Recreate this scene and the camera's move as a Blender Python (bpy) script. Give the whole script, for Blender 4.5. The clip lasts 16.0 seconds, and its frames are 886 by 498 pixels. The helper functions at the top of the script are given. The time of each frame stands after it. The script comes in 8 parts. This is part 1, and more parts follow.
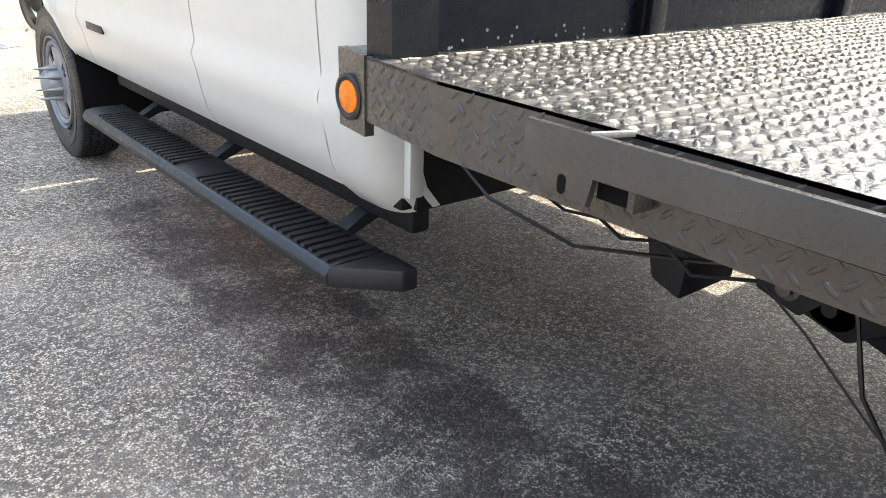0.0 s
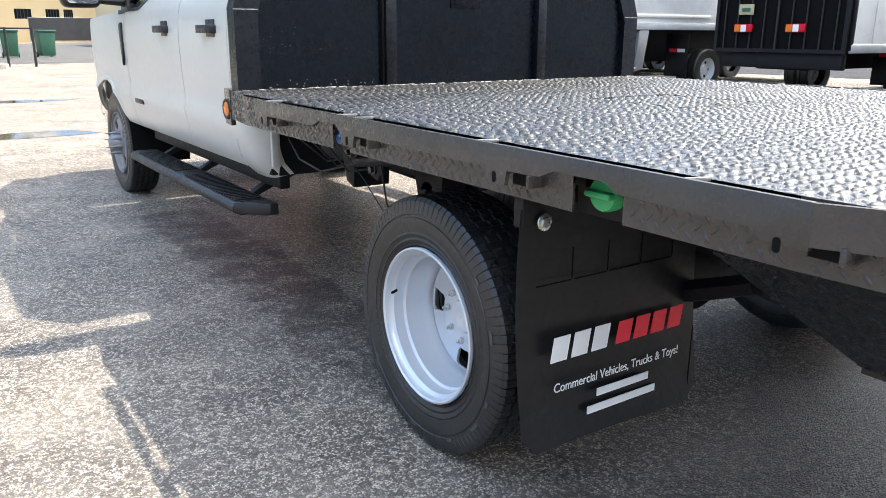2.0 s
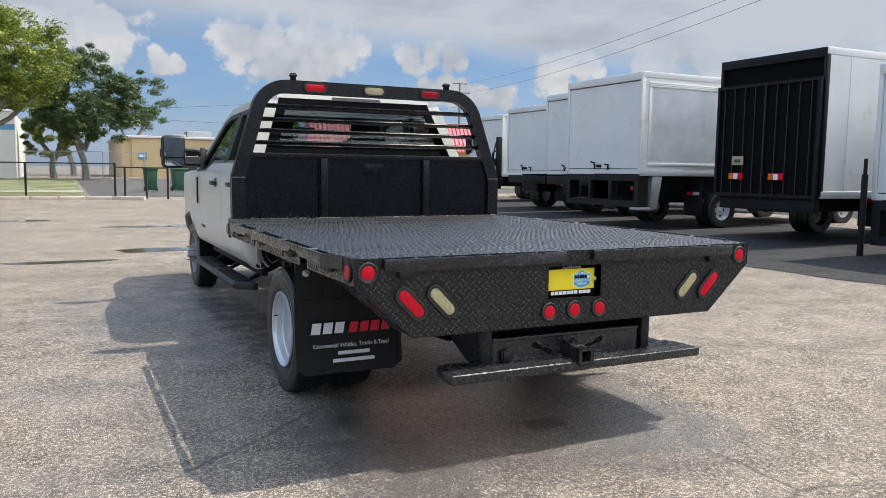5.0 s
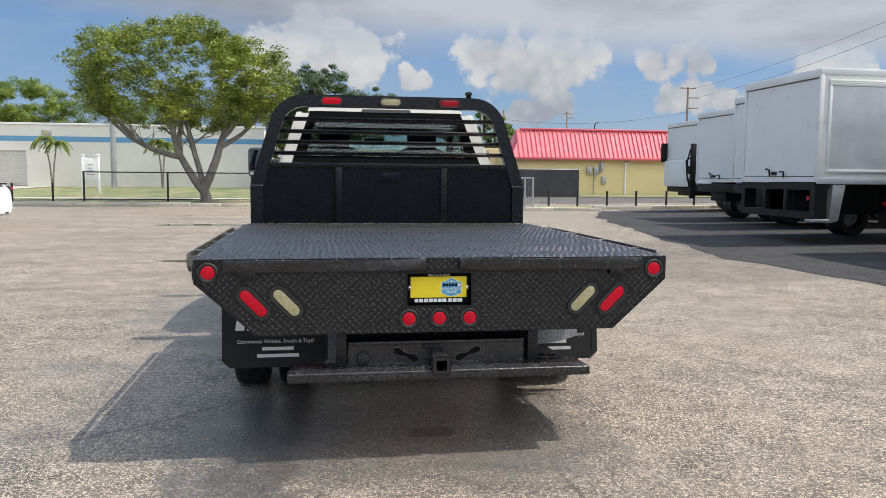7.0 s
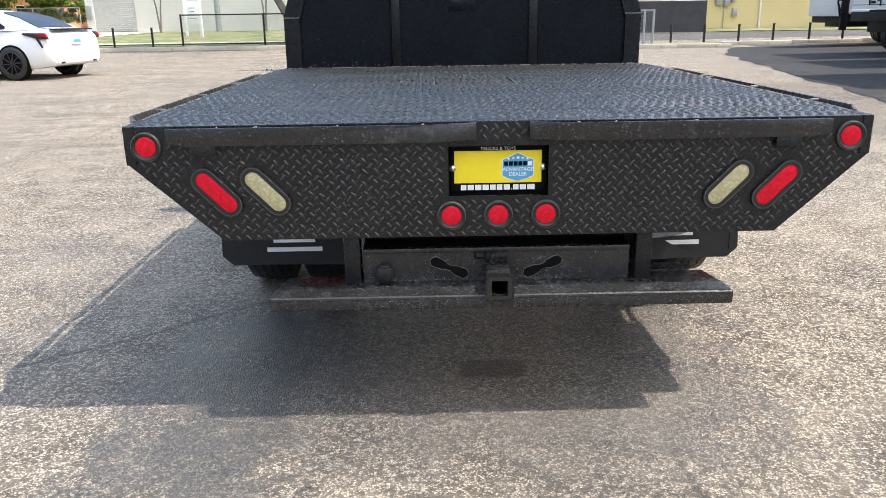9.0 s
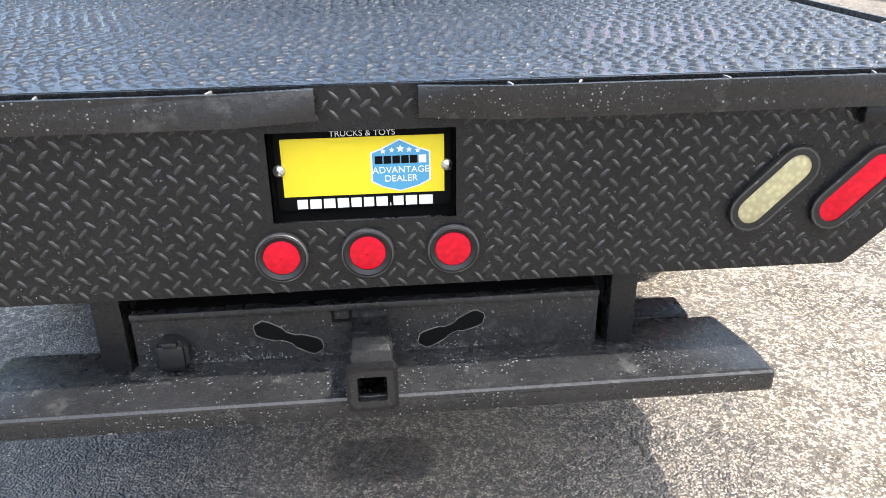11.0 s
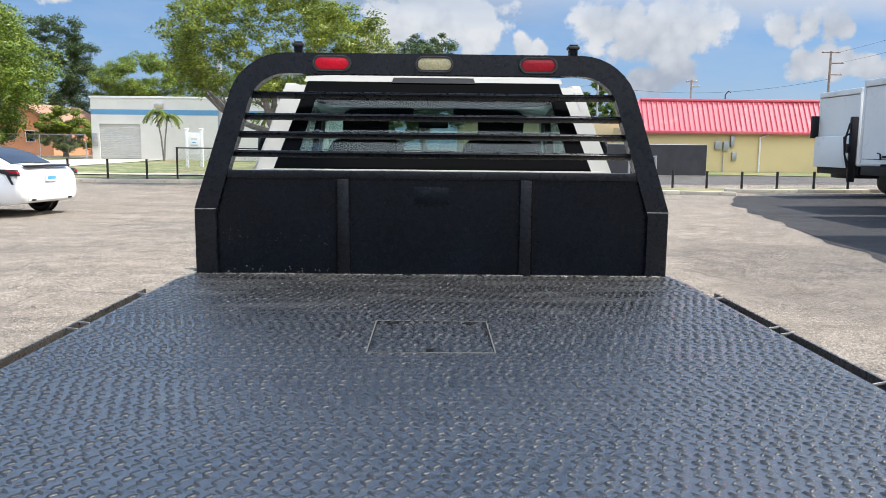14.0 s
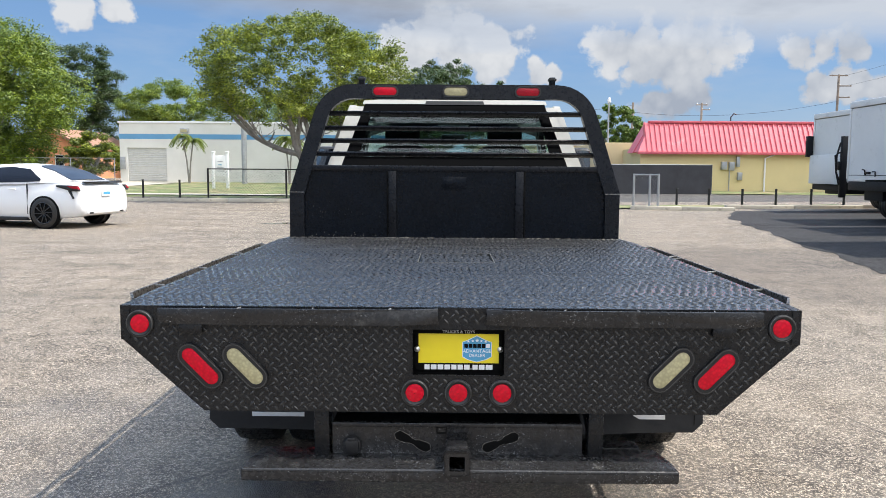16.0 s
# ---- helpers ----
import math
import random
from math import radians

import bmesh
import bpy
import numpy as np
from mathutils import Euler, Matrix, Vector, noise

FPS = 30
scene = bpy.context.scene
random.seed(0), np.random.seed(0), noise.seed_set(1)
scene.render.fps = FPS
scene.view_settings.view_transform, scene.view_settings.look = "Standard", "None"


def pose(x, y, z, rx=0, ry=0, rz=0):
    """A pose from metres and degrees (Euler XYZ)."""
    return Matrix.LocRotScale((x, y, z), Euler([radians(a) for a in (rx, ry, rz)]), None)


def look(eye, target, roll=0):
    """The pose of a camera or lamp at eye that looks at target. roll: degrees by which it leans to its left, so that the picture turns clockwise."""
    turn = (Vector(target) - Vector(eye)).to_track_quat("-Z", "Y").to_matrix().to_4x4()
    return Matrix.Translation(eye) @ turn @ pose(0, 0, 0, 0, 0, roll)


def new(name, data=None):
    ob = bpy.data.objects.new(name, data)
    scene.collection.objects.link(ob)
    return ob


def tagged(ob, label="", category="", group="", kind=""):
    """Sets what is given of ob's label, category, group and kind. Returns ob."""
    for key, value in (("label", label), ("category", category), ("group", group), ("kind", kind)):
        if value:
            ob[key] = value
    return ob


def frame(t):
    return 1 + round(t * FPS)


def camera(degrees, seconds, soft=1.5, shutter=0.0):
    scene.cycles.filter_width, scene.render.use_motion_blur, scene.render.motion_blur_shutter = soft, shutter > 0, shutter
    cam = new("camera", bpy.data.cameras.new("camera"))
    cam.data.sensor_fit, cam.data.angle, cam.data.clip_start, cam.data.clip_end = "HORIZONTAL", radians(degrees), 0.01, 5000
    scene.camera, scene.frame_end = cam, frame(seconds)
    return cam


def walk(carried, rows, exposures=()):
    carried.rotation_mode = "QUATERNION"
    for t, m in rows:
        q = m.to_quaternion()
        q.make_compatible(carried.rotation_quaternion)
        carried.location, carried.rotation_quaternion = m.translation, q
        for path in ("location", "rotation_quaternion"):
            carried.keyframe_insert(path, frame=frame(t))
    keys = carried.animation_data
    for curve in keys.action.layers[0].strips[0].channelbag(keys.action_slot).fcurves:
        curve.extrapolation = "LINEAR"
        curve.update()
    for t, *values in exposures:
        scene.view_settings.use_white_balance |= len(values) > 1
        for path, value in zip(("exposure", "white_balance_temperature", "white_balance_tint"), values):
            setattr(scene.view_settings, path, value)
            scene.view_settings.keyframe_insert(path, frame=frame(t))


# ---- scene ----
cam = camera(59.5, 16.0, soft=0.8)
PATH = [
    (0, (-1.897, 1.658, 1.165), (-0.724, 3.081, 0.39), 1.9),
    (0.5, (-1.985, 1.162, 1.138), (-0.819, 2.62, 0.421), 0.8),
    (1, (-2.003, 0.664, 1.139), (-0.867, 2.164, 0.46), 0.6),
    (1.5, (-2.14, 0.205, 1.144), (-1.022, 1.742, 0.523), 0.3),
    (2, (-2.241, -0.318, 1.177), (-1.15, 1.269, 0.641), 0.3),
    (2.5, (-2.37, -0.875, 1.215), (-1.299, 0.756, 0.774), 0.2),
    (3, (-2.519, -1.418, 1.277), (-1.462, 0.244, 0.928), 0.1),
    (3.5, (-2.655, -1.951, 1.302), (-1.605, -0.27, 1.03), 0.6),
    (3.7, (-2.724, -2.137, 1.312), (-1.674, -0.453, 1.063), 0.8),
    (5.8, (-1.647, -3.468, 1.342), (-0.967, -1.597, 1.146), 0.6),
    (6, (-1.455, -3.514, 1.324), (-0.835, -1.623, 1.13), 0.6),
    (6.5, (-0.978, -3.613, 1.329), (-0.514, -1.676, 1.147), 0.4),
    (7, (-0.579, -3.721, 1.349), (-0.267, -1.755, 1.162), 0.5),
    (7.5, (-0.322, -3.645, 1.336), (-0.146, -1.666, 1.107), 0.3),
    (8, (-0.228, -3.405, 1.298), (-0.155, -1.433, 0.978), -0.1),
    (8.2, (-0.244, -3.223, 1.287), (-0.199, -1.257, 0.922), -0.3),
    (10.3, (-0.07, -1.406, 1.246), (-0.046, 0.42, 0.429), -1.3),
    (10.5, (-0.043, -1.337, 1.233), (0.012, 0.486, 0.412), -1.3),
    (11, (0.011, -1.253, 1.229), (0.183, 0.558, 0.397), -0.6),
    (11.5, (0.055, -1.198, 1.291), (0.374, 0.648, 0.591), 0.1),
    (11.7, (0.057, -1.167, 1.316), (0.413, 0.729, 0.787), 0.3),
    (12, (0.048, -1.03, 1.449), (0.432, 0.868, 0.95), 0.7),
    (12.5, (0.067, -0.907, 1.534), (0.407, 1.028, 1.158), 0.8),
    (13, (0.078, -0.845, 1.577), (0.285, 1.12, 1.267), 0.6),
    (13.5, (0.048, -0.848, 1.583), (0.141, 1.131, 1.303), 0.4),
    (14, (0.002, -0.982, 1.572), (0.029, 1.001, 1.309), 0.6),
    (14.5, (-0.002, -1.279, 1.54), (0.005, 0.705, 1.287), 0.6),
    (15, (0.009, -1.688, 1.53), (0.002, 0.297, 1.281), 0.2),
    (15.5, (-0.066, -2.133, 1.471), (-0.07, -0.146, 1.246), 0.4),
    (16, (-0.044, -2.62, 1.422), (-0.056, -0.63, 1.219), 0.4),
]
EXPOSURES = [(0.0, 2.12, 7200, 10), (1.0, 2.12, 7200, 10), (2.0, 1.7, 6550, 10), (3.0, 1.3, 6350, 10), (3.5, 1.0, 6350, 10), (6.0, 0.64, 6560, 10), (7.5, 0.62, 6600, 10), (8.0, 0.6, 6600, 10), (10.3, 1.68, 6400, 10), (11.3, 1.66, 6400, 10), (12.0, 1.52, 6450, 10), (12.5, 1.2, 6350, 10), (13.5, 0.92, 6300, 10), (16.0, 0.8, 6400, 10)]
walk(cam, [(t, look(eye, target, roll)) for t, eye, target, roll in PATH], EXPOSURES)

# ---- world, sun, exposure ----
SUN_WAY = Vector((-0.625, 0.03, -1.0)).normalized()
world = bpy.data.worlds.new("sky")
scene.world = world
world.use_nodes = True
wt = world.node_tree
wt.nodes.clear()


def wnode(kind, **inputs):
    n = wt.nodes.new(kind)
    for key, value in inputs.items():
        n.inputs[key].default_value = value
    return n


def wmath(op, a, b=None, clamp=False):
    n = wt.nodes.new("ShaderNodeMath")
    n.operation, n.use_clamp = op, clamp
    for i, v in enumerate((a, b)):
        if v is None:
            continue
        if isinstance(v, (int, float)):
            n.inputs[i].default_value = v
        else:
            wt.links.new(v, n.inputs[i])
    return n.outputs[0]


def wmix(fac, a, b):
    n = wt.nodes.new("ShaderNodeMix")
    n.data_type = "RGBA"
    for sock, v in ((n.inputs[0], fac), (n.inputs[6], a), (n.inputs[7], b)):
        if isinstance(v, (int, float, tuple)):
            sock.default_value = v
        else:
            wt.links.new(v, sock)
    return n.outputs[2]


sky = wt.nodes.new("ShaderNodeTexSky")
sky.sky_type, sky.sun_disc = "NISHITA", False
sky.sun_elevation, sky.sun_rotation = radians(58.0), radians(92)
sky.air_density, sky.dust_density, sky.ozone_density = 1.0, 0.6, 2.0
coord = wt.nodes.new("ShaderNodeTexCoord").outputs["Generated"]
# cumulus banks: degrees right of the truck's heading from, to; degrees up from, to
BANKS = [(-4.5, 4.5, 6.4, 11.8, 6), (5.6, 7.6, 6.0, 8.0, 3), (11.6, 19.2, 5.8, 10.2, 7), (13.6, 18.4, 3.0, 6.2, 4), (23.2, 26.8, 6.8, 9.8, 4), (25.0, 31.0, 4.0, 6.6, 5), (33.0, 37.0, 5.4, 8.8, 3), (40, 46, 5, 9, 3), (50, 62, 4, 10, 4), (-26, -22, 9, 12, 2)]
cloud_rng = random.Random(8)


def noise_at(scale, detail, rough, src):
    n = wnode("ShaderNodeTexNoise", Scale=scale, Detail=detail, Roughness=rough)
    wt.links.new(src, n.inputs["Vector"])
    return wmath("SUBTRACT", n.outputs["Fac"], 0.5)


def edge(v, lo, hi):
    return wmath("DIVIDE", wmath("SUBTRACT", v, lo), hi - lo, True)


def puffs(scale):
    """Rounded lumps: high in the middle of each cell."""
    n = wnode("ShaderNodeTexVoronoi", Scale=scale)
    wt.links.new(coord, n.inputs["Vector"])
    return wmath("SUBTRACT", 0.5, n.outputs["Distance"])


lumps = wmath("ADD", wmath("MULTIPLY", puffs(26.0), 0.55), wmath("MULTIPLY", puffs(62.0), 0.38))
ruffle = wmath("ADD", lumps, wmath("ADD", wmath("MULTIPLY", noise_at(9.0, 3.0, 0.5, coord), 0.5), wmath("MULTIPLY", noise_at(34.0, 8.0, 0.66, coord), 1.5)))
heap = None
for az0, az1, el0, el1, count in BANKS:
    for k in range(count):
        size = (el1 - el0) * cloud_rng.uniform(0.42, 0.56)
        az, el = az0 + (az1 - az0) * (k + 0.5) / count + cloud_rng.uniform(-0.6, 0.6), el0 + size * 0.6 + cloud_rng.uniform(0, 0.45) * (el1 - el0)
        d = wt.nodes.new("ShaderNodeVectorMath")
        d.operation = "DISTANCE"
        wt.links.new(coord, d.inputs[0])
        d.inputs[1].default_value = (math.sin(radians(az)) * math.cos(radians(el)), math.cos(radians(az)) * math.cos(radians(el)), math.sin(radians(el)))
        f = wmath("SUBTRACT", 1.0, wmath("DIVIDE", d.outputs["Value"], math.tan(radians(size))))
        heap = f if heap is None else wmath("MAXIMUM", heap, f)
heap = wmath("ADD", heap, ruffle)
split = wt.nodes.new("ShaderNodeSeparateXYZ")
wt.links.new(coord, split.inputs[0])
up = split.outputs["Z"]
# a broken grey layer begins above the heaps; sunlit cloud overhead
flat = wt.nodes.new("ShaderNodeMapping")
flat.inputs["Scale"].default_value = (1.0, 1.0, 3.5)
wt.links.new(coord, flat.inputs["Vector"])
layer = noise_at(3.0, 6.0, 0.55, flat.outputs[0])
high = wmath("ADD", wmath("ADD", wmath("MULTIPLY", layer, 1.0), wmath("MULTIPLY", split.outputs["X"], 0.7)), wmath("MULTIPLY", wmath("SUBTRACT", up, 0.166), 11.0))
wisps = noise_at(5.0, 6.0, 0.6, flat.outputs[0])
deep = wmix(0.55, sky.outputs[0], (1.0, 2.35, 5.0, 1))
blue = wmix(wmath("MULTIPLY", edge(wisps, -0.06, 0.22), 0.4), deep, (3.9, 4.5, 5.4, 1))
shade = noise_at(9.0, 5.0, 0.6, coord)
grey = wmix(edge(wmath("SUBTRACT", layer, wmath("MULTIPLY", split.outputs["X"], 0.3)), -0.16, 0.16), (4.6, 4.95, 5.5, 1), (1.95, 2.25, 2.85, 1))
# more sunlit cloud towards the sun and behind, more blue ahead
lean = wmath("ADD", wmath("MULTIPLY", split.outputs["X"], 0.18), wmath("MULTIPLY", split.outputs["Y"], -0.12))
over = wmix(edge(wmath("ADD", noise_at(2.4, 5.0, 0.55, coord), lean), -0.03, 0.10), (4.6, 6.9, 10.9, 1), (19.2, 19.5, 20.2, 1))
grey = wmix(edge(up, 0.24, 0.45), grey, over)
body = wmath("ADD", wmath("MULTIPLY", shade, 0.75), wmath("MULTIPLY", lumps, 0.30))
lit = wmix(edge(wmath("ADD", body, wmath("MULTIPLY", up, 2.0)), 0.04, 0.36), (3.0, 3.35, 3.95, 1), (5.7, 5.8, 5.95, 1))
a = wmix(edge(high, -0.1, 0.35), blue, grey)
b = wmix(wmath("MULTIPLY", edge(heap, 0.07, 0.33), wmath("SUBTRACT", 1.0, edge(high, -0.1, 0.5))), a, lit)
back = wnode("ShaderNodeBackground", Strength=0.075)
wt.links.new(b, back.inputs["Color"])
wt.links.new(back.outputs[0], wt.nodes.new("ShaderNodeOutputWorld").inputs[0])

sun = new("sun", bpy.data.lights.new("sun", "SUN"))
sun.data.energy, sun.data.angle, sun.data.color = 3.45, radians(0.53), (1.0, 0.94, 0.845)
sun.matrix_world = look((20, 0, 30), Vector((20, 0, 30)) + SUN_WAY)

# ---- materials ----
def tree_of(name):
    m = bpy.data.materials.new(name)
    m.use_nodes = True
    nt = m.node_tree
    return m, nt, nt.nodes["Principled BSDF"]


def put(nt, kind, links=(), **values):
    n = nt.nodes.new(kind)
    for key, value in values.items():
        n.inputs[key].default_value = value
    for sock, src in links:
        nt.links.new(src, n.inputs[sock])
    return n


def ramp(nt, src, lo, hi, a, b):
    """From a at lo to b at hi; a, b numbers."""
    n = nt.nodes.new("ShaderNodeMapRange")
    nt.links.new(src, n.inputs[0])
    for i, v in enumerate((lo, hi, a, b)):
        n.inputs[i + 1].default_value = v
    return n.outputs[0]


def mixc(nt, fac, a, b, blend="MIX"):
    n = nt.nodes.new("ShaderNodeMix")
    n.data_type, n.blend_type = "RGBA", blend
    for sock, v in ((n.inputs[0], fac), (n.inputs[6], a), (n.inputs[7], b)):
        if isinstance(v, (int, float)):
            sock.default_value = v
        elif isinstance(v, tuple):
            sock.default_value = (*v[:3], 1)
        else:
            nt.links.new(v, sock)
    return n.outputs[2]


def mat(name, color, rough=0.5, metal=0.0, var=0.15, scale=3.0, fine=40.0, bump=0.0, bscale=120.0, dirt=None, dirt_at=0.62, coat=0.0, spec=0.5, rvar=0.1, by_object=0.0):
    """A painted or plain surface with variation at two scales, fine relief, and grime in patches."""
    m, nt, p = tree_of(name)
    c = nt.nodes.new("ShaderNodeTexCoord").outputs["Object"]
    big = put(nt, "ShaderNodeTexNoise", [("Vector", c)], Scale=scale, Detail=5.0, Roughness=0.6).outputs["Fac"]
    small = put(nt, "ShaderNodeTexNoise", [("Vector", c)], Scale=fine, Detail=4.0, Roughness=0.6).outputs["Fac"]
    lo, hi = tuple(v * (1 - var) for v in color), tuple(min(1, v * (1 + var)) for v in color)
    col = mixc(nt, ramp(nt, big, 0.3, 0.7, 0, 1), lo, hi)
    col = mixc(nt, ramp(nt, small, 0.3, 0.7, 0, 0.5), col, lo)
    if by_object:
        rnd = nt.nodes.new("ShaderNodeObjectInfo").outputs["Random"]
        col = mixc(nt, ramp(nt, rnd, 0, 1, 0, by_object), col, tuple(v * 0.55 for v in color))
    if dirt:
        mask = put(nt, "ShaderNodeTexNoise", [("Vector", c)], Scale=scale * 2.3, Detail=8.0, Roughness=0.7).outputs["Fac"]
        col = mixc(nt, ramp(nt, mask, dirt_at, dirt_at + 0.12, 0, 0.8), col, dirt)
    nt.links.new(col, p.inputs["Base Color"])
    nt.links.new(ramp(nt, small, 0.25, 0.75, max(0.02, rough - rvar), min(1, rough + rvar)), p.inputs["Roughness"])
    p.inputs["Metallic"].default_value = metal
    p.inputs["Coat Weight"].default_value = coat
    p.inputs["Coat Roughness"].default_value = 0.1
    p.inputs["Specular IOR Level"].default_value = spec
    if bump:
        tex = put(nt, "ShaderNodeTexNoise", [("Vector", c)], Scale=bscale, Detail=4.0, Roughness=0.65).outputs["Fac"]
        b = put(nt, "ShaderNodeBump", [("Height", tex)], Strength=bump, Distance=0.004)
        nt.links.new(b.outputs[0], p.inputs["Normal"])
    return m


def glass(name, tint, rough=0.0, dark=0.0):
    """A thin pane: clear to what is behind, with a gloss that grows at a slant."""
    m, nt, p = tree_of(name)
    nt.nodes.remove(p)
    see = put(nt, "ShaderNodeBsdfTransparent", Color=(*tint, 1))
    gloss = put(nt, "ShaderNodeBsdfGlossy", Color=(0.95, 0.97, 1, 1), Roughness=rough)
    facing = put(nt, "ShaderNodeLayerWeight", Blend=0.5).outputs["Facing"]
    slant = nt.nodes.new("ShaderNodeMath")
    slant.operation = "POWER"
    nt.links.new(facing, slant.inputs[0])
    slant.inputs[1].default_value = 4.0
    mix = put(nt, "ShaderNodeMixShader", [(0, ramp(nt, slant.outputs[0], 0, 1, 0.035, 0.9)), (1, see.outputs[0]), (2, gloss.outputs[0])])
    nt.links.new(mix.outputs[0], nt.nodes["Material Output"].inputs[0])
    return m


def aggregate(name, light, dark, tan, cell, patch, wet=None, rough=0.85, bump=0.5):
    """Worn asphalt: stones of several greys, larger stains; wet: (x, y, half width, half length) of a splashed stretch."""
    m, nt, p = tree_of(name)
    c = nt.nodes.new("ShaderNodeTexCoord").outputs["Object"]
    vor = put(nt, "ShaderNodeTexVoronoi", [("Vector", c)], Scale=cell)
    pick = nt.nodes.new("ShaderNodeSeparateColor")
    nt.links.new(vor.outputs["Color"], pick.inputs[0])
    stones = mixc(nt, ramp(nt, pick.outputs[0], 0.32, 0.66, 0, 1), dark, light)
    stones = mixc(nt, ramp(nt, pick.outputs[1], 0.55, 1.0, 0, 0.75), stones, tan)
    grit = put(nt, "ShaderNodeTexVoronoi", [("Vector", c)], Scale=cell * 0.52)
    other = nt.nodes.new("ShaderNodeSeparateColor")
    nt.links.new(grit.outputs["Color"], other.inputs[0])
    stones = mixc(nt, ramp(nt, other.outputs[0], 0.68, 0.74, 0, 0.55), stones, tuple(min(1, v * 1.15) for v in light))
    stones = mixc(nt, ramp(nt, other.outputs[1], 0.66, 0.72, 0, 0.85), stones, tuple(v * 0.4 for v in dark))
    pits = put(nt, "ShaderNodeTexNoise", [("Vector", c)], Scale=cell * 0.36, Detail=3.0, Roughness=0.6).outputs["Fac"]
    stones = mixc(nt, ramp(nt, pits, 0.55, 0.61, 0, 0.7), stones, tuple(v * 0.6 for v in dark))
    stones = mixc(nt, ramp(nt, vor.outputs["Distance"], 0.38, 0.66, 0, 0.85), stones, tuple(v * 0.3 for v in dark))
    big = put(nt, "ShaderNodeTexNoise", [("Vector", c)], Scale=patch, Detail=6.0, Roughness=0.65).outputs["Fac"]
    mid = put(nt, "ShaderNodeTexNoise", [("Vector", c)], Scale=patch * 7, Detail=5.0, Roughness=0.6).outputs["Fac"]
    col = mixc(nt, ramp(nt, big, 0.35, 0.68, 0, 0.3), stones, tuple(v * 0.62 for v in tan))
    col = mixc(nt, ramp(nt, mid, 0.4, 0.75, 0, 0.22), col, light)
    smear = nt.nodes.new("ShaderNodeMapping")
    smear.inputs["Scale"].default_value = (0.45, 1.5, 1.0)
    nt.links.new(c, smear.inputs["Vector"])
    worn = put(nt, "ShaderNodeTexNoise", [("Vector", smear.outputs[0])], Scale=patch * 1.6, Detail=8.0, Roughness=0.68).outputs["Fac"]
    col = mixc(nt, ramp(nt, worn, 0.50, 0.70, 0, 0.6), col, mixc(nt, 1.0, col, (0.42, 0.41, 0.41), "MULTIPLY"))
    col = mixc(nt, ramp(nt, worn, 0.46, 0.28, 0, 0.35), col, mixc(nt, 1.0, col, (1.35, 1.33, 1.3), "MULTIPLY"))
    # coarse speckle that still shows from some metres away
    for grain_, amount in ((46.0, 0.55), (21.0, 0.35)):
        clump_ = put(nt, "ShaderNodeTexNoise", [("Vector", c)], Scale=grain_, Detail=4.0, Roughness=0.7).outputs["Fac"]
        col = mixc(nt, ramp(nt, clump_, 0.5, 0.64, 0, amount), col, mixc(nt, 1.0, col, (0.45, 0.44, 0.43), "MULTIPLY"))
        col = mixc(nt, ramp(nt, clump_, 0.48, 0.36, 0, amount), col, mixc(nt, 1.0, col, (1.4, 1.38, 1.34), "MULTIPLY"))
    # cracks
    wob = mixc(nt, 0.16, c, put(nt, "ShaderNodeTexNoise", [("Vector", c)], Scale=1.3, Detail=4.0).outputs["Color"])
    crack = put(nt, "ShaderNodeTexVoronoi", [("Vector", wob)], Scale=0.42)
    crack.feature = "DISTANCE_TO_EDGE"
    gate = put(nt, "ShaderNodeTexNoise", [("Vector", c)], Scale=0.5, Detail=3.0).outputs["Fac"]
    line = nt.nodes.new("ShaderNodeMath")
    line.operation = "MULTIPLY"
    nt.links.new(ramp(nt, crack.outputs["Distance"], 0.001, 0.006, 0.6, 0), line.inputs[0])
    nt.links.new(ramp(nt, gate, 0.48, 0.6, 0, 1), line.inputs[1])
    col = mixc(nt, line.outputs[0], col, tuple(v * 0.3 for v in dark))
    rgh = None
    if wet:
        sep = put(nt, "ShaderNodeSeparateXYZ", [(0, c)])

        def away(sock, mid_, half):
            s = nt.nodes.new("ShaderNodeMath")
            s.operation = "SUBTRACT"
            nt.links.new(sock, s.inputs[0])
            s.inputs[1].default_value = mid_
            ab = nt.nodes.new("ShaderNodeMath")
            ab.operation = "ABSOLUTE"
            nt.links.new(s.outputs[0], ab.inputs[0])
            return ramp(nt, ab.outputs[0], half * 0.45, half, 1, 0)

        near = nt.nodes.new("ShaderNodeMath")
        near.operation = "MULTIPLY"
        nt.links.new(away(sep.outputs[0], wet[0], wet[2]), near.inputs[0])
        nt.links.new(away(sep.outputs[1], wet[1], wet[3]), near.inputs[1])
        spill = put(nt, "ShaderNodeTexNoise", [("Vector", c)], Scale=0.9, Detail=7.0, Roughness=0.6).outputs["Fac"]
        add = nt.nodes.new("ShaderNodeMath")
        add.operation = "MULTIPLY_ADD"
        nt.links.new(near.outputs[0], add.inputs[0])
        add.inputs[1].default_value = 0.42
        nt.links.new(spill, add.inputs[2])
        soak = ramp(nt, add.outputs[0], 0.66, 0.92, 0, 1)
        pool = ramp(nt, add.outputs[0], 0.84, 1.0, 0, 1)
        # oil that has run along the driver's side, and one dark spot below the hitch

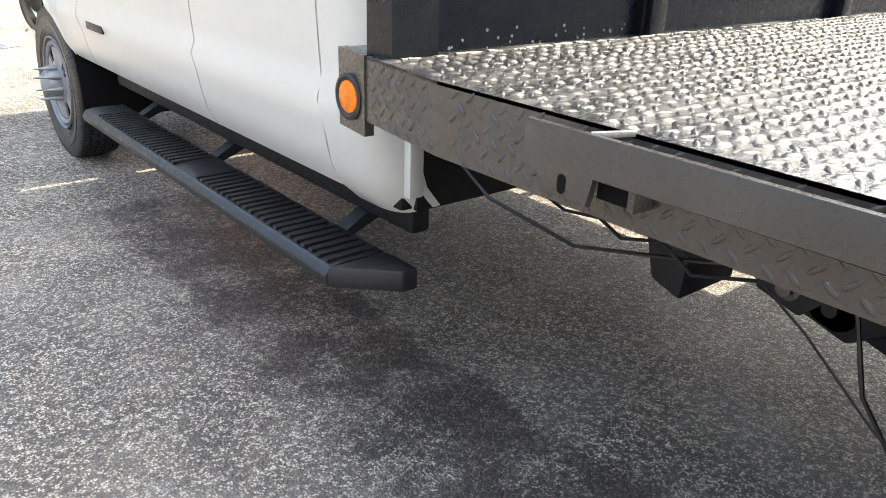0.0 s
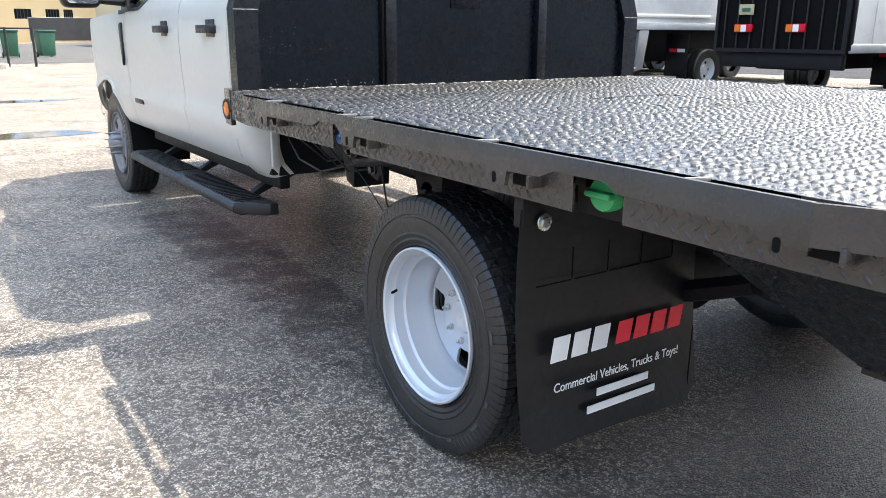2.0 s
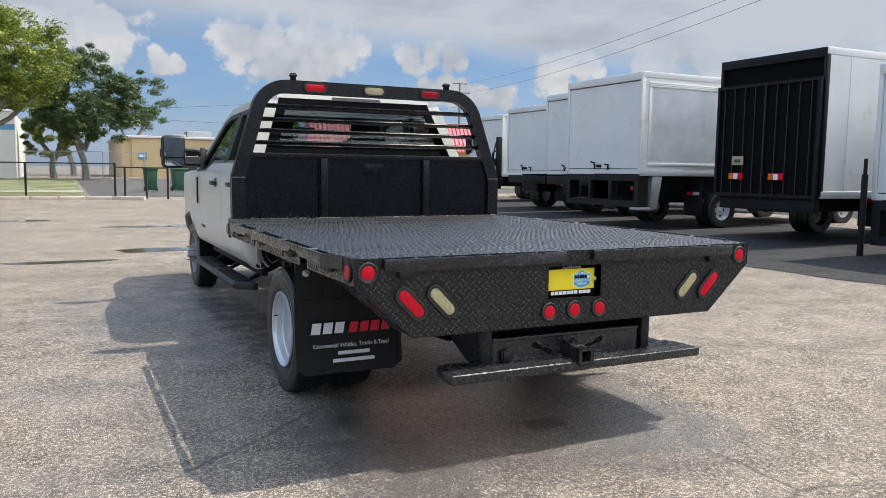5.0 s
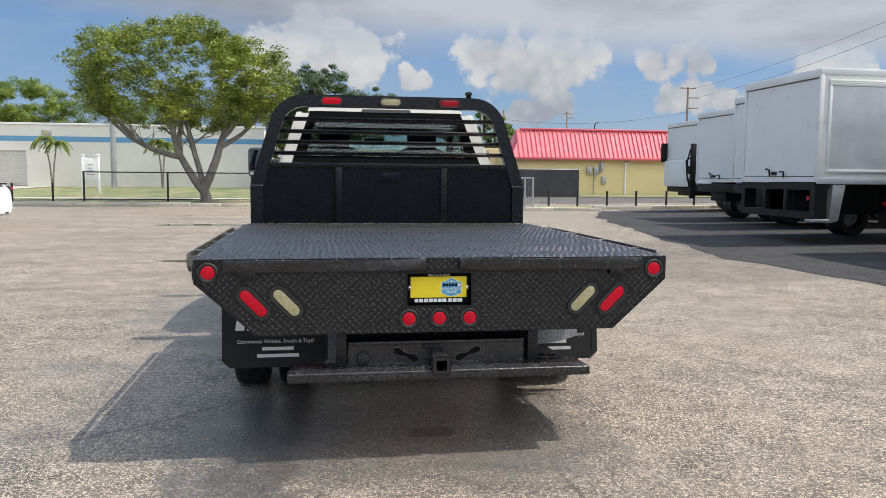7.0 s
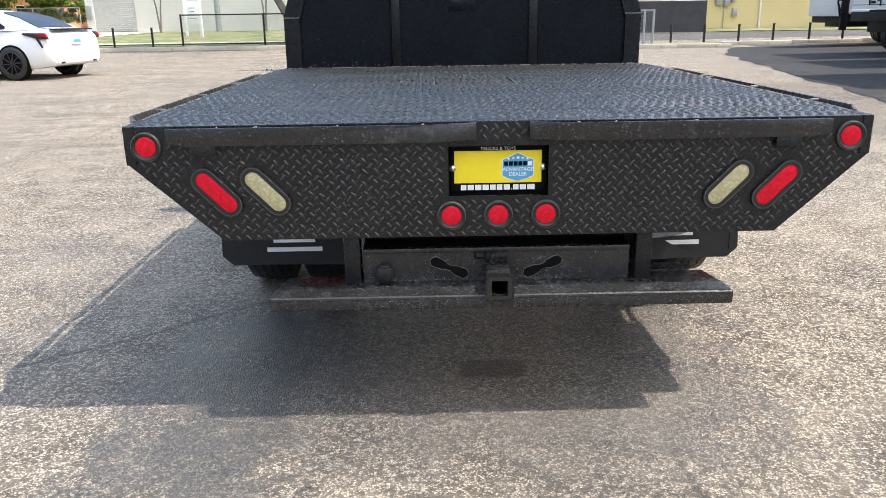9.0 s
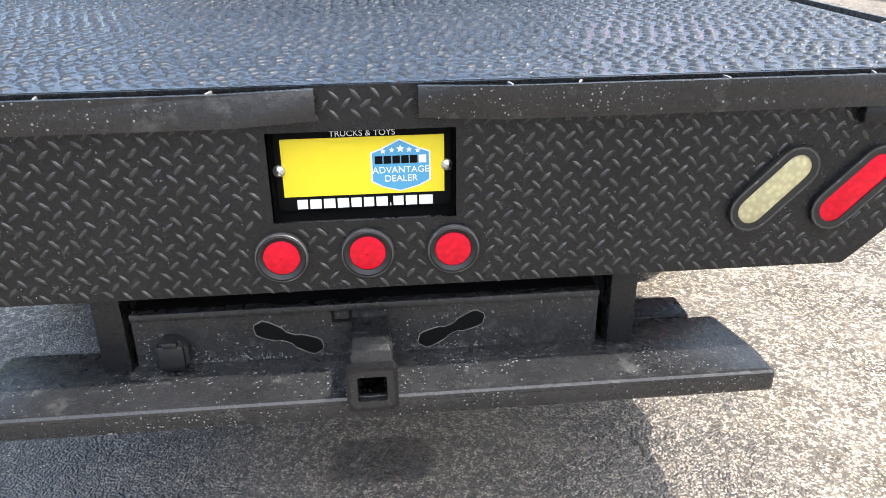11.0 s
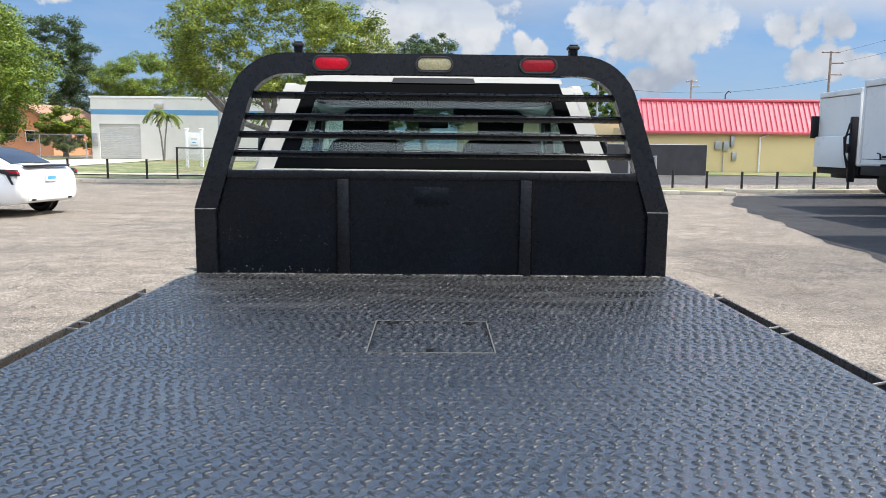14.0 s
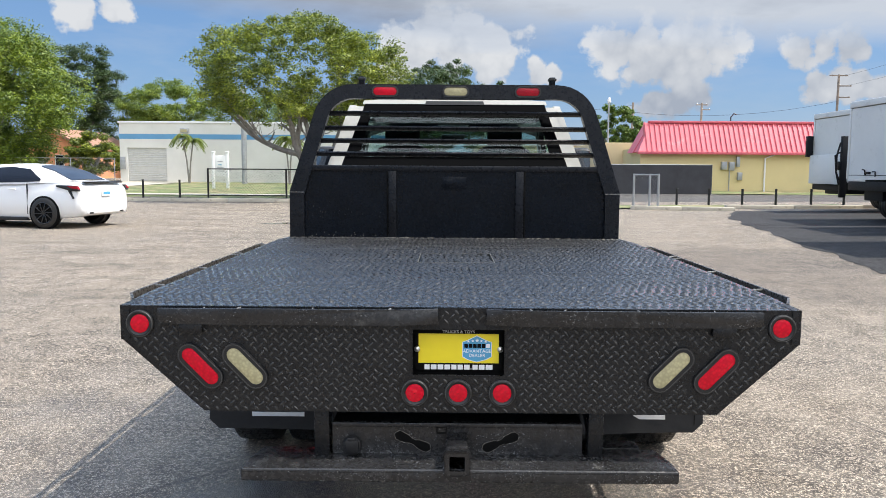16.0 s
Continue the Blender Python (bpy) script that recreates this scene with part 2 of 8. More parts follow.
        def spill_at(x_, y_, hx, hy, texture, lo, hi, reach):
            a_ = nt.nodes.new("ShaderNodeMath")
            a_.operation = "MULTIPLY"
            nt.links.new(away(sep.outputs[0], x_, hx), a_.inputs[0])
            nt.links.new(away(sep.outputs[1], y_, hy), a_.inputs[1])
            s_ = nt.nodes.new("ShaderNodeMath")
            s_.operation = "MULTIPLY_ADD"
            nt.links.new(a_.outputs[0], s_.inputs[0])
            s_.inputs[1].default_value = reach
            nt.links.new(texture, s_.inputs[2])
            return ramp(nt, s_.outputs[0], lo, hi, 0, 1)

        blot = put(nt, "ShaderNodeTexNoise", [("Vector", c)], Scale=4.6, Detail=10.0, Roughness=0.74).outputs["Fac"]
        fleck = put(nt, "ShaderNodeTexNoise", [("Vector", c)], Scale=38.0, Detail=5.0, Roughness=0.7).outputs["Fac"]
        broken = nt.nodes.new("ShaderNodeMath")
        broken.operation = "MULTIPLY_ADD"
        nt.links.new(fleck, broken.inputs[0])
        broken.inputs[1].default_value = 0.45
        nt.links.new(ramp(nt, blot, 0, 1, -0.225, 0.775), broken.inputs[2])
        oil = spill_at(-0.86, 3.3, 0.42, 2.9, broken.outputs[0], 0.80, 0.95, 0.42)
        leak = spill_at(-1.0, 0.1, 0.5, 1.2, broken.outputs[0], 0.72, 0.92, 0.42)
        # wet patch under the tail, with the truck's shade and dark reflection painted in
        wet_shade = spill_at(-0.05, 0.35, 1.35, 1.1, broken.outputs[0], 0.64, 0.84, 0.46)
        drip = spill_at(0.0, 0.235, 0.20, 0.13, blot, 0.86, 1.05, 0.6)
        # old puddles further off
        far_pool = put(nt, "ShaderNodeTexNoise", [("Vector", c)], Scale=0.21, Detail=5.0, Roughness=0.55).outputs["Fac"]
        damp = ramp(nt, far_pool, 0.64, 0.72, 0, 0.7)
        # an older, greyer stretch of asphalt between the pale lot and the dark strip
        old = spill_at(5.3, 8.6, 2.6, 4.2, put(nt, "ShaderNodeTexNoise", [("Vector", c)], Scale=0.7, Detail=8.0, Roughness=0.62).outputs["Fac"], 0.72, 0.86, 0.5)
        col = mixc(nt, ramp(nt, old, 0, 1, 0, 0.85), col, mixc(nt, 1.0, col, (0.66, 0.65, 0.66), "MULTIPLY"))
        col = mixc(nt, damp, col, tuple(v * 0.42 for v in tan))
        col = mixc(nt, soak, col, mixc(nt, 1.0, col, (0.95, 0.955, 0.97), "MULTIPLY"))
        col = mixc(nt, pool, col, mixc(nt, 1.0, col, (0.82, 0.835, 0.86), "MULTIPLY"))
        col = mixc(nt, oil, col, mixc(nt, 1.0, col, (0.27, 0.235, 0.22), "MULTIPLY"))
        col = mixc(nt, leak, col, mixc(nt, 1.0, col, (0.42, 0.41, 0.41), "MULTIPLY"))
        # darker than water alone: part of the tail's shade is in this colour
        col = mixc(nt, wet_shade, col, mixc(nt, 1.0, col, (0.58, 0.57, 0.575), "MULTIPLY"))
        col = mixc(nt, drip, col, mixc(nt, 1.0, col, (0.22, 0.17, 0.15), "MULTIPLY"))
        shine = nt.nodes.new("ShaderNodeMath")
        shine.operation = "MAXIMUM"
        nt.links.new(ramp(nt, soak, 0, 1, 0, 0.35), shine.inputs[0])
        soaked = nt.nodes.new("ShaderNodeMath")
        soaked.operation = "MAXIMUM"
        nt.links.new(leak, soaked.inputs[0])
        nt.links.new(wet_shade, soaked.inputs[1])
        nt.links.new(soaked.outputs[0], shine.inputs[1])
        rgh = ramp(nt, shine.outputs[0], 0, 1, rough, 0.34)
        nt.links.new(shine.outputs[0], p.inputs["Coat Weight"])
        p.inputs["Coat Roughness"].default_value = 0.18
        p.inputs["Coat IOR"].default_value = 1.65
        nt.links.new(rgh, p.inputs["Roughness"])
    else:
        p.inputs["Roughness"].default_value = rough
        p.inputs["Specular IOR Level"].default_value = 0.12
    nt.links.new(col, p.inputs["Base Color"])
    rough_h = put(nt, "ShaderNodeTexNoise", [("Vector", c)], Scale=cell * 2.2, Detail=3.0).outputs["Fac"]
    hgt = mixc(nt, 0.3, vor.outputs["Distance"], rough_h)
    b = put(nt, "ShaderNodeBump", [("Height", hgt)], Strength=bump, Distance=0.006)
    b.invert = True
    nt.links.new(b.outputs[0], p.inputs["Normal"])
    film = put(nt, "ShaderNodeBump", [("Height", hgt)], Strength=bump, Distance=0.008)
    film.invert = True
    nt.links.new(film.outputs[0], p.inputs["Coat Normal"])
    return m


def leafage(name, light, dark, deep=0.3):
    m, nt, p = tree_of(name)
    rnd = nt.nodes.new("ShaderNodeNewGeometry").outputs["Random Per Island"]
    c = nt.nodes.new("ShaderNodeTexCoord").outputs["Object"]
    big = put(nt, "ShaderNodeTexNoise", [("Vector", c)], Scale=0.7, Detail=3.0).outputs["Fac"]
    col = mixc(nt, rnd, dark, light)
    col = mixc(nt, ramp(nt, big, 0.35, 0.65, 0, 0.6), col, dark)
    nt.links.new(col, p.inputs["Base Color"])
    p.inputs["Roughness"].default_value = 0.45
    thin = put(nt, "ShaderNodeBsdfTranslucent", [("Color", col)])
    mix = put(nt, "ShaderNodeMixShader", [(1, p.outputs[0]), (2, thin.outputs[0])], Fac=deep)
    nt.links.new(mix.outputs[0], nt.nodes["Material Output"].inputs[0])
    return m


def lens(name, color, rough=0.18):
    """A ribbed plastic lamp lens."""
    m, nt, p = tree_of(name)
    c = nt.nodes.new("ShaderNodeTexCoord").outputs["Object"]
    ribs = put(nt, "ShaderNodeTexVoronoi", [("Vector", c)], Scale=95.0).outputs["Distance"]
    nt.links.new(mixc(nt, ramp(nt, ribs, 0.1, 0.7, 0, 0.6), color, tuple(v * 0.55 for v in color)), p.inputs["Base Color"])
    p.inputs["Roughness"].default_value = rough
    p.inputs["Coat Weight"].default_value = 0.0
    p.inputs["Specular IOR Level"].default_value = 0.3
    p.inputs["Subsurface Weight"].default_value = 0.0
    nt.links.new(put(nt, "ShaderNodeBump", [("Height", ribs)], Strength=0.25, Distance=0.002).outputs[0], p.inputs["Normal"])
    return m


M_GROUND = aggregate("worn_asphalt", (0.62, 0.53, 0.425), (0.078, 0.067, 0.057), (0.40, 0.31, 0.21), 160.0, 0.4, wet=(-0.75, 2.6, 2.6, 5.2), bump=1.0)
M_TAR = aggregate("fresh_asphalt", (0.10, 0.10, 0.103), (0.04, 0.04, 0.042), (0.085, 0.08, 0.076), 80.0, 0.5, rough=0.85)
M_ROAD = aggregate("street_asphalt", (0.22, 0.21, 0.2), (0.11, 0.105, 0.1), (0.2, 0.18, 0.16), 60.0, 0.3)
M_CONC = mat("concrete", (0.52, 0.47, 0.38), 0.85, var=0.2, scale=1.6, bump=0.5, bscale=45, dirt=(0.2, 0.17, 0.13), dirt_at=0.58, by_object=0.3)
M_GRASS = mat("grass_blades", (0.125, 0.155, 0.05), 0.9, var=0.5, scale=0.35, fine=9, bump=1.0, bscale=40, dirt=(0.30, 0.235, 0.13), dirt_at=0.48)
M_BLACK = mat("black_paint", (0.0095, 0.0098, 0.0108), 0.27, var=0.3, scale=4, bump=0.5, bscale=110, dirt=(0.05, 0.048, 0.045), dirt_at=0.68, rvar=0.14, spec=0.36)
M_NAVY = mat("satin_black_paint", (0.0022, 0.0038, 0.0072), 0.27, var=0.4, scale=4, bump=0.2, bscale=60, dirt=(0.010, 0.013, 0.018), dirt_at=0.62, rvar=0.12, spec=0.20)
M_RACK = mat("worn_black_frame_paint", (0.006, 0.007, 0.010), 0.3, var=0.4, scale=5, bump=0.25, bscale=70, dirt=(0.024, 0.027, 0.032), dirt_at=0.63, rvar=0.14, spec=0.27)
# black paint, lifted to brown-grey to imitate light bounced off the ground
M_RAIL = mat("bounce_lit_black_paint", (0.044, 0.040, 0.036), 0.28, var=0.25, scale=5, bump=0.2, bscale=160, rvar=0.12)


def wet_tread(name):
    """Black painted tread plate under a broken film of water."""
    m, nt, p = tree_of(name)
    c = nt.nodes.new("ShaderNodeTexCoord").outputs["Object"]
    film = put(nt, "ShaderNodeTexNoise", [("Vector", c)], Scale=2.6, Detail=7.0, Roughness=0.62).outputs["Fac"]
    scuff = put(nt, "ShaderNodeTexNoise", [("Vector", c)], Scale=11.0, Detail=8.0, Roughness=0.7).outputs["Fac"]
    grain = put(nt, "ShaderNodeTexNoise", [("Vector", c)], Scale=120.0, Detail=4.0, Roughness=0.6).outputs["Fac"]
    # dried and scuffed patch before the rack, round the access lid
    sep = put(nt, "ShaderNodeSeparateXYZ", [(0, c)])
    drag = nt.nodes.new("ShaderNodeMapping")
    drag.inputs["Scale"].default_value = (0.8, 3.2, 1.0)
    nt.links.new(c, drag.inputs["Vector"])
    rubbed = put(nt, "ShaderNodeTexNoise", [("Vector", drag.outputs[0])], Scale=3.4, Detail=9.0, Roughness=0.68).outputs["Fac"]
    dry = nt.nodes.new("ShaderNodeMath")
    dry.operation = "MULTIPLY_ADD"
    nt.links.new(ramp(nt, sep.outputs[1], 0.7, 2.6, -0.14, 0.12), dry.inputs[0])
    dry.inputs[1].default_value = 1.0
    nt.links.new(rubbed, dry.inputs[2])
    worn = ramp(nt, dry.outputs[0], 0.52, 0.72, 0, 1)
    col = mixc(nt, ramp(nt, film, 0.35, 0.65, 0, 1), (0.008, 0.009, 0.011), (0.020, 0.020, 0.021))
    col = mixc(nt, ramp(nt, scuff, 0.6, 0.75, 0, 0.5), col, (0.055, 0.053, 0.048))
    col = mixc(nt, ramp(nt, worn, 0, 1, 0, 0.8), col, (0.058, 0.057, 0.053))
    nt.links.new(col, p.inputs["Base Color"])
    wet_r = ramp(nt, scuff, 0.3, 0.7, 0.13, 0.24)
    lift = nt.nodes.new("ShaderNodeMath")
    lift.operation = "MULTIPLY_ADD"
    nt.links.new(worn, lift.inputs[0])
    lift.inputs[1].default_value = 0.22
    nt.links.new(wet_r, lift.inputs[2])
    nt.links.new(lift.outputs[0], p.inputs["Roughness"])
    p.inputs["Specular IOR Level"].default_value = 1.0
    nt.links.new(ramp(nt, worn, 0, 1, 1.0, 0.15), p.inputs["Coat Weight"])
    p.inputs["Coat Roughness"].default_value = 0.13
    coarse = put(nt, "ShaderNodeTexNoise", [("Vector", c)], Scale=46.0, Detail=5.0, Roughness=0.62).outputs["Fac"]
    swell = put(nt, "ShaderNodeTexNoise", [("Vector", c)], Scale=7.0, Detail=3.0, Roughness=0.5).outputs["Fac"]
    b1 = put(nt, "ShaderNodeBump", [("Height", swell)], Strength=0.5, Distance=0.008)
    b2 = put(nt, "ShaderNodeBump", [("Height", coarse), ("Normal", b1.outputs[0])], Strength=0.9, Distance=0.006)
    b3 = put(nt, "ShaderNodeBump", [("Height", grain), ("Normal", b2.outputs[0])], Strength=0.35, Distance=0.0015)
    nt.links.new(b3.outputs[0], p.inputs["Normal"])
    nt.links.new(b3.outputs[0], p.inputs["Coat Normal"])
    return m


M_DECK = wet_tread("wet_black_tread")
M_DECKLUG = mat("drained_black_lug", (0.014, 0.0145, 0.016), 0.42, var=0.5, scale=9, fine=70, bump=0.4, bscale=120, dirt=(0.045, 0.045, 0.043), dirt_at=0.64, rvar=0.12, spec=0.55)
M_WELD = mat("weld_metal", (0.2, 0.19, 0.17), 0.45, metal=0.4, var=0.5, scale=40, bump=0.4)
M_BARE = mat("worn_steel_edge", (0.42, 0.4, 0.37), 0.4, metal=0.7, var=0.4, scale=30, bump=0.3)
# pale grey that stands in for sky glare on the right mud flap
M_GLARE = mat("flap_glare_grey", (0.2, 0.2, 0.205), 0.3, metal=0.4, var=0.3, scale=9)
M_SCUFF = mat("scuffed_rubber_edge", (0.07, 0.068, 0.065), 0.4, var=0.7, scale=22, fine=90, dirt=(0.32, 0.31, 0.29), dirt_at=0.56)
M_UNDER = mat("chassis_black", (0.007, 0.007, 0.008), 0.55, var=0.4, scale=6, bump=0.3, bscale=60, dirt=(0.03, 0.026, 0.021), dirt_at=0.62, spec=0.3)
M_WHITE = mat("white_car_paint", (0.52, 0.507, 0.46), 0.34, var=0.03, scale=2, fine=20, coat=0.35, rvar=0.05)
M_CARWHITE = mat("bright_white_car_paint", (0.78, 0.78, 0.78), 0.3, var=0.02, scale=2, fine=20, coat=0.6, rvar=0.04)
# same black as the tail, paler so that glints are in the lugs' colour
M_LUG = mat("glint_black_lug", (0.028, 0.028, 0.027), 0.24, var=0.4, scale=30, bump=0.3, bscale=150, rvar=0.1, spec=0.6)
M_PLATE = mat("worn_satin_steel", (0.018, 0.018, 0.019), 0.26, var=0.35, scale=5, bump=0.4, bscale=90, dirt=(0.07, 0.069, 0.066), dirt_at=0.58, rvar=0.14)
# near-black for seals, rubber and print; also paints the shade in gaps and holes
M_GAP = mat("seal_gap_black", (0.004, 0.004, 0.004), 0.8, spec=0.1)
M_TRIM = mat("black_plastic", (0.009, 0.009, 0.010), 0.42, var=0.2, scale=8, bump=0.25, bscale=300)
M_CABIN = mat("dark_cabin_cloth", (0.035, 0.036, 0.04), 0.85, var=0.25, scale=10, bump=0.4)
M_SEAT = mat("dark_grey_seat_cloth", (0.04, 0.044, 0.047), 0.85, var=0.2, scale=10)
M_CLOTH = mat("pale_grey_seat_cloth", (0.17, 0.18, 0.17), 0.85, var=0.2, scale=10)
M_RUBBER = mat("tyre_rubber", (0.022, 0.020, 0.018), 0.4, var=0.3, scale=5, fine=60, bump=0.3, bscale=150, dirt=(0.05, 0.044, 0.038), dirt_at=0.6)
M_FLAP = mat("mud_flap_rubber", (0.007, 0.007, 0.008), 0.5, var=0.3, scale=4, bump=0.3, bscale=50, dirt=(0.022, 0.022, 0.022), dirt_at=0.62, spec=0.35)
M_RIM = mat("silver_wheel_paint", (0.60, 0.615, 0.64), 0.33, metal=0.45, var=0.06, scale=5, rvar=0.05)
# darker copy of the wheel silver: the front wheels' shade in the colour, plus grime
M_RIM_SHADED = mat("shaded_silver_wheel", (0.26, 0.26, 0.27), 0.45, metal=0.5, var=0.2, scale=9, dirt=(0.08, 0.07, 0.06), dirt_at=0.58)
M_TREAD = mat("wet_tyre_tread", (0.010, 0.010, 0.010), 0.36, var=0.4, scale=8, fine=90, bump=0.9, bscale=170, dirt=(0.045, 0.042, 0.038), dirt_at=0.66, rvar=0.16)
M_MARK = mat("raised_sidewall_print", (0.06, 0.056, 0.05), 0.5, var=0.2)
M_CHROME = mat("chrome", (0.85, 0.85, 0.86), 0.1, metal=1.0, var=0.03, rvar=0.04)
M_ZINC = mat("zinc_bolt", (0.6, 0.6, 0.58), 0.3, metal=0.9, var=0.15, scale=40)
M_MIRROR = mat("mirror_glass", (0.8, 0.83, 0.86), 0.03, metal=1.0, var=0.01, rvar=0.01)
M_GLASS = glass("tinted_glass", (0.56, 0.68, 0.67))
M_SIDE = glass("dark_side_glass", (0.30, 0.37, 0.37))
M_CLEAR = glass("clear_glass", (0.94, 0.98, 0.96))
M_FRIT = mat("black_glass_border", (0.0006, 0.0007, 0.001), 0.1, var=0.1, rvar=0.03, spec=0.05)
M_RED = lens("red_lens", (0.68, 0.003, 0.022))
M_DARKRED = lens("dark_red_lens", (0.38, 0.008, 0.02))
M_YELLOWED = lens("yellowed_clear_lens", (0.5, 0.45, 0.26))
M_AMBER = lens("amber_lens", (0.85, 0.2, 0.01))
M_GREEN = mat("green_plastic_cap", (0.05, 0.42, 0.14), 0.4, var=0.1)
M_BLUE = mat("blue_plastic_cap", (0.16, 0.36, 0.78), 0.4, var=0.1)
M_INKW = mat("white_print", (0.82, 0.82, 0.82), 0.5, var=0.05)
M_INKR = mat("red_print", (0.75, 0.015, 0.04), 0.5, var=0.05)
M_YELLOW = mat("yellow_print", (0.82, 0.66, 0.02), 0.35, var=0.05)
M_BADGE = mat("blue_print", (0.08, 0.33, 0.55), 0.35, var=0.05)
M_BOX = mat("box_white_panel", (0.69, 0.69, 0.665), 0.45, var=0.07, scale=0.8, dirt=(0.5, 0.49, 0.45), dirt_at=0.58)
M_BOXALU = mat("brushed_aluminium_panel", (0.68, 0.69, 0.70), 0.4, metal=0.55, var=0.16, scale=1.6, fine=5)
M_GATE = mat("black_steel_gate", (0.006, 0.006, 0.008), 0.42, var=0.3, spec=0.25)
M_STUCCO = mat("white_stucco", (0.66, 0.65, 0.61), 0.9, var=0.08, scale=0.5, bump=0.4, bscale=20, dirt=(0.5, 0.48, 0.43), dirt_at=0.62)
M_STRIPE = mat("blue_wall_paint", (0.12, 0.3, 0.5), 0.8, var=0.1, scale=0.8)
M_ROLL = mat("roller_door_paint", (0.5, 0.5, 0.48), 0.6, var=0.08)
M_YWALL = mat("yellow_stucco", (0.66, 0.54, 0.28), 0.9, var=0.08, scale=0.4, bump=0.3, bscale=20, dirt=(0.5, 0.42, 0.25), dirt_at=0.64)
M_TAN = mat("tan_stucco", (0.6, 0.47, 0.27), 0.9, var=0.1, scale=0.3, bump=0.3, bscale=15)
M_ROOF = mat("red_sheet_metal", (0.68, 0.13, 0.16), 0.45, var=0.1, scale=0.5, dirt=(0.72, 0.25, 0.26), dirt_at=0.56)
M_ORANGE = mat("orange_stucco", (0.75, 0.33, 0.16), 0.9, var=0.1, scale=0.5)
M_SCREEN = mat("dark_screen_fabric", (0.045, 0.045, 0.049), 0.8, var=0.25, scale=1.5)
M_FENCE = mat("black_fence_paint", (0.012, 0.012, 0.012), 0.5, var=0.2)
M_GALV = mat("galvanised_steel", (0.42, 0.43, 0.44), 0.45, metal=0.7, var=0.2)
M_BIN = mat("dark_green_plastic", (0.02, 0.09, 0.05), 0.5, var=0.15)
M_SIGN = mat("white_sign_board", (0.78, 0.78, 0.77), 0.5, var=0.05)
M_BARK = mat("grey_bark", (0.24, 0.222, 0.195), 0.9, var=0.35, scale=3, fine=20, bump=1.0, bscale=14, dirt=(0.09, 0.08, 0.065), dirt_at=0.55)
M_WOODPOLE = mat("weathered_pole_wood", (0.25, 0.2, 0.16), 0.9, var=0.25, scale=4, bump=0.6, bscale=30)
M_LEAF_Y = leafage("bright_leaves", (0.37, 0.43, 0.03), (0.045, 0.08, 0.016))
M_LEAF_B = leafage("fresh_green_leaves", (0.32, 0.40, 0.035), (0.06, 0.11, 0.018))
M_LEAF_G = leafage("green_leaves", (0.21, 0.29, 0.035), (0.055, 0.11, 0.018))
M_LEAF_D = leafage("dark_leaves", (0.085, 0.13, 0.03), (0.03, 0.06, 0.015))
M_PALM = leafage("palm_fronds", (0.26, 0.3, 0.06), (0.12, 0.17, 0.03))
M_CARBLACK = mat("gloss_black_wheel", (0.01, 0.01, 0.011), 0.2, var=0.1)
M_TINT = mat("dark_tinted_window", (0.008, 0.009, 0.014), 0.06, var=0.1, rvar=0.01, spec=0.25)


# ---- mesh helpers ----
def done(bm, name, material, smooth=35):
    bmesh.ops.remove_doubles(bm, verts=bm.verts, dist=0.00005)
    bmesh.ops.recalc_face_normals(bm, faces=bm.faces)
    limit = radians(smooth)
    for f in bm.faces:
        f.smooth = True
    for e in bm.edges:
        if len(e.link_faces) == 2 and e.calc_face_angle(0) > limit:
            e.smooth = False
    me = bpy.data.meshes.new(name)
    bm.to_mesh(me)
    bm.free()
    me.materials.append(material)
    return me


def part(name, bm, material, parent=None, label="", at=None, smooth=35):
    ob = new(name, done(bm, name, material, smooth))
    if parent is not None:
        ob.parent = parent
    if at is not None:
        ob.matrix_basis = at
    return tagged(ob, label=label)


def thing(name, label, category, at=None, group="", kind=""):
    ob = new(name)
    ob.empty_display_size = 0.2
    if at is not None:
        ob.matrix_basis = at
    return tagged(ob, label=label, category=category, group=group, kind=kind)


def solid(name, bm, material, label, category, at=None, group="", kind="", smooth=35):
    ob = part(name, bm, material, None, label, at, smooth)
    return tagged(ob, category=category, group=group, kind=kind)


def box(x0, y0, z0, x1, y1, z1, bevel=0.0, seg=2, bm=None):
    """An edge-rounded block, added to bm if one is given."""
    b = bmesh.new()
    vs = [b.verts.new((x, y, z)) for x in (x0, x1) for y in (y0, y1) for z in (z0, z1)]
    for q in ((0, 1, 3, 2), (4, 6, 7, 5), (0, 4, 5, 1), (2, 3, 7, 6), (0, 2, 6, 4), (1, 5, 7, 3)):
        b.faces.new([vs[i] for i in q])
    if bevel:
        bmesh.ops.bevel(b, geom=list(b.edges), offset=bevel, segments=seg, profile=0.5, affect="EDGES")
    return b if bm is None else join(bm, b)


def join(bm, other, m=None):
    if m is not None:
        bmesh.ops.transform(other, matrix=m, verts=other.verts)
    table = {v: bm.verts.new(v.co) for v in other.verts}
    for f in other.faces:
        try:
            bm.faces.new([table[v] for v in f.verts])
        except ValueError:
            pass
    other.free()
    return bm


def moved(bm, m):
    bmesh.ops.transform(bm, matrix=m, verts=bm.verts)
    return bm


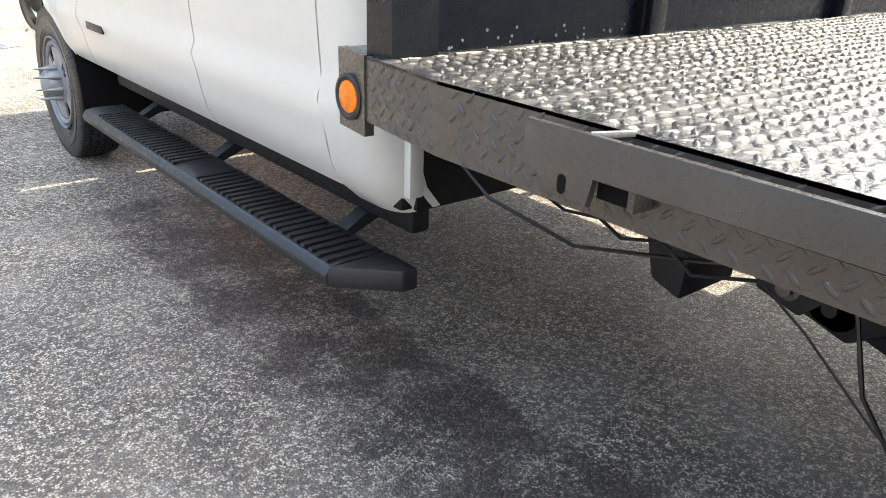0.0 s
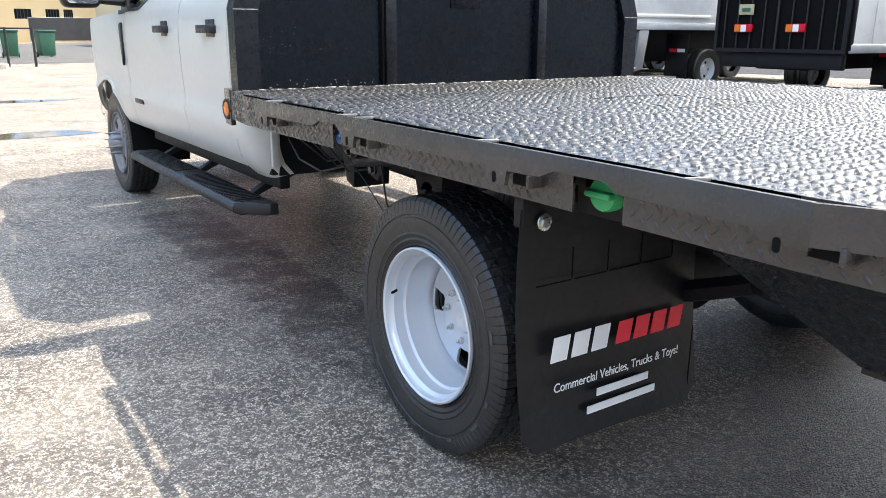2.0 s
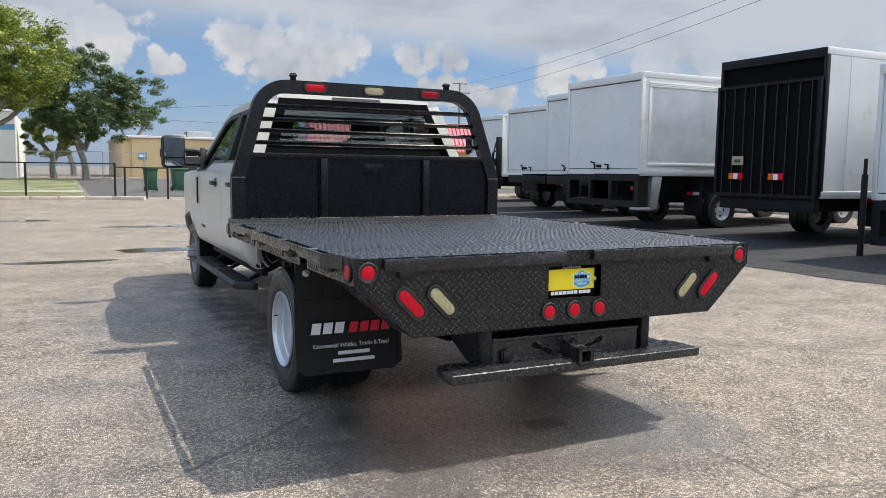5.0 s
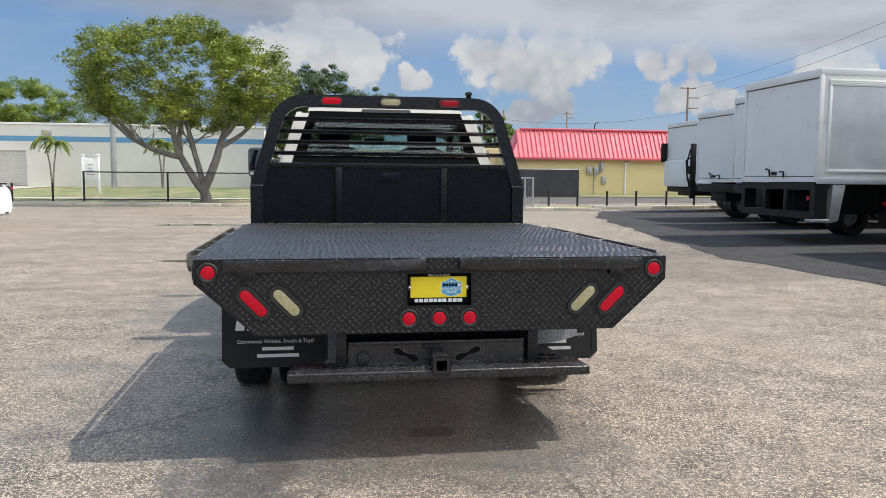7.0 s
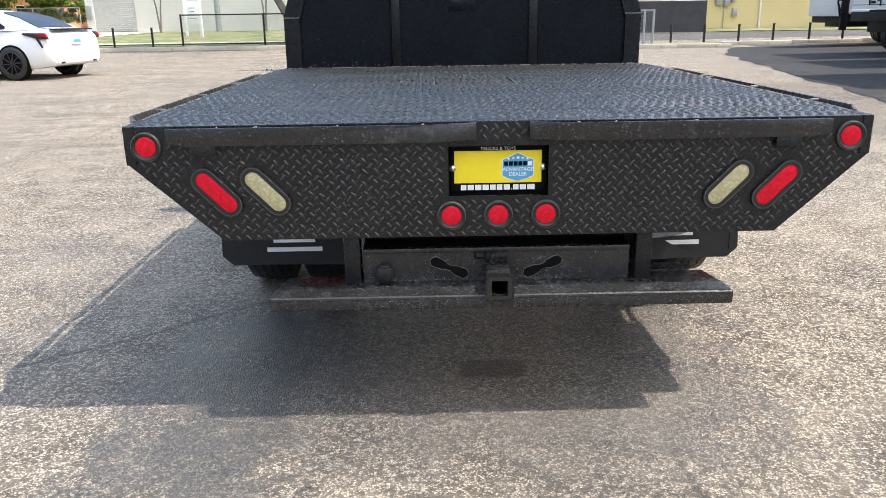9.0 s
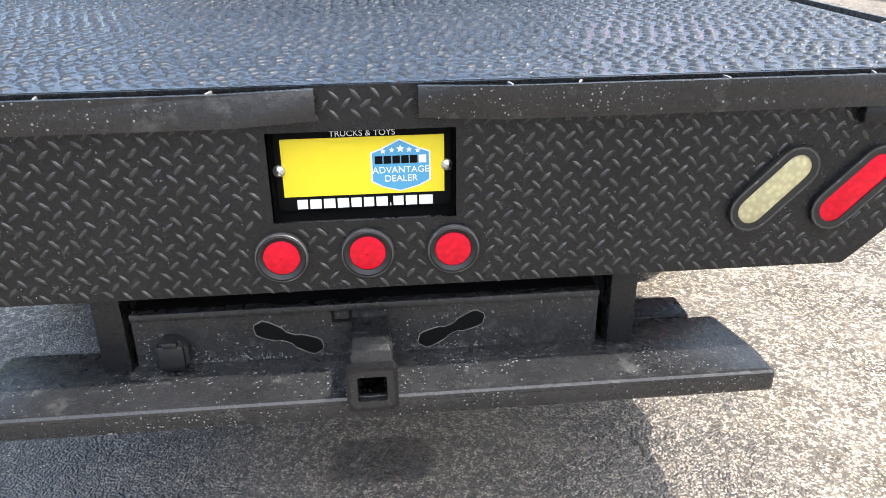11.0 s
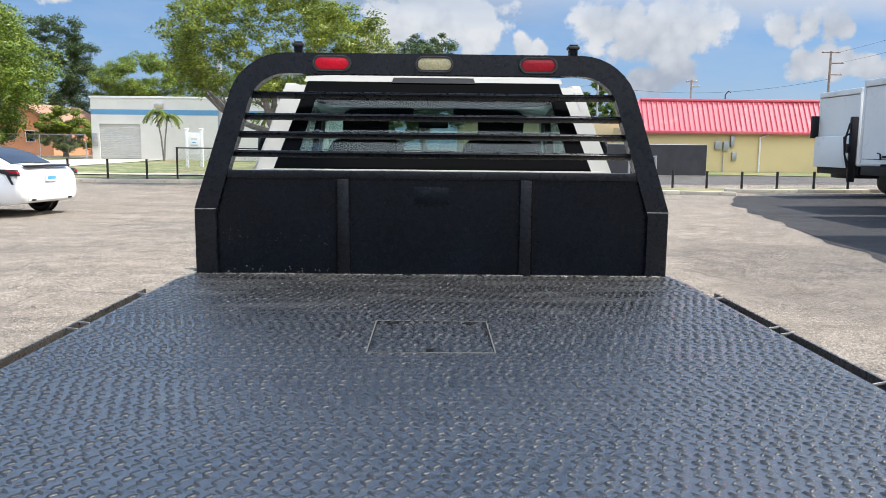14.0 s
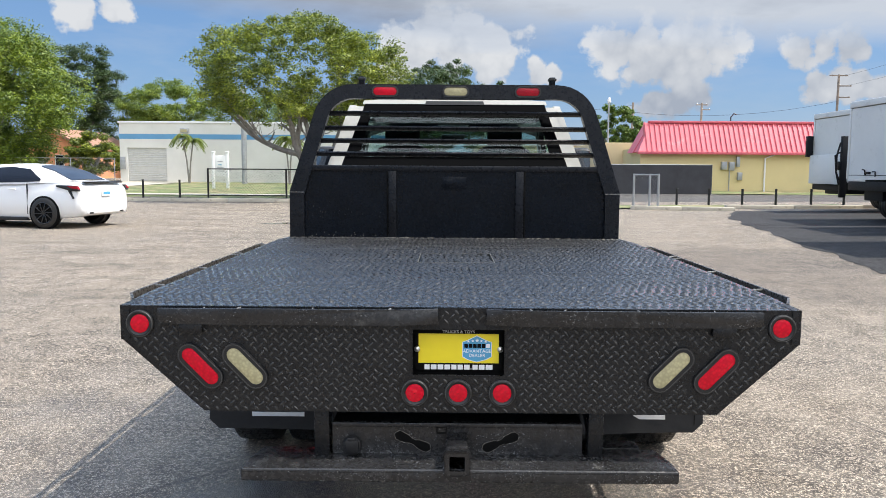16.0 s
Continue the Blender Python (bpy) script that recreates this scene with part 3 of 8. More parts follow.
def prism(points, axis, lo, hi, bevel=0.0, bm=None):
    """A polygon pushed along an axis. points: the other two coordinates, in x, y, z order."""
    b = bmesh.new()
    k = "xyz".index(axis)

    def at(p, v):
        c = list(p)
        c.insert(k, v)
        return b.verts.new(c)

    ra, rb = [at(p, lo) for p in points], [at(p, hi) for p in points]
    b.faces.new(ra)
    b.faces.new(rb[::-1])
    n = len(points)
    for i in range(n):
        b.faces.new((ra[i], rb[i], rb[(i + 1) % n], ra[(i + 1) % n]))
    if bevel:
        bmesh.ops.bevel(b, geom=list(b.edges), offset=bevel, segments=2, profile=0.5, affect="EDGES")
    return b if bm is None else join(bm, b)


def tube(points, radii, seg=8, bm=None, caps=True):
    b = bm if bm is not None else bmesh.new()
    pts = [Vector(p) for p in points]
    if isinstance(radii, (int, float)):
        radii = [radii] * len(pts)
    rings = []
    side = None
    for i, p in enumerate(pts):
        way = (pts[min(i + 1, len(pts) - 1)] - pts[max(i - 1, 0)]).normalized()
        if side is None:
            side = way.orthogonal().normalized()
        side = (side - way * side.dot(way)).normalized()
        up_ = way.cross(side)
        rings.append([b.verts.new(p + radii[i] * (math.cos(a) * side + math.sin(a) * up_)) for a in (2 * math.pi * k / seg for k in range(seg))])
    for r, s in zip(rings, rings[1:]):
        for k in range(seg):
            b.faces.new((r[k], r[(k + 1) % seg], s[(k + 1) % seg], s[k]))
    if caps:
        b.faces.new(rings[0][::-1])
        b.faces.new(rings[-1])
    return b


def lathe(profile, seg=32, bm=None, shape=None, closed=False, angles=None):
    """Turns (offset along x, radius) round the x axis. shape(k, j, x, r) may change a point."""
    b = bm if bm is not None else bmesh.new()
    rings = []
    seg = len(angles) if angles else seg
    for k in range(seg):
        a = angles[k] if angles else 2 * math.pi * k / seg
        ring = []
        for j, (x, r) in enumerate(profile):
            if shape:
                x, r = shape(k, j, x, r)
            ring.append(b.verts.new((x, r * math.cos(a), r * math.sin(a))))
        rings.append(ring)
    n = len(profile)
    for k in range(seg):
        r, s = rings[k], rings[(k + 1) % seg]
        for j in range(n if closed else n - 1):
            b.faces.new((r[j], r[(j + 1) % n], s[(j + 1) % n], s[j]))
    return b


def oblong(width, height, seg=8):
    """The outline of a stadium shape."""
    r, half = height / 2, width / 2 - height / 2
    pts = []
    for sx, start in ((1, -90), (-1, 90)):
        for k in range(seg + 1):
            a = radians(start + 180 * k / seg)
            pts.append((sx * half + r * math.cos(a), r * math.sin(a)))
    return pts


def rounded(width, height, r, seg=4):
    pts = []
    for sx, sy, start in ((1, 1, 0), (-1, 1, 90), (-1, -1, 180), (1, -1, 270)):
        for k in range(seg + 1):
            a = radians(start + 90 * k / seg)
            pts.append((sx * (width / 2 - r) + r * math.cos(a), sy * (height / 2 - r) + r * math.sin(a)))
    return pts


def ringed(outer, inner, axis, lo, hi):
    """A frame between two outlines of the same number of points."""
    b = bmesh.new()
    k = "xyz".index(axis)

    def at(p, v):
        c = list(p)
        c.insert(k, v)
        return b.verts.new(c)

    loops = [[at(p, v) for p in o] for o, v in ((outer, lo), (outer, hi), (inner, hi), (inner, lo))]
    n = len(outer)
    for i in range(4):
        r, s = loops[i], loops[(i + 1) % 4]
        for j in range(n):
            b.faces.new((r[j], r[(j + 1) % n], s[(j + 1) % n], s[j]))
    return b


def soup(name, verts, faces, material, parent=None, label="", kind="", smooth=False):
    me = bpy.data.meshes.new(name)
    me.from_pydata(verts, [], faces)
    me.materials.append(material)
    if smooth:
        me.polygons.foreach_set("use_smooth", [True] * len(me.polygons))
    ob = new(name, me)
    if parent is not None:
        ob.parent = parent
    return tagged(ob, label=label, kind=kind)


def writing(body, size, m, material, parent, name="lettering", label="", squeeze=1.0, shear=0.0, depth=0.0006):
    """Raised print in the built-in font, as a mesh."""
    cu = bpy.data.curves.new(name, "FONT")
    cu.body, cu.size, cu.extrude, cu.align_x, cu.shear = body, size, depth, "CENTER", shear
    tmp = bpy.data.objects.new(name, cu)
    scene.collection.objects.link(tmp)
    bpy.context.view_layer.update()
    me = bpy.data.meshes.new_from_object(tmp.evaluated_get(bpy.context.evaluated_depsgraph_get()))
    bpy.data.objects.remove(tmp)
    me.materials.append(material)
    me.transform(Matrix.Diagonal((squeeze, 1, 1, 1)))
    ob = new(name, me)
    ob.parent = parent
    ob.matrix_basis = m
    return tagged(ob, label=label)


def ground_z(x, y):
    """The lot rises gently away from the truck."""
    return 0.005 * max(0.0, min(60.0, y - 6)) + 0.010 * min(10.0, max(0.0, x - 5))

# ---- setting ----
def axis_steps(lo, hi, near_lo, near_hi, fine, coarse):
    out, v = [], lo
    while v < hi:
        out.append(v)
        v += fine if near_lo <= v < near_hi else coarse
    return out + [hi]


def sheet(name, xs, ys, lift, material, label, category, kind="structure", left=None, wobble=0.0):
    verts, faces = [], []
    for y in ys:
        for x in xs:
            px = x if left is None else left(y) + (x - xs[0]) * (xs[-1] - left(y)) / (xs[-1] - xs[0])
            verts.append((px, y, ground_z(px, y) + lift + wobble * noise.noise((px * 0.8, y * 0.8, 3.0))))
    n = len(xs)
    for j in range(len(ys) - 1):
        for i in range(n - 1):
            a = j * n + i
            faces.append((a, a + 1, a + n + 1, a + n))
    return tagged(soup(name, verts, faces, material, smooth=True), label, category, kind=kind)


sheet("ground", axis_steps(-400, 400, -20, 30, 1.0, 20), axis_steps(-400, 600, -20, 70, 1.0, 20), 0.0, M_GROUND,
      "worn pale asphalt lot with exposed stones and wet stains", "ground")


def tar_edge(y):
    pts = [(-40, 7.2), (5.3, 6.5), (8.2, 6.1), (11.6, 6.6), (19.7, 8.0), (23.0, 9.4)]
    for (ya, xa), (yb, xb) in zip(pts, pts[1:]):
        if y <= yb:
            return xa + (xb - xa) * (y - ya) / (yb - ya) + 0.22 * noise.noise((y * 0.9, 0, 7)) + 0.06 * noise.noise((y * 3, 0, 2)) + 0.03 * noise.noise((y * 9, 0, 5))
    return pts[-1][1]


sheet("parking_strip", [0, 0.5, 1, 2, 4, 8, 16, 32, 60], axis_steps(-40, 23, -4, 23, 0.1, 0.5), 0.006, M_TAR,
      "dark newly laid asphalt under the parked box trucks", "road", left=tar_edge)
sheet("street", axis_steps(-1.2, 60, -2, 40, 1.5, 10), axis_steps(29.5, 64, 0, 70, 1.5, 5), 0.008, M_ROAD, "grey asphalt street beyond the lot", "road")
sheet("grass_verge", axis_steps(-60, -1.4, -60, 0, 1.0, 5), axis_steps(29.2, 62, 0, 70, 1.0, 5), 0.03, M_GRASS, "short sunlit grass before the white building", "grass", "stuff", wobble=0.05)
sheet("grass_island", axis_steps(6.0, 14.5, 0, 40, 0.5, 5), axis_steps(24.6, 26.6, 0, 70, 0.4, 5), 0.03, M_GRASS, "narrow patchy grass strip beside the kerb", "grass", "stuff", wobble=0.04)
sheet("grass_lawn", axis_steps(13.8, 40, 0, 40, 1, 5), axis_steps(37.2, 42.2, 0, 70, 0.6, 5), 0.03, M_GRASS, "yellowing lawn along the yellow building", "grass", "stuff", wobble=0.05)
sheet("pavement", axis_steps(-60, -1.4, -60, 0, 2, 5), axis_steps(33.2, 34.6, 0, 70, 0.7, 5), 0.07, M_CONC, "pale concrete pavement through the grass", "pavement")
sheet("driveway", axis_steps(-27, -20.5, -60, 0, 1, 5), axis_steps(34.6, 60, 0, 70, 2, 5), 0.06, M_CONC, "pale concrete driveway to the roller door", "pavement")
sheet("mulch_bed", axis_steps(-40, -2.2, -60, 0, 0.8, 5), axis_steps(28.3, 30.6, 0, 70, 0.4, 5), 0.045, mat("brown_mulch", (0.16, 0.11, 0.07), 0.95, var=0.4, scale=2, fine=25, bump=1.0, bscale=30), "brown mulch under the fence", "soil", "stuff", wobble=0.05)


# ---- kerbs ----
def kerb_run(points, piece, group, tall=0.14, deep=0.22, gap=0.03, jitter=0.02):
    """Concrete kerb pieces along a line, each its own thing."""
    rng = random.Random(len(group) + int(piece * 100))
    for (xa, ya), (xb, yb) in zip(points, points[1:]):
        run = math.hypot(xb - xa, yb - ya)
        n = max(1, round(run / piece))
        for k in range(n):
            f = (k + 0.5) / n
            x, y = xa + (xb - xa) * f, ya + (yb - ya) * f
            L = run / n / 2 - gap
            b = box(-L, -deep / 2, -0.1, L, deep / 2, tall * rng.uniform(0.85, 1.05), 0.02)
            solid("kerb_stone", b, M_CONC, "pale worn concrete kerb stone at the edge of the lot", "kerb",
                  pose(x, y + rng.uniform(-jitter, jitter), ground_z(x, y), 0, 0, math.degrees(math.atan2(yb - ya, xb - xa)) + rng.uniform(-2, 2) * jitter * 25), group)


kerb_run([(-40, 29.0), (-5.6, 27.9)], 3.1, "lot kerb", gap=0.004)
kerb_run([(-5.5, 27.3), (-3.2, 27.2), (-0.6, 26.9), (0.5, 26.4)], 0.95, "loose kerb stones", jitter=0.08)
kerb_run([(6.2, 24.0), (9.5, 23.2)], 1.6, "island kerb", gap=0.004)
kerb_run([(9.6, 24.4), (24.0, 24.9)], 2.4, "strip kerb", gap=0.004)


# ---- buildings ----
def white_building():
    h = thing("commercial_building", "low white stucco building with a blue stripe and roller door", "building", pose(0, 0, 0))
    # front wall at y = 60 with a door opening
    y = 60.0
    b = bmesh.new()
    for x0, x1, z0, z1 in ((-26.46, -25.85, -0.5, 5.0), (-25.85, -22.69, 3.03, 5.0), (-22.69, -4.97, -0.5, 5.0)):
        box(x0, y, z0, x1, y + 0.3, z1, bm=b)
    part("wall", b, M_STUCCO, h)
    part("wall", box(-26.46, y + 0.3, -0.5, -26.16, 80, 5.0), M_STUCCO, h)
    part("wall", box(-5.27, y + 0.3, -0.5, -4.97, 80, 4.9), M_STUCCO, h)
    part("roof", box(-26.4, y + 0.31, 4.6, -5.3, 80, 4.75), M_CONC, h)
    part("parapet_cap", box(-26.55, y - 0.07, 5.0, -4.9, y + 0.4, 5.14, 0.02), M_SIGN, h)
    part("stripe", box(-26.46, y - 0.012, 3.73, -4.97, y - 0.002, 4.13), M_STRIPE, h, "blue painted stripe")
    door = part("roller_door", box(-25.85, y + 0.14, 0.2, -22.69, y + 0.2, 3.03), M_ROLL, h, "grey steel roller door")
    for k in range(19):
        z = 0.35 + 0.145 * k
        part("slat", prism([(y + 0.14, z), (y + 0.115, z + 0.05), (y + 0.115, z + 0.1), (y + 0.14, z + 0.13)], "x", -25.8, -22.74), M_ROLL, door)
    lamp = part("wall_lamp", box(-21.5, y - 0.32, 4.25, -20.85, y - 0.01, 4.6, 0.04), M_GALV, h, "grey wall floodlight")
    part("lamp_face", box(-21.42, y - 0.33, 4.28, -20.93, y - 0.322, 4.5), M_YELLOWED, lamp)
    part("meter_box", box(-26.4, y - 0.2, 1.3, -26.0, y - 0.01, 2.3, 0.02), M_GALV, h)


white_building()


def red_roof_building():
    h = thing("shop_building", "yellow stucco shop with a red sheet metal mansard roof", "building")
    y = 42.0
    part("wall", box(10.9, y, -0.5, 32, y + 0.3, 2.75), M_YWALL, h)
    part("wall", box(10.9, y + 0.3, -0.5, 11.2, 46.4, 2.75), M_YWALL, h)
    roof = part("roof", prism([(10.65, 2.5), (11.6, 4.25), (33.0, 4.25), (33.6, 2.5)], "y", y + 0.75, y + 2.2), M_ROOF, h, "faded red standing seam roof")
    part("roof_slope", prism([(y - 0.25, 2.52), (y + 0.72, 4.22), (y + 0.74, 4.22), (y + 0.74, 2.52)], "x", 11.2, 33.0), M_ROOF, roof)
    b = bmesh.new()
    for p in ((10.72, y - 0.25, 2.52), (11.2, y - 0.25, 2.52), (11.62, y + 0.73, 4.22), (10.72, y + 1.2, 2.52), (11.62, y + 1.4, 4.22)):
        b.verts.new(p)
    b.verts.ensure_lookup_table()
    bmesh.ops.convex_hull(b, input=b.verts)
    part("hip", b, M_ROOF, roof)
    part("rear_wing", box(9.3, 46.5, -0.5, 30, 58, 3.2, 0.05), M_TAN, h, "plain tan rear wing")
    for k in range(76):
        x = 11.25 + 0.283 * k
        b = prism([(y - 0.26, 2.53), (y + 0.71, 4.23), (y + 0.68, 4.27), (y - 0.3, 2.57)], "x", x, x + 0.045)
        part("seam", b, M_ROOF, roof)
    part("ridge_cap", box(11.5, y + 0.6, 4.2, 33, y + 0.9, 4.33, 0.03), M_ROOF, roof)
    part("fascia", box(10.68, y - 0.34, 2.4, 33, y - 0.24, 2.56, 0.02), M_ROOF, roof)
    for x, z0, z1, w in ((15.5, 1.55, 2.0, 0.32), (15.95, 1.5, 1.98, 0.3), (16.35, 1.7, 2.3, 0.2), (16.45, 0.95, 1.4, 0.26)):
        part("meter_box", box(x, y - 0.18, z0, x + w, y - 0.004, z1, 0.02), M_GALV, h)
    part("conduit", tube([(16.0, y - 0.06, -0.1), (16.0, y - 0.06, 1.5)], 0.03), M_GALV, h)
    part("downpipe", tube([(18.0, y - 0.08, 0.0), (18.0, y - 0.08, 2.2), (18.5, y - 0.08, 2.4)], 0.05), M_SIGN, h)
    part("vent_hood", tube([(16.4, y + 1.2, 4.2), (16.4, y + 1.2, 4.6), (16.5, y + 1.0, 4.8), (16.62, y + 0.95, 4.72)], 0.035), M_FENCE, h)


red_roof_building()


def tan_building():
    h = thing("warehouse_building", "long tan stucco warehouse with small barred windows", "building")
    y = 70.0
    b = bmesh.new()
    wins = [(5.8, 7.0), (8.0, 9.0), (9.3, 10.0), (12.0, 13.0), (16, 17), (20, 21)]
    xs = [3.5] + [v for w in wins for v in w] + [30.0]
    for i in range(0, len(xs), 2):
        box(xs[i], y, -0.5, xs[i + 1], y + 0.3, 3.75, bm=b)
    for x0, x1 in wins:
        box(x0, y, -0.5, x1, y + 0.3, 2.1, bm=b)
        box(x0, y, 2.85, x1, y + 0.3, 3.75, bm=b)
    part("wall", b, M_TAN, h)
    part("wall", box(2.7, y + 0.3, -0.5, 3.5, 90, 3.7), M_TAN, h)
    part("roof", box(2.5, y - 0.15, 3.75, 30.2, 90, 3.95, 0.03), M_SIGN, h, "pale flat roof edge")
    for x0, x1 in wins:
        win = part("window", box(x0, y + 0.14, 2.1, x1, y + 0.17, 2.85), M_TINT, h)
        for k in range(4):
            part("bar", box(x0 + (k + 0.8) * (x1 - x0) / 5, y + 0.04, 2.1, x0 + (k + 0.8) * (x1 - x0) / 5 + 0.05, y + 0.09, 2.85), M_FENCE, win)
    part("rooftop_unit", box(8.6, y + 3, 3.95, 10.8, y + 5, 4.6, 0.05), M_GALV, h)
    part("rooftop_unit", box(7.3, y + 3, 3.95, 8.5, y + 5, 4.25, 0.05), M_GALV, h)
    sign = part("wall_sign", box(4.0, y - 0.06, 1.9, 4.7, y - 0.005, 2.5, 0.01), M_STRIPE, h, "small blue wall sign")
    part("bar", box(4.1, y - 0.075, 2.1, 4.6, y - 0.062, 2.3), M_INKW, sign)


tan_building()


def orange_house():
    h = thing("house", "orange stucco house with a low gable, half hidden by trees", "house")
    part("wall", prism([(-46, -0.5), (-36.2, -0.5), (-36.2, 3.4), (-39.2, 4.9), (-46, 3.4)], "y", 74, 86), M_ORANGE, h)
    part("roof", prism([(-35.7, 3.2), (-39.1, 5.05), (-46.4, 3.3), (-46.4, 3.55), (-39.1, 5.3), (-35.7, 3.45)], "y", 73.6, 86.4), mat("brown_roof_tile", (0.36, 0.2, 0.13), 0.8, var=0.2, scale=1.5, bump=0.5, bscale=12), h)
    win = part("window", box(-38.7, 73.93, 1.6, -37.9, 73.97, 2.6), M_TINT, h)
    part("frame", ringed(rounded(0.9, 1.1, 0.01), rounded(0.78, 0.98, 0.01), "y", 73.9, 73.96), M_SIGN, win, at=pose(-38.3, 0, 2.1))


orange_house()


def screen_fence():
    """The dark fabric screen along the street and the one before the warehouse."""
    for x0, x1, y, z0, z1 in ((8.2, 13.35, 37.0, 0.28, 1.76), (6.2, 12.6, 66.0, 0.5, 2.15)):
        f = thing("screen_fence", "chain link fence covered in dark screen fabric", "fence")
        part("fabric", box(x0, y - 0.02, z0, x1, y + 0.02, z1, 0.01, 1), M_SCREEN, f)
        n = int((x1 - x0) / 1.6)
        for k in range(n + 1):
            x = x0 + (x1 - x0) * k / n
            part("post", tube([(x, y + 0.06, -0.1), (x, y + 0.06, z1 + 0.03)], 0.03), M_GALV, f)
        part("top_rail", tube([(x0, y + 0.06, z1), (x1, y + 0.06, z1)], 0.02), M_GALV, f)


screen_fence()

# ---- the flatbed truck ----
truck = thing("flatbed_truck", "white crew cab truck with black steel flatbed and twin rear wheels", "truck")
DECK = 0.952
FRONT_Y = 2.895


def lug_field(name, spots, origin, ex, ey, parent, label, material, long=0.0130, wide=0.0034, high=0.0026):
    """Raised tread lugs at (u, v, quarter turn) spots on a plane."""
    ex, ey = Vector(ex), Vector(ey)
    en = ex.cross(ey)
    verts, faces = [], []
    rng = random.Random(len(spots))
    full = high
    for u, v, turned in spots:
        a = math.pi / 4 * (1 if turned else -1) + rng.gauss(0, 0.07)
        u, v, high = u + rng.gauss(0, 0.0018), v + rng.gauss(0, 0.0018), full * rng.uniform(0.55, 1.2)
        d, s = ex * math.cos(a) + ey * math.sin(a), -ex * math.sin(a) + ey * math.cos(a)
        c = Vector(origin) + ex * u + ey * v
        n = len(verts)
        for p in (-d * long, -d * long * 0.45 - s * wide, d * long * 0.45 - s * wide, d * long, d * long * 0.45 + s * wide, -d * long * 0.45 + s * wide,
                  -d * long * 0.55 + en * high, d * long * 0.55 + en * high):
            verts.append(tuple(c + p))
        faces += [(n, n + 1, n + 6), (n + 1, n + 2, n + 7, n + 6), (n + 2, n + 3, n + 7), (n + 3, n + 4, n + 7), (n + 4, n + 5, n + 6, n + 7), (n + 5, n, n + 6)]
    return soup(name, verts, faces, material, parent, label, "stuff", True)


def lug_grid(u0, u1, v0, v1, keep=None, pitch=0.0345, shear=0.0):
    """Rows of lugs that lean one way, and between them rows that lean the other way, half a pitch on."""
    out = []
    for j in range(int(2 * (v1 - v0) / pitch)):
        for i in range(int((u1 - u0) / pitch)):
            u, v = u0 + (i + 0.25 + 0.5 * (j % 2) + shear * math.sin(7.3 * j + 1.7 * math.sin(3.1 * j))) * pitch, v0 + (j + 0.5) * pitch / 2
            if keep is None or keep(u, v):
                out.append((u, v, j % 2))
    return out


# -- deck
EDGE = [(1.163, 0.0), (1.183, 0.30), (1.183, 2.55), (1.135, FRONT_Y)]


def edge_x(y):
    """Half width of the deck; its corners are drawn in."""
    for (xa, ya), (xb, yb) in zip(EDGE, EDGE[1:]):
        if y <= yb:
            return xa + (xb - xa) * (y - ya) / (yb - ya)
    return EDGE[-1][0]


deck_outline = [(x, max(y, 0.012)) for x, y in EDGE] + [(-x, max(y, 0.012)) for x, y in EDGE[::-1]]
bed = part("deck", prism(deck_outline, "z", DECK - 0.006, DECK), M_DECK, truck, "wet black tread plate deck")


def on_deck(u, v):
    in_hatch_rim = (abs(abs(u) - 0.192) < 0.007 and 1.3 < v < 1.72) or (abs(v - 1.302) < 0.007 and abs(u) < 0.2) or (abs(v - 1.72) < 0.007 and abs(u) < 0.2)
    return not in_hatch_rim and v < (2.71 if abs(u) < 1.13 else 2.87) and abs(u) < edge_x(v) - 0.012


lug_field("tread_pattern", lug_grid(-1.2, 1.2, 0.025, 2.97, on_deck, shear=0.5), (0, 0, DECK), (1, 0, 0), (0, 1, 0), bed, "", M_DECKLUG, wide=0.0040, high=0.0036)
hatch = part("hatch_lid", ringed([(-0.193, 1.302), (0.193, 1.302), (0.193, 1.721), (-0.193, 1.721)], [(-0.1905, 1.3045), (0.1905, 1.3045), (0.1905, 1.7185), (-0.1905, 1.7185)], "z", DECK - 0.002, DECK + 0.0012), M_GAP, bed, "square access lid for the hitch")
part("lid_edge", ringed([(-0.1975, 1.2975), (0.1975, 1.2975), (0.1975, 1.7255), (-0.1975, 1.7255)], [(-0.1935, 1.3015), (0.1935, 1.3015), (0.1935, 1.7215), (-0.1935, 1.7215)], "z", DECK - 0.002, DECK + 0.0022), M_WELD, hatch, "worn bare edge")
for hx, hy in ((-0.14, 1.69), (0.13, 1.69), (0.0, 1.325)):
    part("finger_hole", lathe([(0, 0.001), (0.0028, 0.001), (0.0028, 0.016), (0, 0.018)], 14), M_GAP, bed, at=pose(hx, hy, DECK - 0.0003, 0, -90, 0))
weld_rng = random.Random(5)
weld = bmesh.new()
for k in range(150):
    wx = weld_rng.uniform(-1.12, 1.12)
    w = weld_rng.uniform(0.004, 0.018)
    join(weld, box(-w, -0.006, 0, w, 0.004, weld_rng.uniform(0.002, 0.005), 0.001, 1), pose(wx, 2.724 + weld_rng.uniform(-0.008, 0.003), DECK - 0.001, 0, 0, weld_rng.uniform(-12, 12)))
tagged(part("weld_bead", weld, M_WELD, bed, "rough bare weld bead along the rack"), kind="stuff")

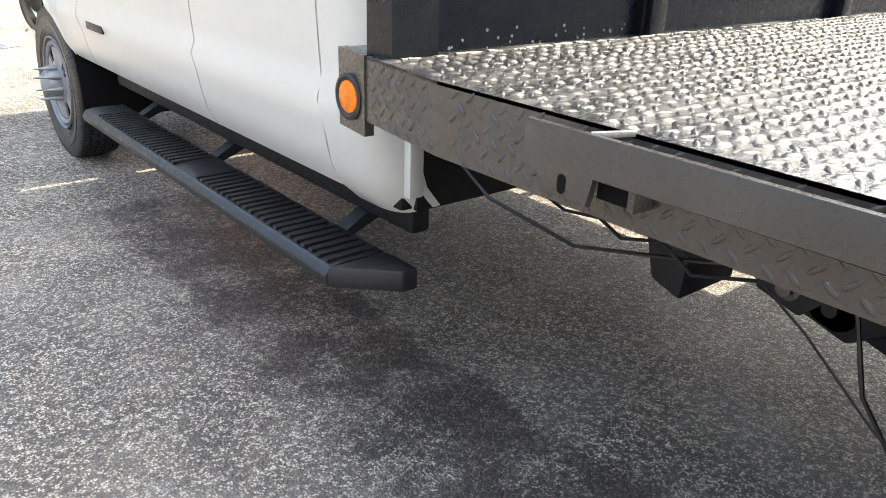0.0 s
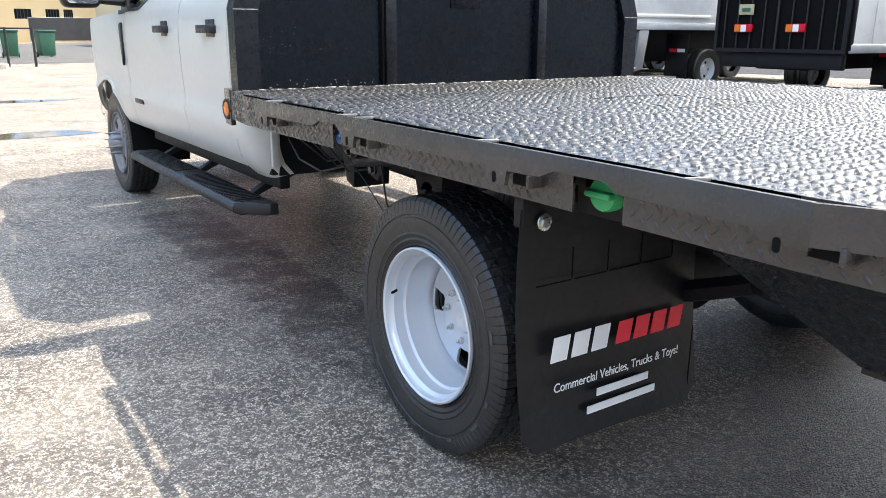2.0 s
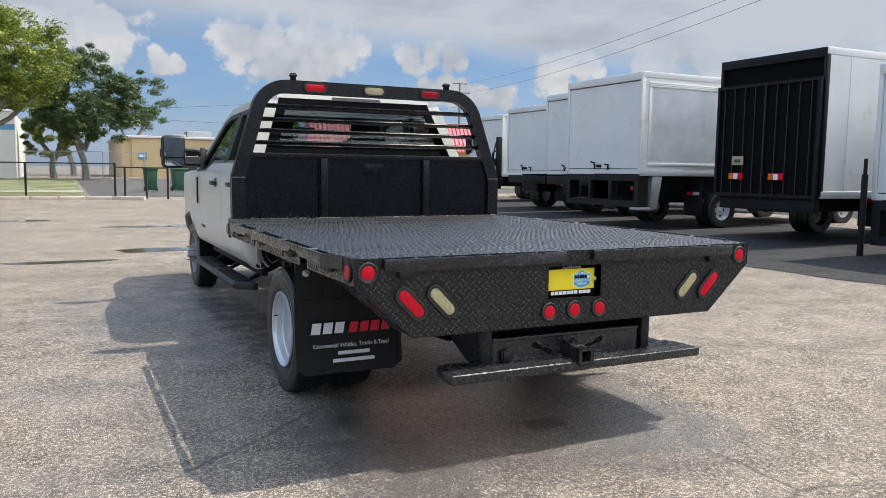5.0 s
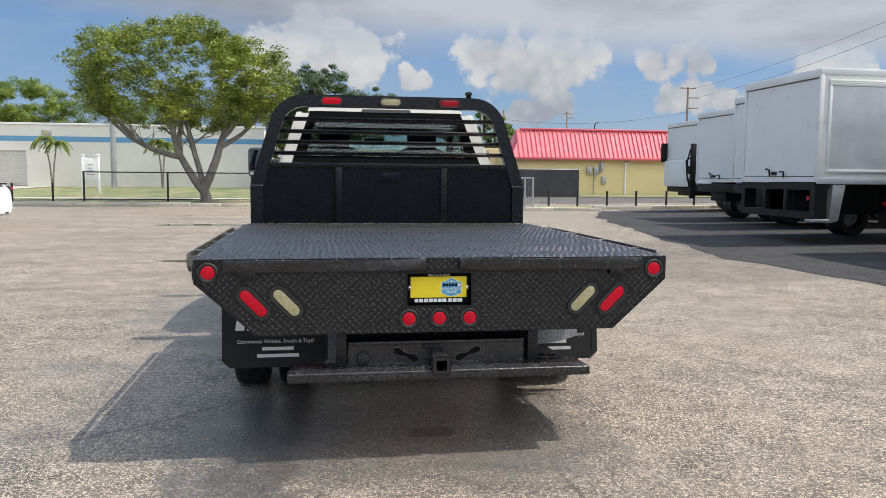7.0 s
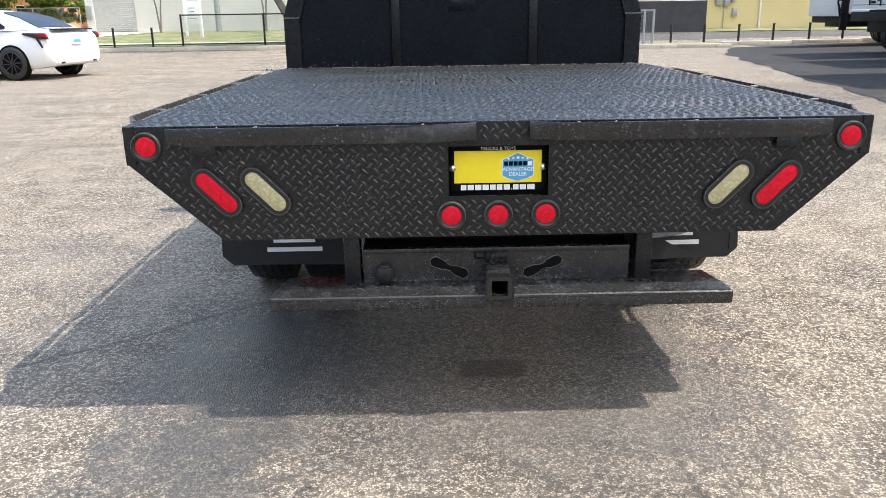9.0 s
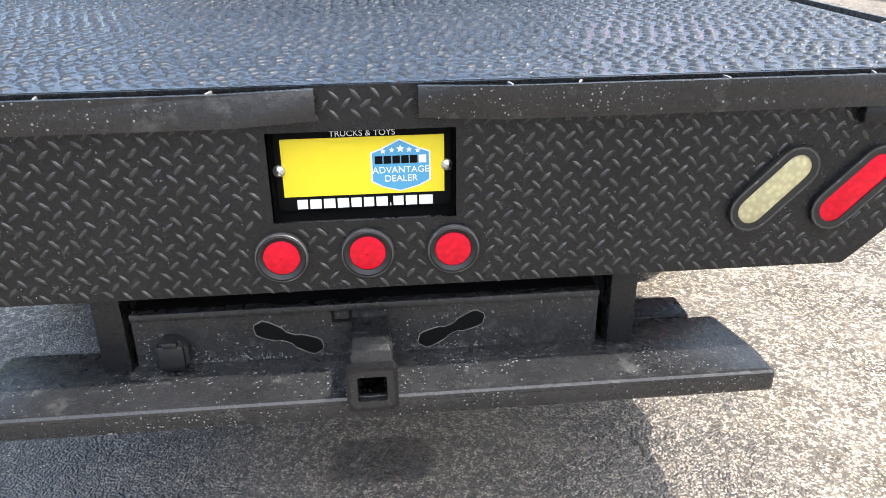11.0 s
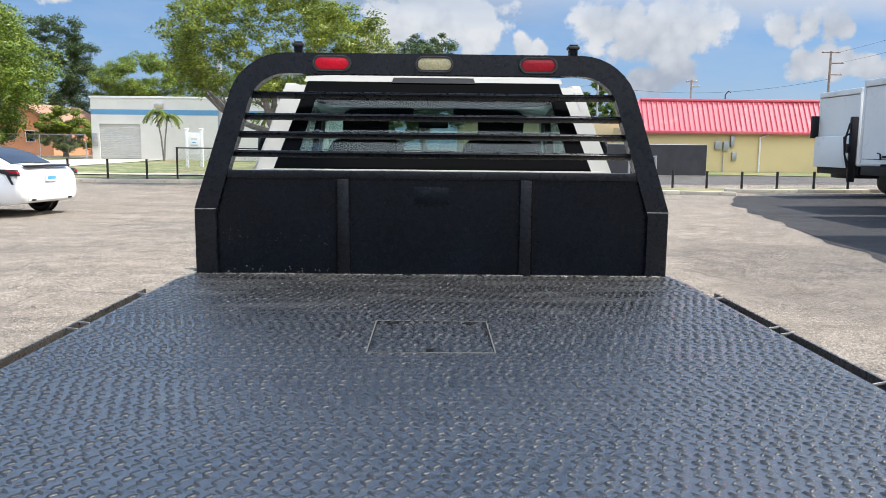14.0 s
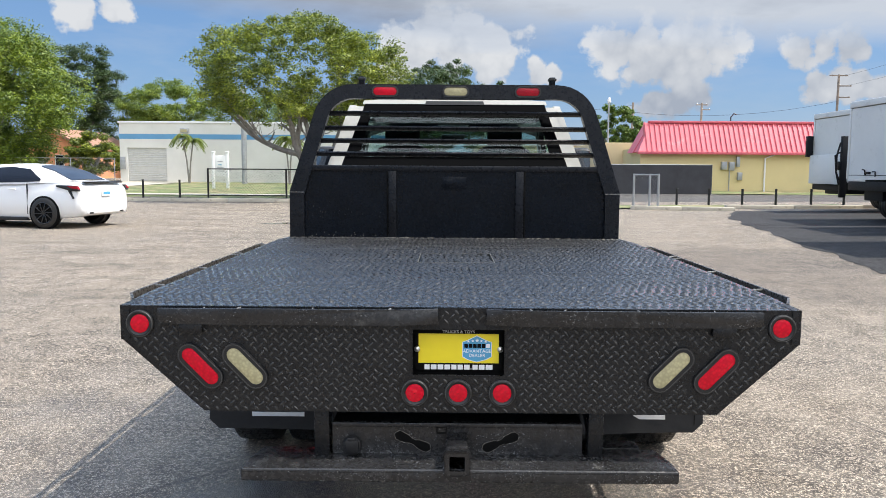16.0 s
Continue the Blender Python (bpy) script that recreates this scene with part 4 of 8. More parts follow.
# -- side skirts and rub rails
def along(points, z0, z1, thick, s, bm=None):
    """An upright strip that follows (x, y) points of one side."""
    b = bmesh.new()
    rows = [[b.verts.new((s * (x + dx), y, z)) for x, y in points] for dx, z in ((0, z0), (0, z1), (-thick, z1), (-thick, z0))]
    n = len(points)
    for i in range(4):
        p, q = rows[i], rows[(i + 1) % 4]
        for j in range(n - 1):
            b.faces.new((p[j], p[j + 1], q[j + 1], q[j]))
    b.faces.new([r[0] for r in rows])
    b.faces.new([r[-1] for r in rows][::-1])
    return b if bm is None else join(bm, b)


POCKETS = ((0.64, 0.772), (1.705, 1.812))
for s in (-1, 1):
    sk = bmesh.new()
    for a, b_ in ((0.0, POCKETS[0][0]), (POCKETS[0][1], POCKETS[1][0]), (POCKETS[1][1], FRONT_Y)):
        ys = [a] + [y for y in (0.30, 2.55) if a < y < b_] + [b_]
        along([(edge_x(y), y) for y in ys], 0.838, DECK - 0.0005, 0.006, s, bm=sk)
    for a, b_ in POCKETS:
        along([(1.183, a), (1.183, b_)], 0.918, DECK - 0.0005, 0.006, s, bm=sk)
    skirt = part("side_skirt", sk, M_RAIL, truck, "black tread plate side skirt")
    spots = [p for p in lug_grid(0.31, 2.54, 0.842, DECK - 0.004) if not any(a - 0.016 < p[0] < b_ + 0.016 for a, b_ in POCKETS)]
    lug_field("tread_pattern", [(s * u, v, t) for u, v, t in spots], (s * 1.183, 0, 0), (0, s, 0), (0, 0, 1), skirt, "", M_RAIL, high=0.0032)
    for (xa, ya), (xb, yb), keep in ((EDGE[0], EDGE[1], lambda u: u > 0.14), (EDGE[2], EDGE[3], lambda u: u < 0.22)):
        way = Vector((s * (xb - xa), yb - ya, 0)).normalized()
        run = math.hypot(xb - xa, yb - ya)
        spots = [p for p in lug_grid(0.012, run - 0.012, 0.842, DECK - 0.004) if keep(p[0])]
        lug_field("tread_pattern", [(s * u, v, t) for u, v, t in spots], (s * xa, ya, 0), tuple(way * s), (0, 0, 1), skirt, "", M_RAIL, high=0.0032)
    # rub rail: flat bar stood off the skirt, notched over the pockets and bent in at the tail
    o0, o1 = s * 1.226, s * 1.236
    outline = [(0.25, 0.957), (2.312, 0.953), (2.312, 0.895), (2.285, 0.895), (2.28, 0.868), (2.205, 0.868), (2.20, 0.897), (1.845, 0.898), (1.80, 0.926), (1.69, 0.926), (1.66, 0.898), (1.655, 0.870), (1.585, 0.870), (1.58, 0.898),
               (0.985, 0.898), (0.98, 0.872), (0.92, 0.872), (0.915, 0.898), (0.815, 0.898), (0.772, 0.925), (0.64, 0.925), (0.61, 0.898), (0.335, 0.898), (0.33, 0.886), (0.25, 0.886)]
    outline = [(y, 0.905 if abs(z - 0.898) < 0.0015 else z) for y, z in outline]
    rail = part("rub_rail", prism(outline, "x", min(o0, o1), max(o0, o1), 0.0015), M_RAIL, truck, "flat steel rub rail, black with brown ground bounce in its colour")
    part("bent_end", along([(1.236, 0.25), (1.176, 0.12)], 0.893, 0.956, 0.010, s), M_RAIL, rail)
    for y in (0.33, 0.956, 1.62, 2.24):
        part("spacer", box(min(s * 1.183, s * 1.227), y - 0.012, 0.89, max(s * 1.183, s * 1.227), y + 0.012, 0.938, 0.002), M_RAIL, rail)
    for y in (1.02, 1.576, 1.668, 2.2, 0.47):
        part("spacer", moved(box(-0.028, -0.0022, 0.948, 0.028, 0.0022, 0.9555, 0.001), pose(s * 1.207, y, 0, 0, 0, 24 * s)), M_BARE, rail, "scuffed bare steel tab")
    for y in (0.298, 0.956, 1.622, 2.245):
        part("bolt_slot", prism([(y + a, 0.886 + b) for a, b in rounded(0.013, 0.024, 0.006)], "x", min(s * 1.2355, s * 1.2365), max(s * 1.2355, s * 1.2365)), M_GAP, rail)
        part("strap_bracket", box(min(s * 1.183, s * 1.221), y - 0.095, 0.872, max(s * 1.183, s * 1.227), y - 0.085, 0.899, 0.002), M_RAIL, rail)
        part("strap_gap", box(min(s * 1.186, s * 1.212), y - 0.085, 0.874, max(s * 1.186, s * 1.212), y - 0.035, 0.898), M_GAP, rail)
    part("corner_cap", along([(1.166, -0.004), (1.172, 0.12)], 0.834, DECK + 0.001, 0.03, s), M_BLACK, truck)
    part("corner_cap", along([(1.153, 2.79), (1.137, FRONT_Y + 0.004)], 0.81, DECK + 0.001, 0.02, s), M_RAIL, truck)
    # lamps of the side
    for y, z, m, nm, lab in ((2.845, 0.872, M_AMBER, "marker_lamp", "amber oval marker lamp"), (0.062, 0.89, M_RED, "marker_lamp", "round red marker lamp")):
        R = 0.034 if m is M_RED else 0.03
        x = s * (1.169 if y < 1 else 1.147)
        lamp = part(nm, lathe([(0, R + 0.012), (0.006, R + 0.012), (0.008, R + 0.006), (0.005, R), (0, R)], 28), M_TRIM, truck, "black rubber lamp grommet", at=pose(x, y, z, 0, 0, 0 if s > 0 else 180))
        part("lens", lathe([(0.001, R + 0.001), (0.006, R * 0.97), (0.009, R * 0.7), (0.010, 0.001)], 28), m, lamp, lab)

# -- filler pockets on the driver's side
for (y0, y1), m, lab, R, z in ((POCKETS[0], M_GREEN, "green diesel filler cap", 0.037, 0.869), (POCKETS[1], M_BLUE, "blue filler cap", 0.030, 0.873)):
    y = y1 + (-0.018 if m is M_GREEN else 0.03)
    pocket = part("filler_pocket", box(-1.05, y0 - 0.006, 0.80, -1.04, y1 + 0.12, 0.946), M_UNDER, truck, "open pocket behind the skirt")
    part("pocket_wall", box(-1.182, y0 - 0.006, 0.838, -1.05, y0 - 0.001, 0.945), M_UNDER, pocket)
    cap = part("filler_cap", lathe([(0, R * 0.8), (0.02, R * 0.8), (0.02, R), (0.046, R), (0.052, R * 0.92), (0.052, 0.001)], 40, shape=lambda k, j, x, r: (x, r * (0.96 if k % 2 and 2 <= j <= 3 else 1))), m, pocket, lab, at=pose(-1.068 if m is M_GREEN else -1.095, y, z, 0, 0, 180))
    part("grip", box(0.046, -R * 0.95, -R * 0.2, 0.07, R * 0.95, R * 0.2, 0.006), m, cap)
    part("filler_neck", tube([(-1.06, y, z), (-1.0, y, z - 0.02)], R * 0.7, 16), M_TRIM, pocket)

# -- tail panel with plate opening
tail = bmesh.new()
left_poly = [(-1.163, 0.835), (-0.885, 0.584), (-0.162, 0.584), (-0.162, DECK), (-1.163, DECK)]
right_poly = [(0.154, 0.584), (0.893, 0.584), (1.167, 0.835), (1.167, DECK), (0.154, DECK)]
for poly in (left_poly, right_poly, [(-0.162, 0.584), (0.154, 0.584), (0.154, 0.716), (-0.162, 0.716)], [(-0.162, 0.876), (0.154, 0.876), (0.154, DECK), (-0.162, DECK)]):
    prism(poly, "y", 0.0, 0.008, bm=tail)
tail_panel = part("tail_panel", tail, M_BLACK, truck, "black tread plate tail panel with cut corners")
LAMPS = [(-1.1, 0.89, "r"), (1.102, 0.89, "r"), (-0.154, 0.654, "r"), (-0.004, 0.655, "r"), (0.148, 0.655, "r"),
         (-0.894, 0.743, "o"), (-0.74, 0.744, "c"), (0.728, 0.742, "c2"), (0.883, 0.738, "o2")]


def on_tail(u, v):
    if not (0.592 < v < 0.945) or (-0.175 < u < 0.168 and 0.70 < v < 0.89):
        return False
    edge = 1.163 - (0.835 - v) * 1.11 if v < 0.835 else 1.163
    if abs(u) > edge - 0.018:
        return False
    for lx, lz, kind in LAMPS:
        if kind == "r" and math.hypot(u - lx, v - lz) < 0.056:
            return False
        if kind != "r":
            ang = radians(-46 if lx < 0 else 46)
            du, dv = u - lx, v - lz
            a, c_ = du * math.cos(ang) + dv * math.sin(ang), -du * math.sin(ang) + dv * math.cos(ang)
            if abs(a) < 0.105 and abs(c_) < 0.05:
                return False
    return abs(u) < 0.09 or v < 0.89


lug_field("tread_pattern", lug_grid(-1.16, 1.16, 0.585, 0.95, on_tail), (0, 0, 0), (1, 0, 0), (0, 0, 1), tail_panel, "", M_LUG, high=0.0032, wide=0.0036)
for a, b_, c_ in ((-1.03, -0.075, -0.2), (0.09, 1.03, 0.2)):
    lo, hi = min(a, b_), max(a, b_)
    inner = hi if a < 0 else lo
    outer = lo if a < 0 else hi
    pts = [(outer, 0.948), (inner + (0.14 if a > 0 else -0.14), 0.948), (inner, 0.953), (inner, 0.899), (inner + (0.14 if a > 0 else -0.14), 0.893), (outer + (0.06 if a < 0 else -0.06), 0.893), (outer, 0.9)]
    rail = part("rear_rub_rail", prism(pts, "y", -0.026, -0.016, 0.0015), M_PLATE, truck, "flat steel rub rail across the tail")
    n = 7
    for k in range(n):
        x = lo + (hi - lo) * (k + 0.5) / n
        part("spacer", box(x - 0.01, -0.018, 0.899, x + 0.01, 0.001, 0.942, 0.002), M_RAIL, rail)
    for k in range(4):
        x = lo + (hi - lo) * (0.16, 0.29, 0.55, 0.83)[k]
        part("spacer", moved(box(-0.002, -0.020, 0.941, 0.002, 0.016, 0.9495, 0.0008), pose(x, 0, 0, 0, 0, (14, -22, 9, -16)[k])), M_BARE, rail, "scuffed bare steel tab")
    x = outer + (0.12 if a < 0 else -0.12)
    part("strap_bracket", box(x - 0.05, -0.024, 0.862, x + 0.03, -0.001, 0.894, 0.003), M_BLACK, rail)

for lx, lz, kind in LAMPS:
    if kind == "r":
        R = 0.0325
        lamp = part("tail_lamp", lathe([(0, R + 0.015), (0.006, R + 0.015), (0.010, R + 0.008), (0.006, R), (0, R)], 32), M_TRIM, truck, "round tail lamp in a rubber ring", at=pose(lx, 0, lz, 0, 0, -90))
        part("lens", lathe([(0.001, R + 0.001), (0.006, R * 0.97), (0.009, R * 0.7), (0.010, 0.001)], 32), M_RED, lamp, "red lens")
        part("rim_scuff", lathe([(0.0085, R + 0.0135), (0.0102, R + 0.0125), (0.0102, R + 0.0105)], 32), M_SCUFF, lamp)
    else:
        at = pose(lx, 0, lz) @ pose(0, 0, 0, 0, 46 if lx < 0 else -46, 0)
        lamp = part("tail_lamp", ringed(oblong(0.19, 0.082), oblong(0.158, 0.05), "y", -0.010, 0.0), M_TRIM, truck, "oblong tail lamp in a rubber ring", at=at)
        m = M_YELLOWED if "c" in kind else M_RED
        lensb = prism(oblong(0.16, 0.052), "y", -0.0085, 0.002, 0.002)
        part("lens", lensb, m, lamp, "yellowed clear lens" if "c" in kind else "red lens")
        part("rim_scuff", ringed(oblong(0.186, 0.078), oblong(0.18, 0.072), "y", -0.0108, -0.0098), M_SCUFF, lamp)
for s in (-1, 1):
    # folded side wing of the tail, running forward under the deck
    b = bmesh.new()
    ps = [(s * 1.16, 0.008, 0.835), (s * 0.886, 0.008, 0.586), (s * 0.886, 0.32, 0.60), (s * 1.13, 0.52, 0.832)]
    vs = [b.verts.new(p) for p in ps] + [b.verts.new((p[0] - s * 0.012, p[1], p[2] + 0.010)) for p in ps]
    for q in ((0, 1, 2, 3), (7, 6, 5, 4), (0, 4, 5, 1), (1, 5, 6, 2), (2, 6, 7, 3), (3, 7, 4, 0)):
        b.faces.new([vs[i] for i in q])
    part("tail_wing", b, M_BLACK, truck)
part("tail_floor", prism([(-0.88, 0.586), (0.88, 0.586), (0.88, 0.596), (-0.88, 0.596)], "y", 0.008, 0.32), M_BLACK, truck)

# -- plate in its recess
part("plate_recess", box(-0.165, 0.045, 0.70, 0.157, 0.055, 0.89), M_GAP, truck)
plate = part("number_plate", prism([(x - 0.003, z + 0.799) for x, z in rounded(0.302, 0.148, 0.01)], "y", 0.036, 0.039), M_GAP, truck, "dealer plate, yellow with a blue badge, in a black frame")
part("yellow_field", prism([(-0.143, 0.751), (0.137, 0.751), (0.137, 0.855), (-0.143, 0.855)], "y", 0.0345, 0.0362), M_YELLOW, plate)
oct_ = [(0.012, 0.775), (0.03, 0.765), (0.06, 0.757), (0.09, 0.765), (0.11, 0.775), (0.11, 0.825), (0.09, 0.832), (0.06, 0.847), (0.03, 0.832), (0.012, 0.825)]
cx_, cz_ = 0.061, 0.802
part("badge_edge", prism([(cx_ + (x - cx_) * 1.06, cz_ + (z - cz_) * 1.06) for x, z in oct_], "y", 0.0338, 0.0346), M_SIGN, plate)
badge = part("badge", prism(oct_, "y", 0.033, 0.0339), M_BADGE, plate, "blue badge with white print")
for k in range(6):
    part("logo_square", box(0.0165 + 0.0152 * k, 0.0322, 0.806, 0.0295 + 0.0152 * k, 0.0331, 0.820), M_INKW if k == 5 else M_GAP, badge)
for dx in (-0.03, -0.015, 0.0, 0.015, 0.03):
    star = []
    for k in range(10):
        a, r = math.pi / 2 + k * math.pi / 5, (0.0052 if dx else 0.0075) * (1 if k % 2 == 0 else 0.45)
        star.append((cx_ + dx + r * math.cos(a), 0.832 - abs(dx) * 0.12 + r * math.sin(a)))
    part("star", prism(star, "y", 0.0322, 0.0331), M_INKW, badge)
writing("ADVANTAGE", 0.0165, pose(cx_, 0.0326, 0.789, 90), M_INKW, badge)
writing("DEALER", 0.0165, pose(cx_, 0.0326, 0.7735, 90), M_INKW, badge)
writing("TRUCKS & TOYS", 0.0145, pose(-0.003, 0.0335, 0.8575, 90), M_INKW, plate, squeeze=1.05)
for k, w in enumerate((0.022, 0.024, 0.024, 0.024, 0.022, 0.022, 0.024, 0.006, 0.022, 0.024, 0.028)):
    x = -0.122 + sum((0.022, 0.024, 0.024, 0.024, 0.022, 0.022, 0.024, 0.006, 0.022, 0.024, 0.028)[:k])
    part("logo_bar", prism([(x, 0.728), (x + w - 0.004, 0.728), (x + w - 0.004, 0.745 if k != 7 else 0.733), (x, 0.745 if k != 7 else 0.733)], "y", 0.034, 0.0362), M_INKW, plate)
for x in (-0.148, 0.142):
    part("screw", lathe([(0, 0.011), (0.006, 0.01), (0.01, 0.005), (0.011, 0.001)], 16), M_ZINC, plate, "zinc plate screw", at=pose(x, 0.036, 0.80, 0, 0, -90))

# -- hitch, posts and step bumper
for s in (-1, 1):
    part("hitch_post", box(s * 0.482 - 0.027, 0.03, 0.395, s * 0.482 + 0.027, 0.09, 0.6, 0.006), M_BLACK, truck)
for s in (-1, 1):
    part("hitch_side", prism([(0.09, 0.40), (0.09, 0.585), (0.42, 0.585), (0.36, 0.47), (0.2, 0.40)], "x", s * 0.497 - 0.006, s * 0.497 + 0.006, 0.002), M_UNDER, truck)
part("hitch_tube", box(-0.45, 0.16, 0.44, 0.45, 0.24, 0.575, 0.008), M_UNDER, truck)
part("plate_shelf", box(-0.447, 0.06, 0.522, 0.437, 0.155, 0.530), M_UNDER, truck)
hp = bmesh.new()
prism([(-0.447, 0.385), (0.437, 0.385), (0.437, 0.53), (-0.447, 0.53)], "y", 0.045, 0.055, bm=hp)
plate_h = part("hitch_plate", hp, M_PLATE, truck, "black steel hitch plate with slots")
part("plate_lip", box(-0.447, 0.035, 0.518, 0.437, 0.06, 0.534, 0.004), M_PLATE, plate_h)
for x0, z0, x1, z1 in ((-0.225, 0.492, -0.10, 0.436), (0.085, 0.436, 0.212, 0.490)):
    L, ang = math.hypot(x1 - x0, z1 - z0), math.degrees(math.atan2(z1 - z0, x1 - x0))
    at = pose((x0 + x1) / 2, 0, (z0 + z1) / 2) @ pose(0, 0, 0, 0, -ang, 0)
    n = 14
    wide = lambda f: 0.013 + 0.009 * abs(2 * f - 1) ** 1.5 - (0.004 if abs(f - 0.5) < 0.12 else 0)
    edge_hi = [(-L / 2 + L * k / n, wide(k / n) * math.sqrt(max(0.02, 1 - abs(2 * k / n - 1) ** 6))) for k in range(n + 1)]
    hole = edge_hi + [(x, -z) for x, z in edge_hi[::-1]]
    # near-black sheet for the see-through hole; the paler rim paints its ground-lit edge
    part("slot", prism(hole, "y", 0.0435, 0.0452), M_GAP, plate_h, "keyhole slot", at=at)
    part("slot_lit_rim", ringed([(x * 1.02, z * 1.1) for x, z in hole], hole, "y", 0.0425, 0.0452), M_WELD, plate_h, at=at)
part("stamp", ringed(rounded(0.038, 0.028, 0.003), rounded(0.028, 0.018, 0.002), "y", 0.043, 0.0452), M_GAP, plate_h, at=pose(-0.06, 0, 0.506))
sock = part("trailer_socket", prism([(-0.376 + 0.034 * math.cos(k * math.pi / 4 + 0.39), 0.452 + 0.037 * math.sin(k * math.pi / 4 + 0.39)) for k in range(8)], "y", 0.02, 0.046, 0.003), M_TRIM, plate_h, "black trailer socket with a lid")
part("socket_lid", box(-0.4, 0.01, 0.43, -0.352, 0.022, 0.478, 0.005), M_TRIM, sock)
part("lid_hinge", box(-0.39, 0.008, 0.474, -0.362, 0.024, 0.486, 0.003), M_TRIM, sock)
rec = part("receiver", ringed([(x, z + 0.443) for x, z in rounded(0.078, 0.076, 0.008)], [(x, z + 0.443) for x, z in rounded(0.052, 0.05, 0.004)], "y", -0.115, 0.05), M_PLATE, truck, "square tube hitch receiver", at=pose(-0.007, 0, 0))
part("collar", ringed([(x, z + 0.443) for x, z in rounded(0.09, 0.088, 0.01)], [(x, z + 0.443) for x, z in rounded(0.0779, 0.0759, 0.008)], "y", -0.116, -0.095), M_BLACK, rec)
part("gusset", prism([(0.045, 0.5), (0.045, 0.475), (-0.05, 0.475), (-0.05, 0.482)], "x", -0.035, 0.035, 0.003), M_BLACK, rec)
bump = bmesh.new()
prism([(-0.738, -0.103), (0.742, -0.103), (0.741, -0.02), (0.712, 0.115), (-0.708, 0.115), (-0.737, -0.02)], "z", 0.372, 0.418, 0.009, bm=bump)
bumper = part("step_bumper", bump, M_PLATE, truck, "black steel step bumper with worn paint")
part("lip", tube([(-0.73, -0.0955, 0.4105), (0.735, -0.0955, 0.4105)], 0.0092, 10), M_PLATE, bumper, "rounded front edge rubbed shiny")
part("inner_channel", box(-0.46, 0.117, 0.38, 0.66, 0.2, 0.42, 0.005), M_BLACK, bumper)


# -- wheels
TURN = 164
def tyre_mesh(R=0.373, width=0.218, rim=0.222, pitches=96):
    """Sidewall with moulded rings, five ribs of tread and narrow shoulder slots."""
    w = width / 2
    prof = [(-w * 0.78, rim), (-w * 0.88, rim + 0.010), (-w * 0.90, rim + 0.0125), (-w * 0.865, rim + 0.016), (-w * 0.915, rim + 0.026), (-w * 0.935, rim + 0.027), (-w * 0.915, rim + 0.033), (-w * 0.955, rim + 0.044), (-w * 0.97, rim + 0.0445), (-w * 0.95, rim + 0.050),
            (-w, rim + 0.080), (-w * 1.0, R - 0.060), (-w * 0.975, R - 0.0585), (-w * 0.97, R - 0.052), (-w * 0.992, R - 0.050), (-w * 0.975, R - 0.034), (-w * 0.93, R - 0.014), (-w * 0.85, R - 0.003)]
    side = len(prof)
    tread = []
    for g0, g1 in ((-0.57, -0.5), (-0.2, -0.13), (0.13, 0.2), (0.5, 0.57)):
        tread += [(w * g0, R), (w * (g0 + 0.01), R - 0.014), (w * (g1 - 0.01), R - 0.014), (w * g1, R)]
    angles = [2 * math.pi * (p + f) / pitches for p in range(pitches) for f in (0.0, 0.07, 0.11, 0.97)]

    def wall_shape(k, j, x, r):
        if k % 4 < 2 and j >= side - 3:
            return x * 0.99, r - 0.004
        return x, r

    def rib_shape(k, j, x, r):
        zig = 0.004 if (k // 4 + j // 2) % 2 else -0.004
        if r > R - 0.005 and 0 < j < len(tread) + 1:
            return x + zig, r - (0.0016 if k % 4 < 2 else 0)
        return x, r - (0.004 if k % 4 < 2 else 0)

    walls = lathe(prof, shape=wall_shape, angles=angles)
    lathe([(-x, r) for x, r in prof[::-1]], bm=walls, shape=lambda k, j, x, r: wall_shape(k, side - 1 - j, x, r), angles=angles)
    return walls, lathe([(-w * 0.85, R - 0.003)] + tread + [(w * 0.85, R - 0.003)], shape=rib_shape, angles=angles)


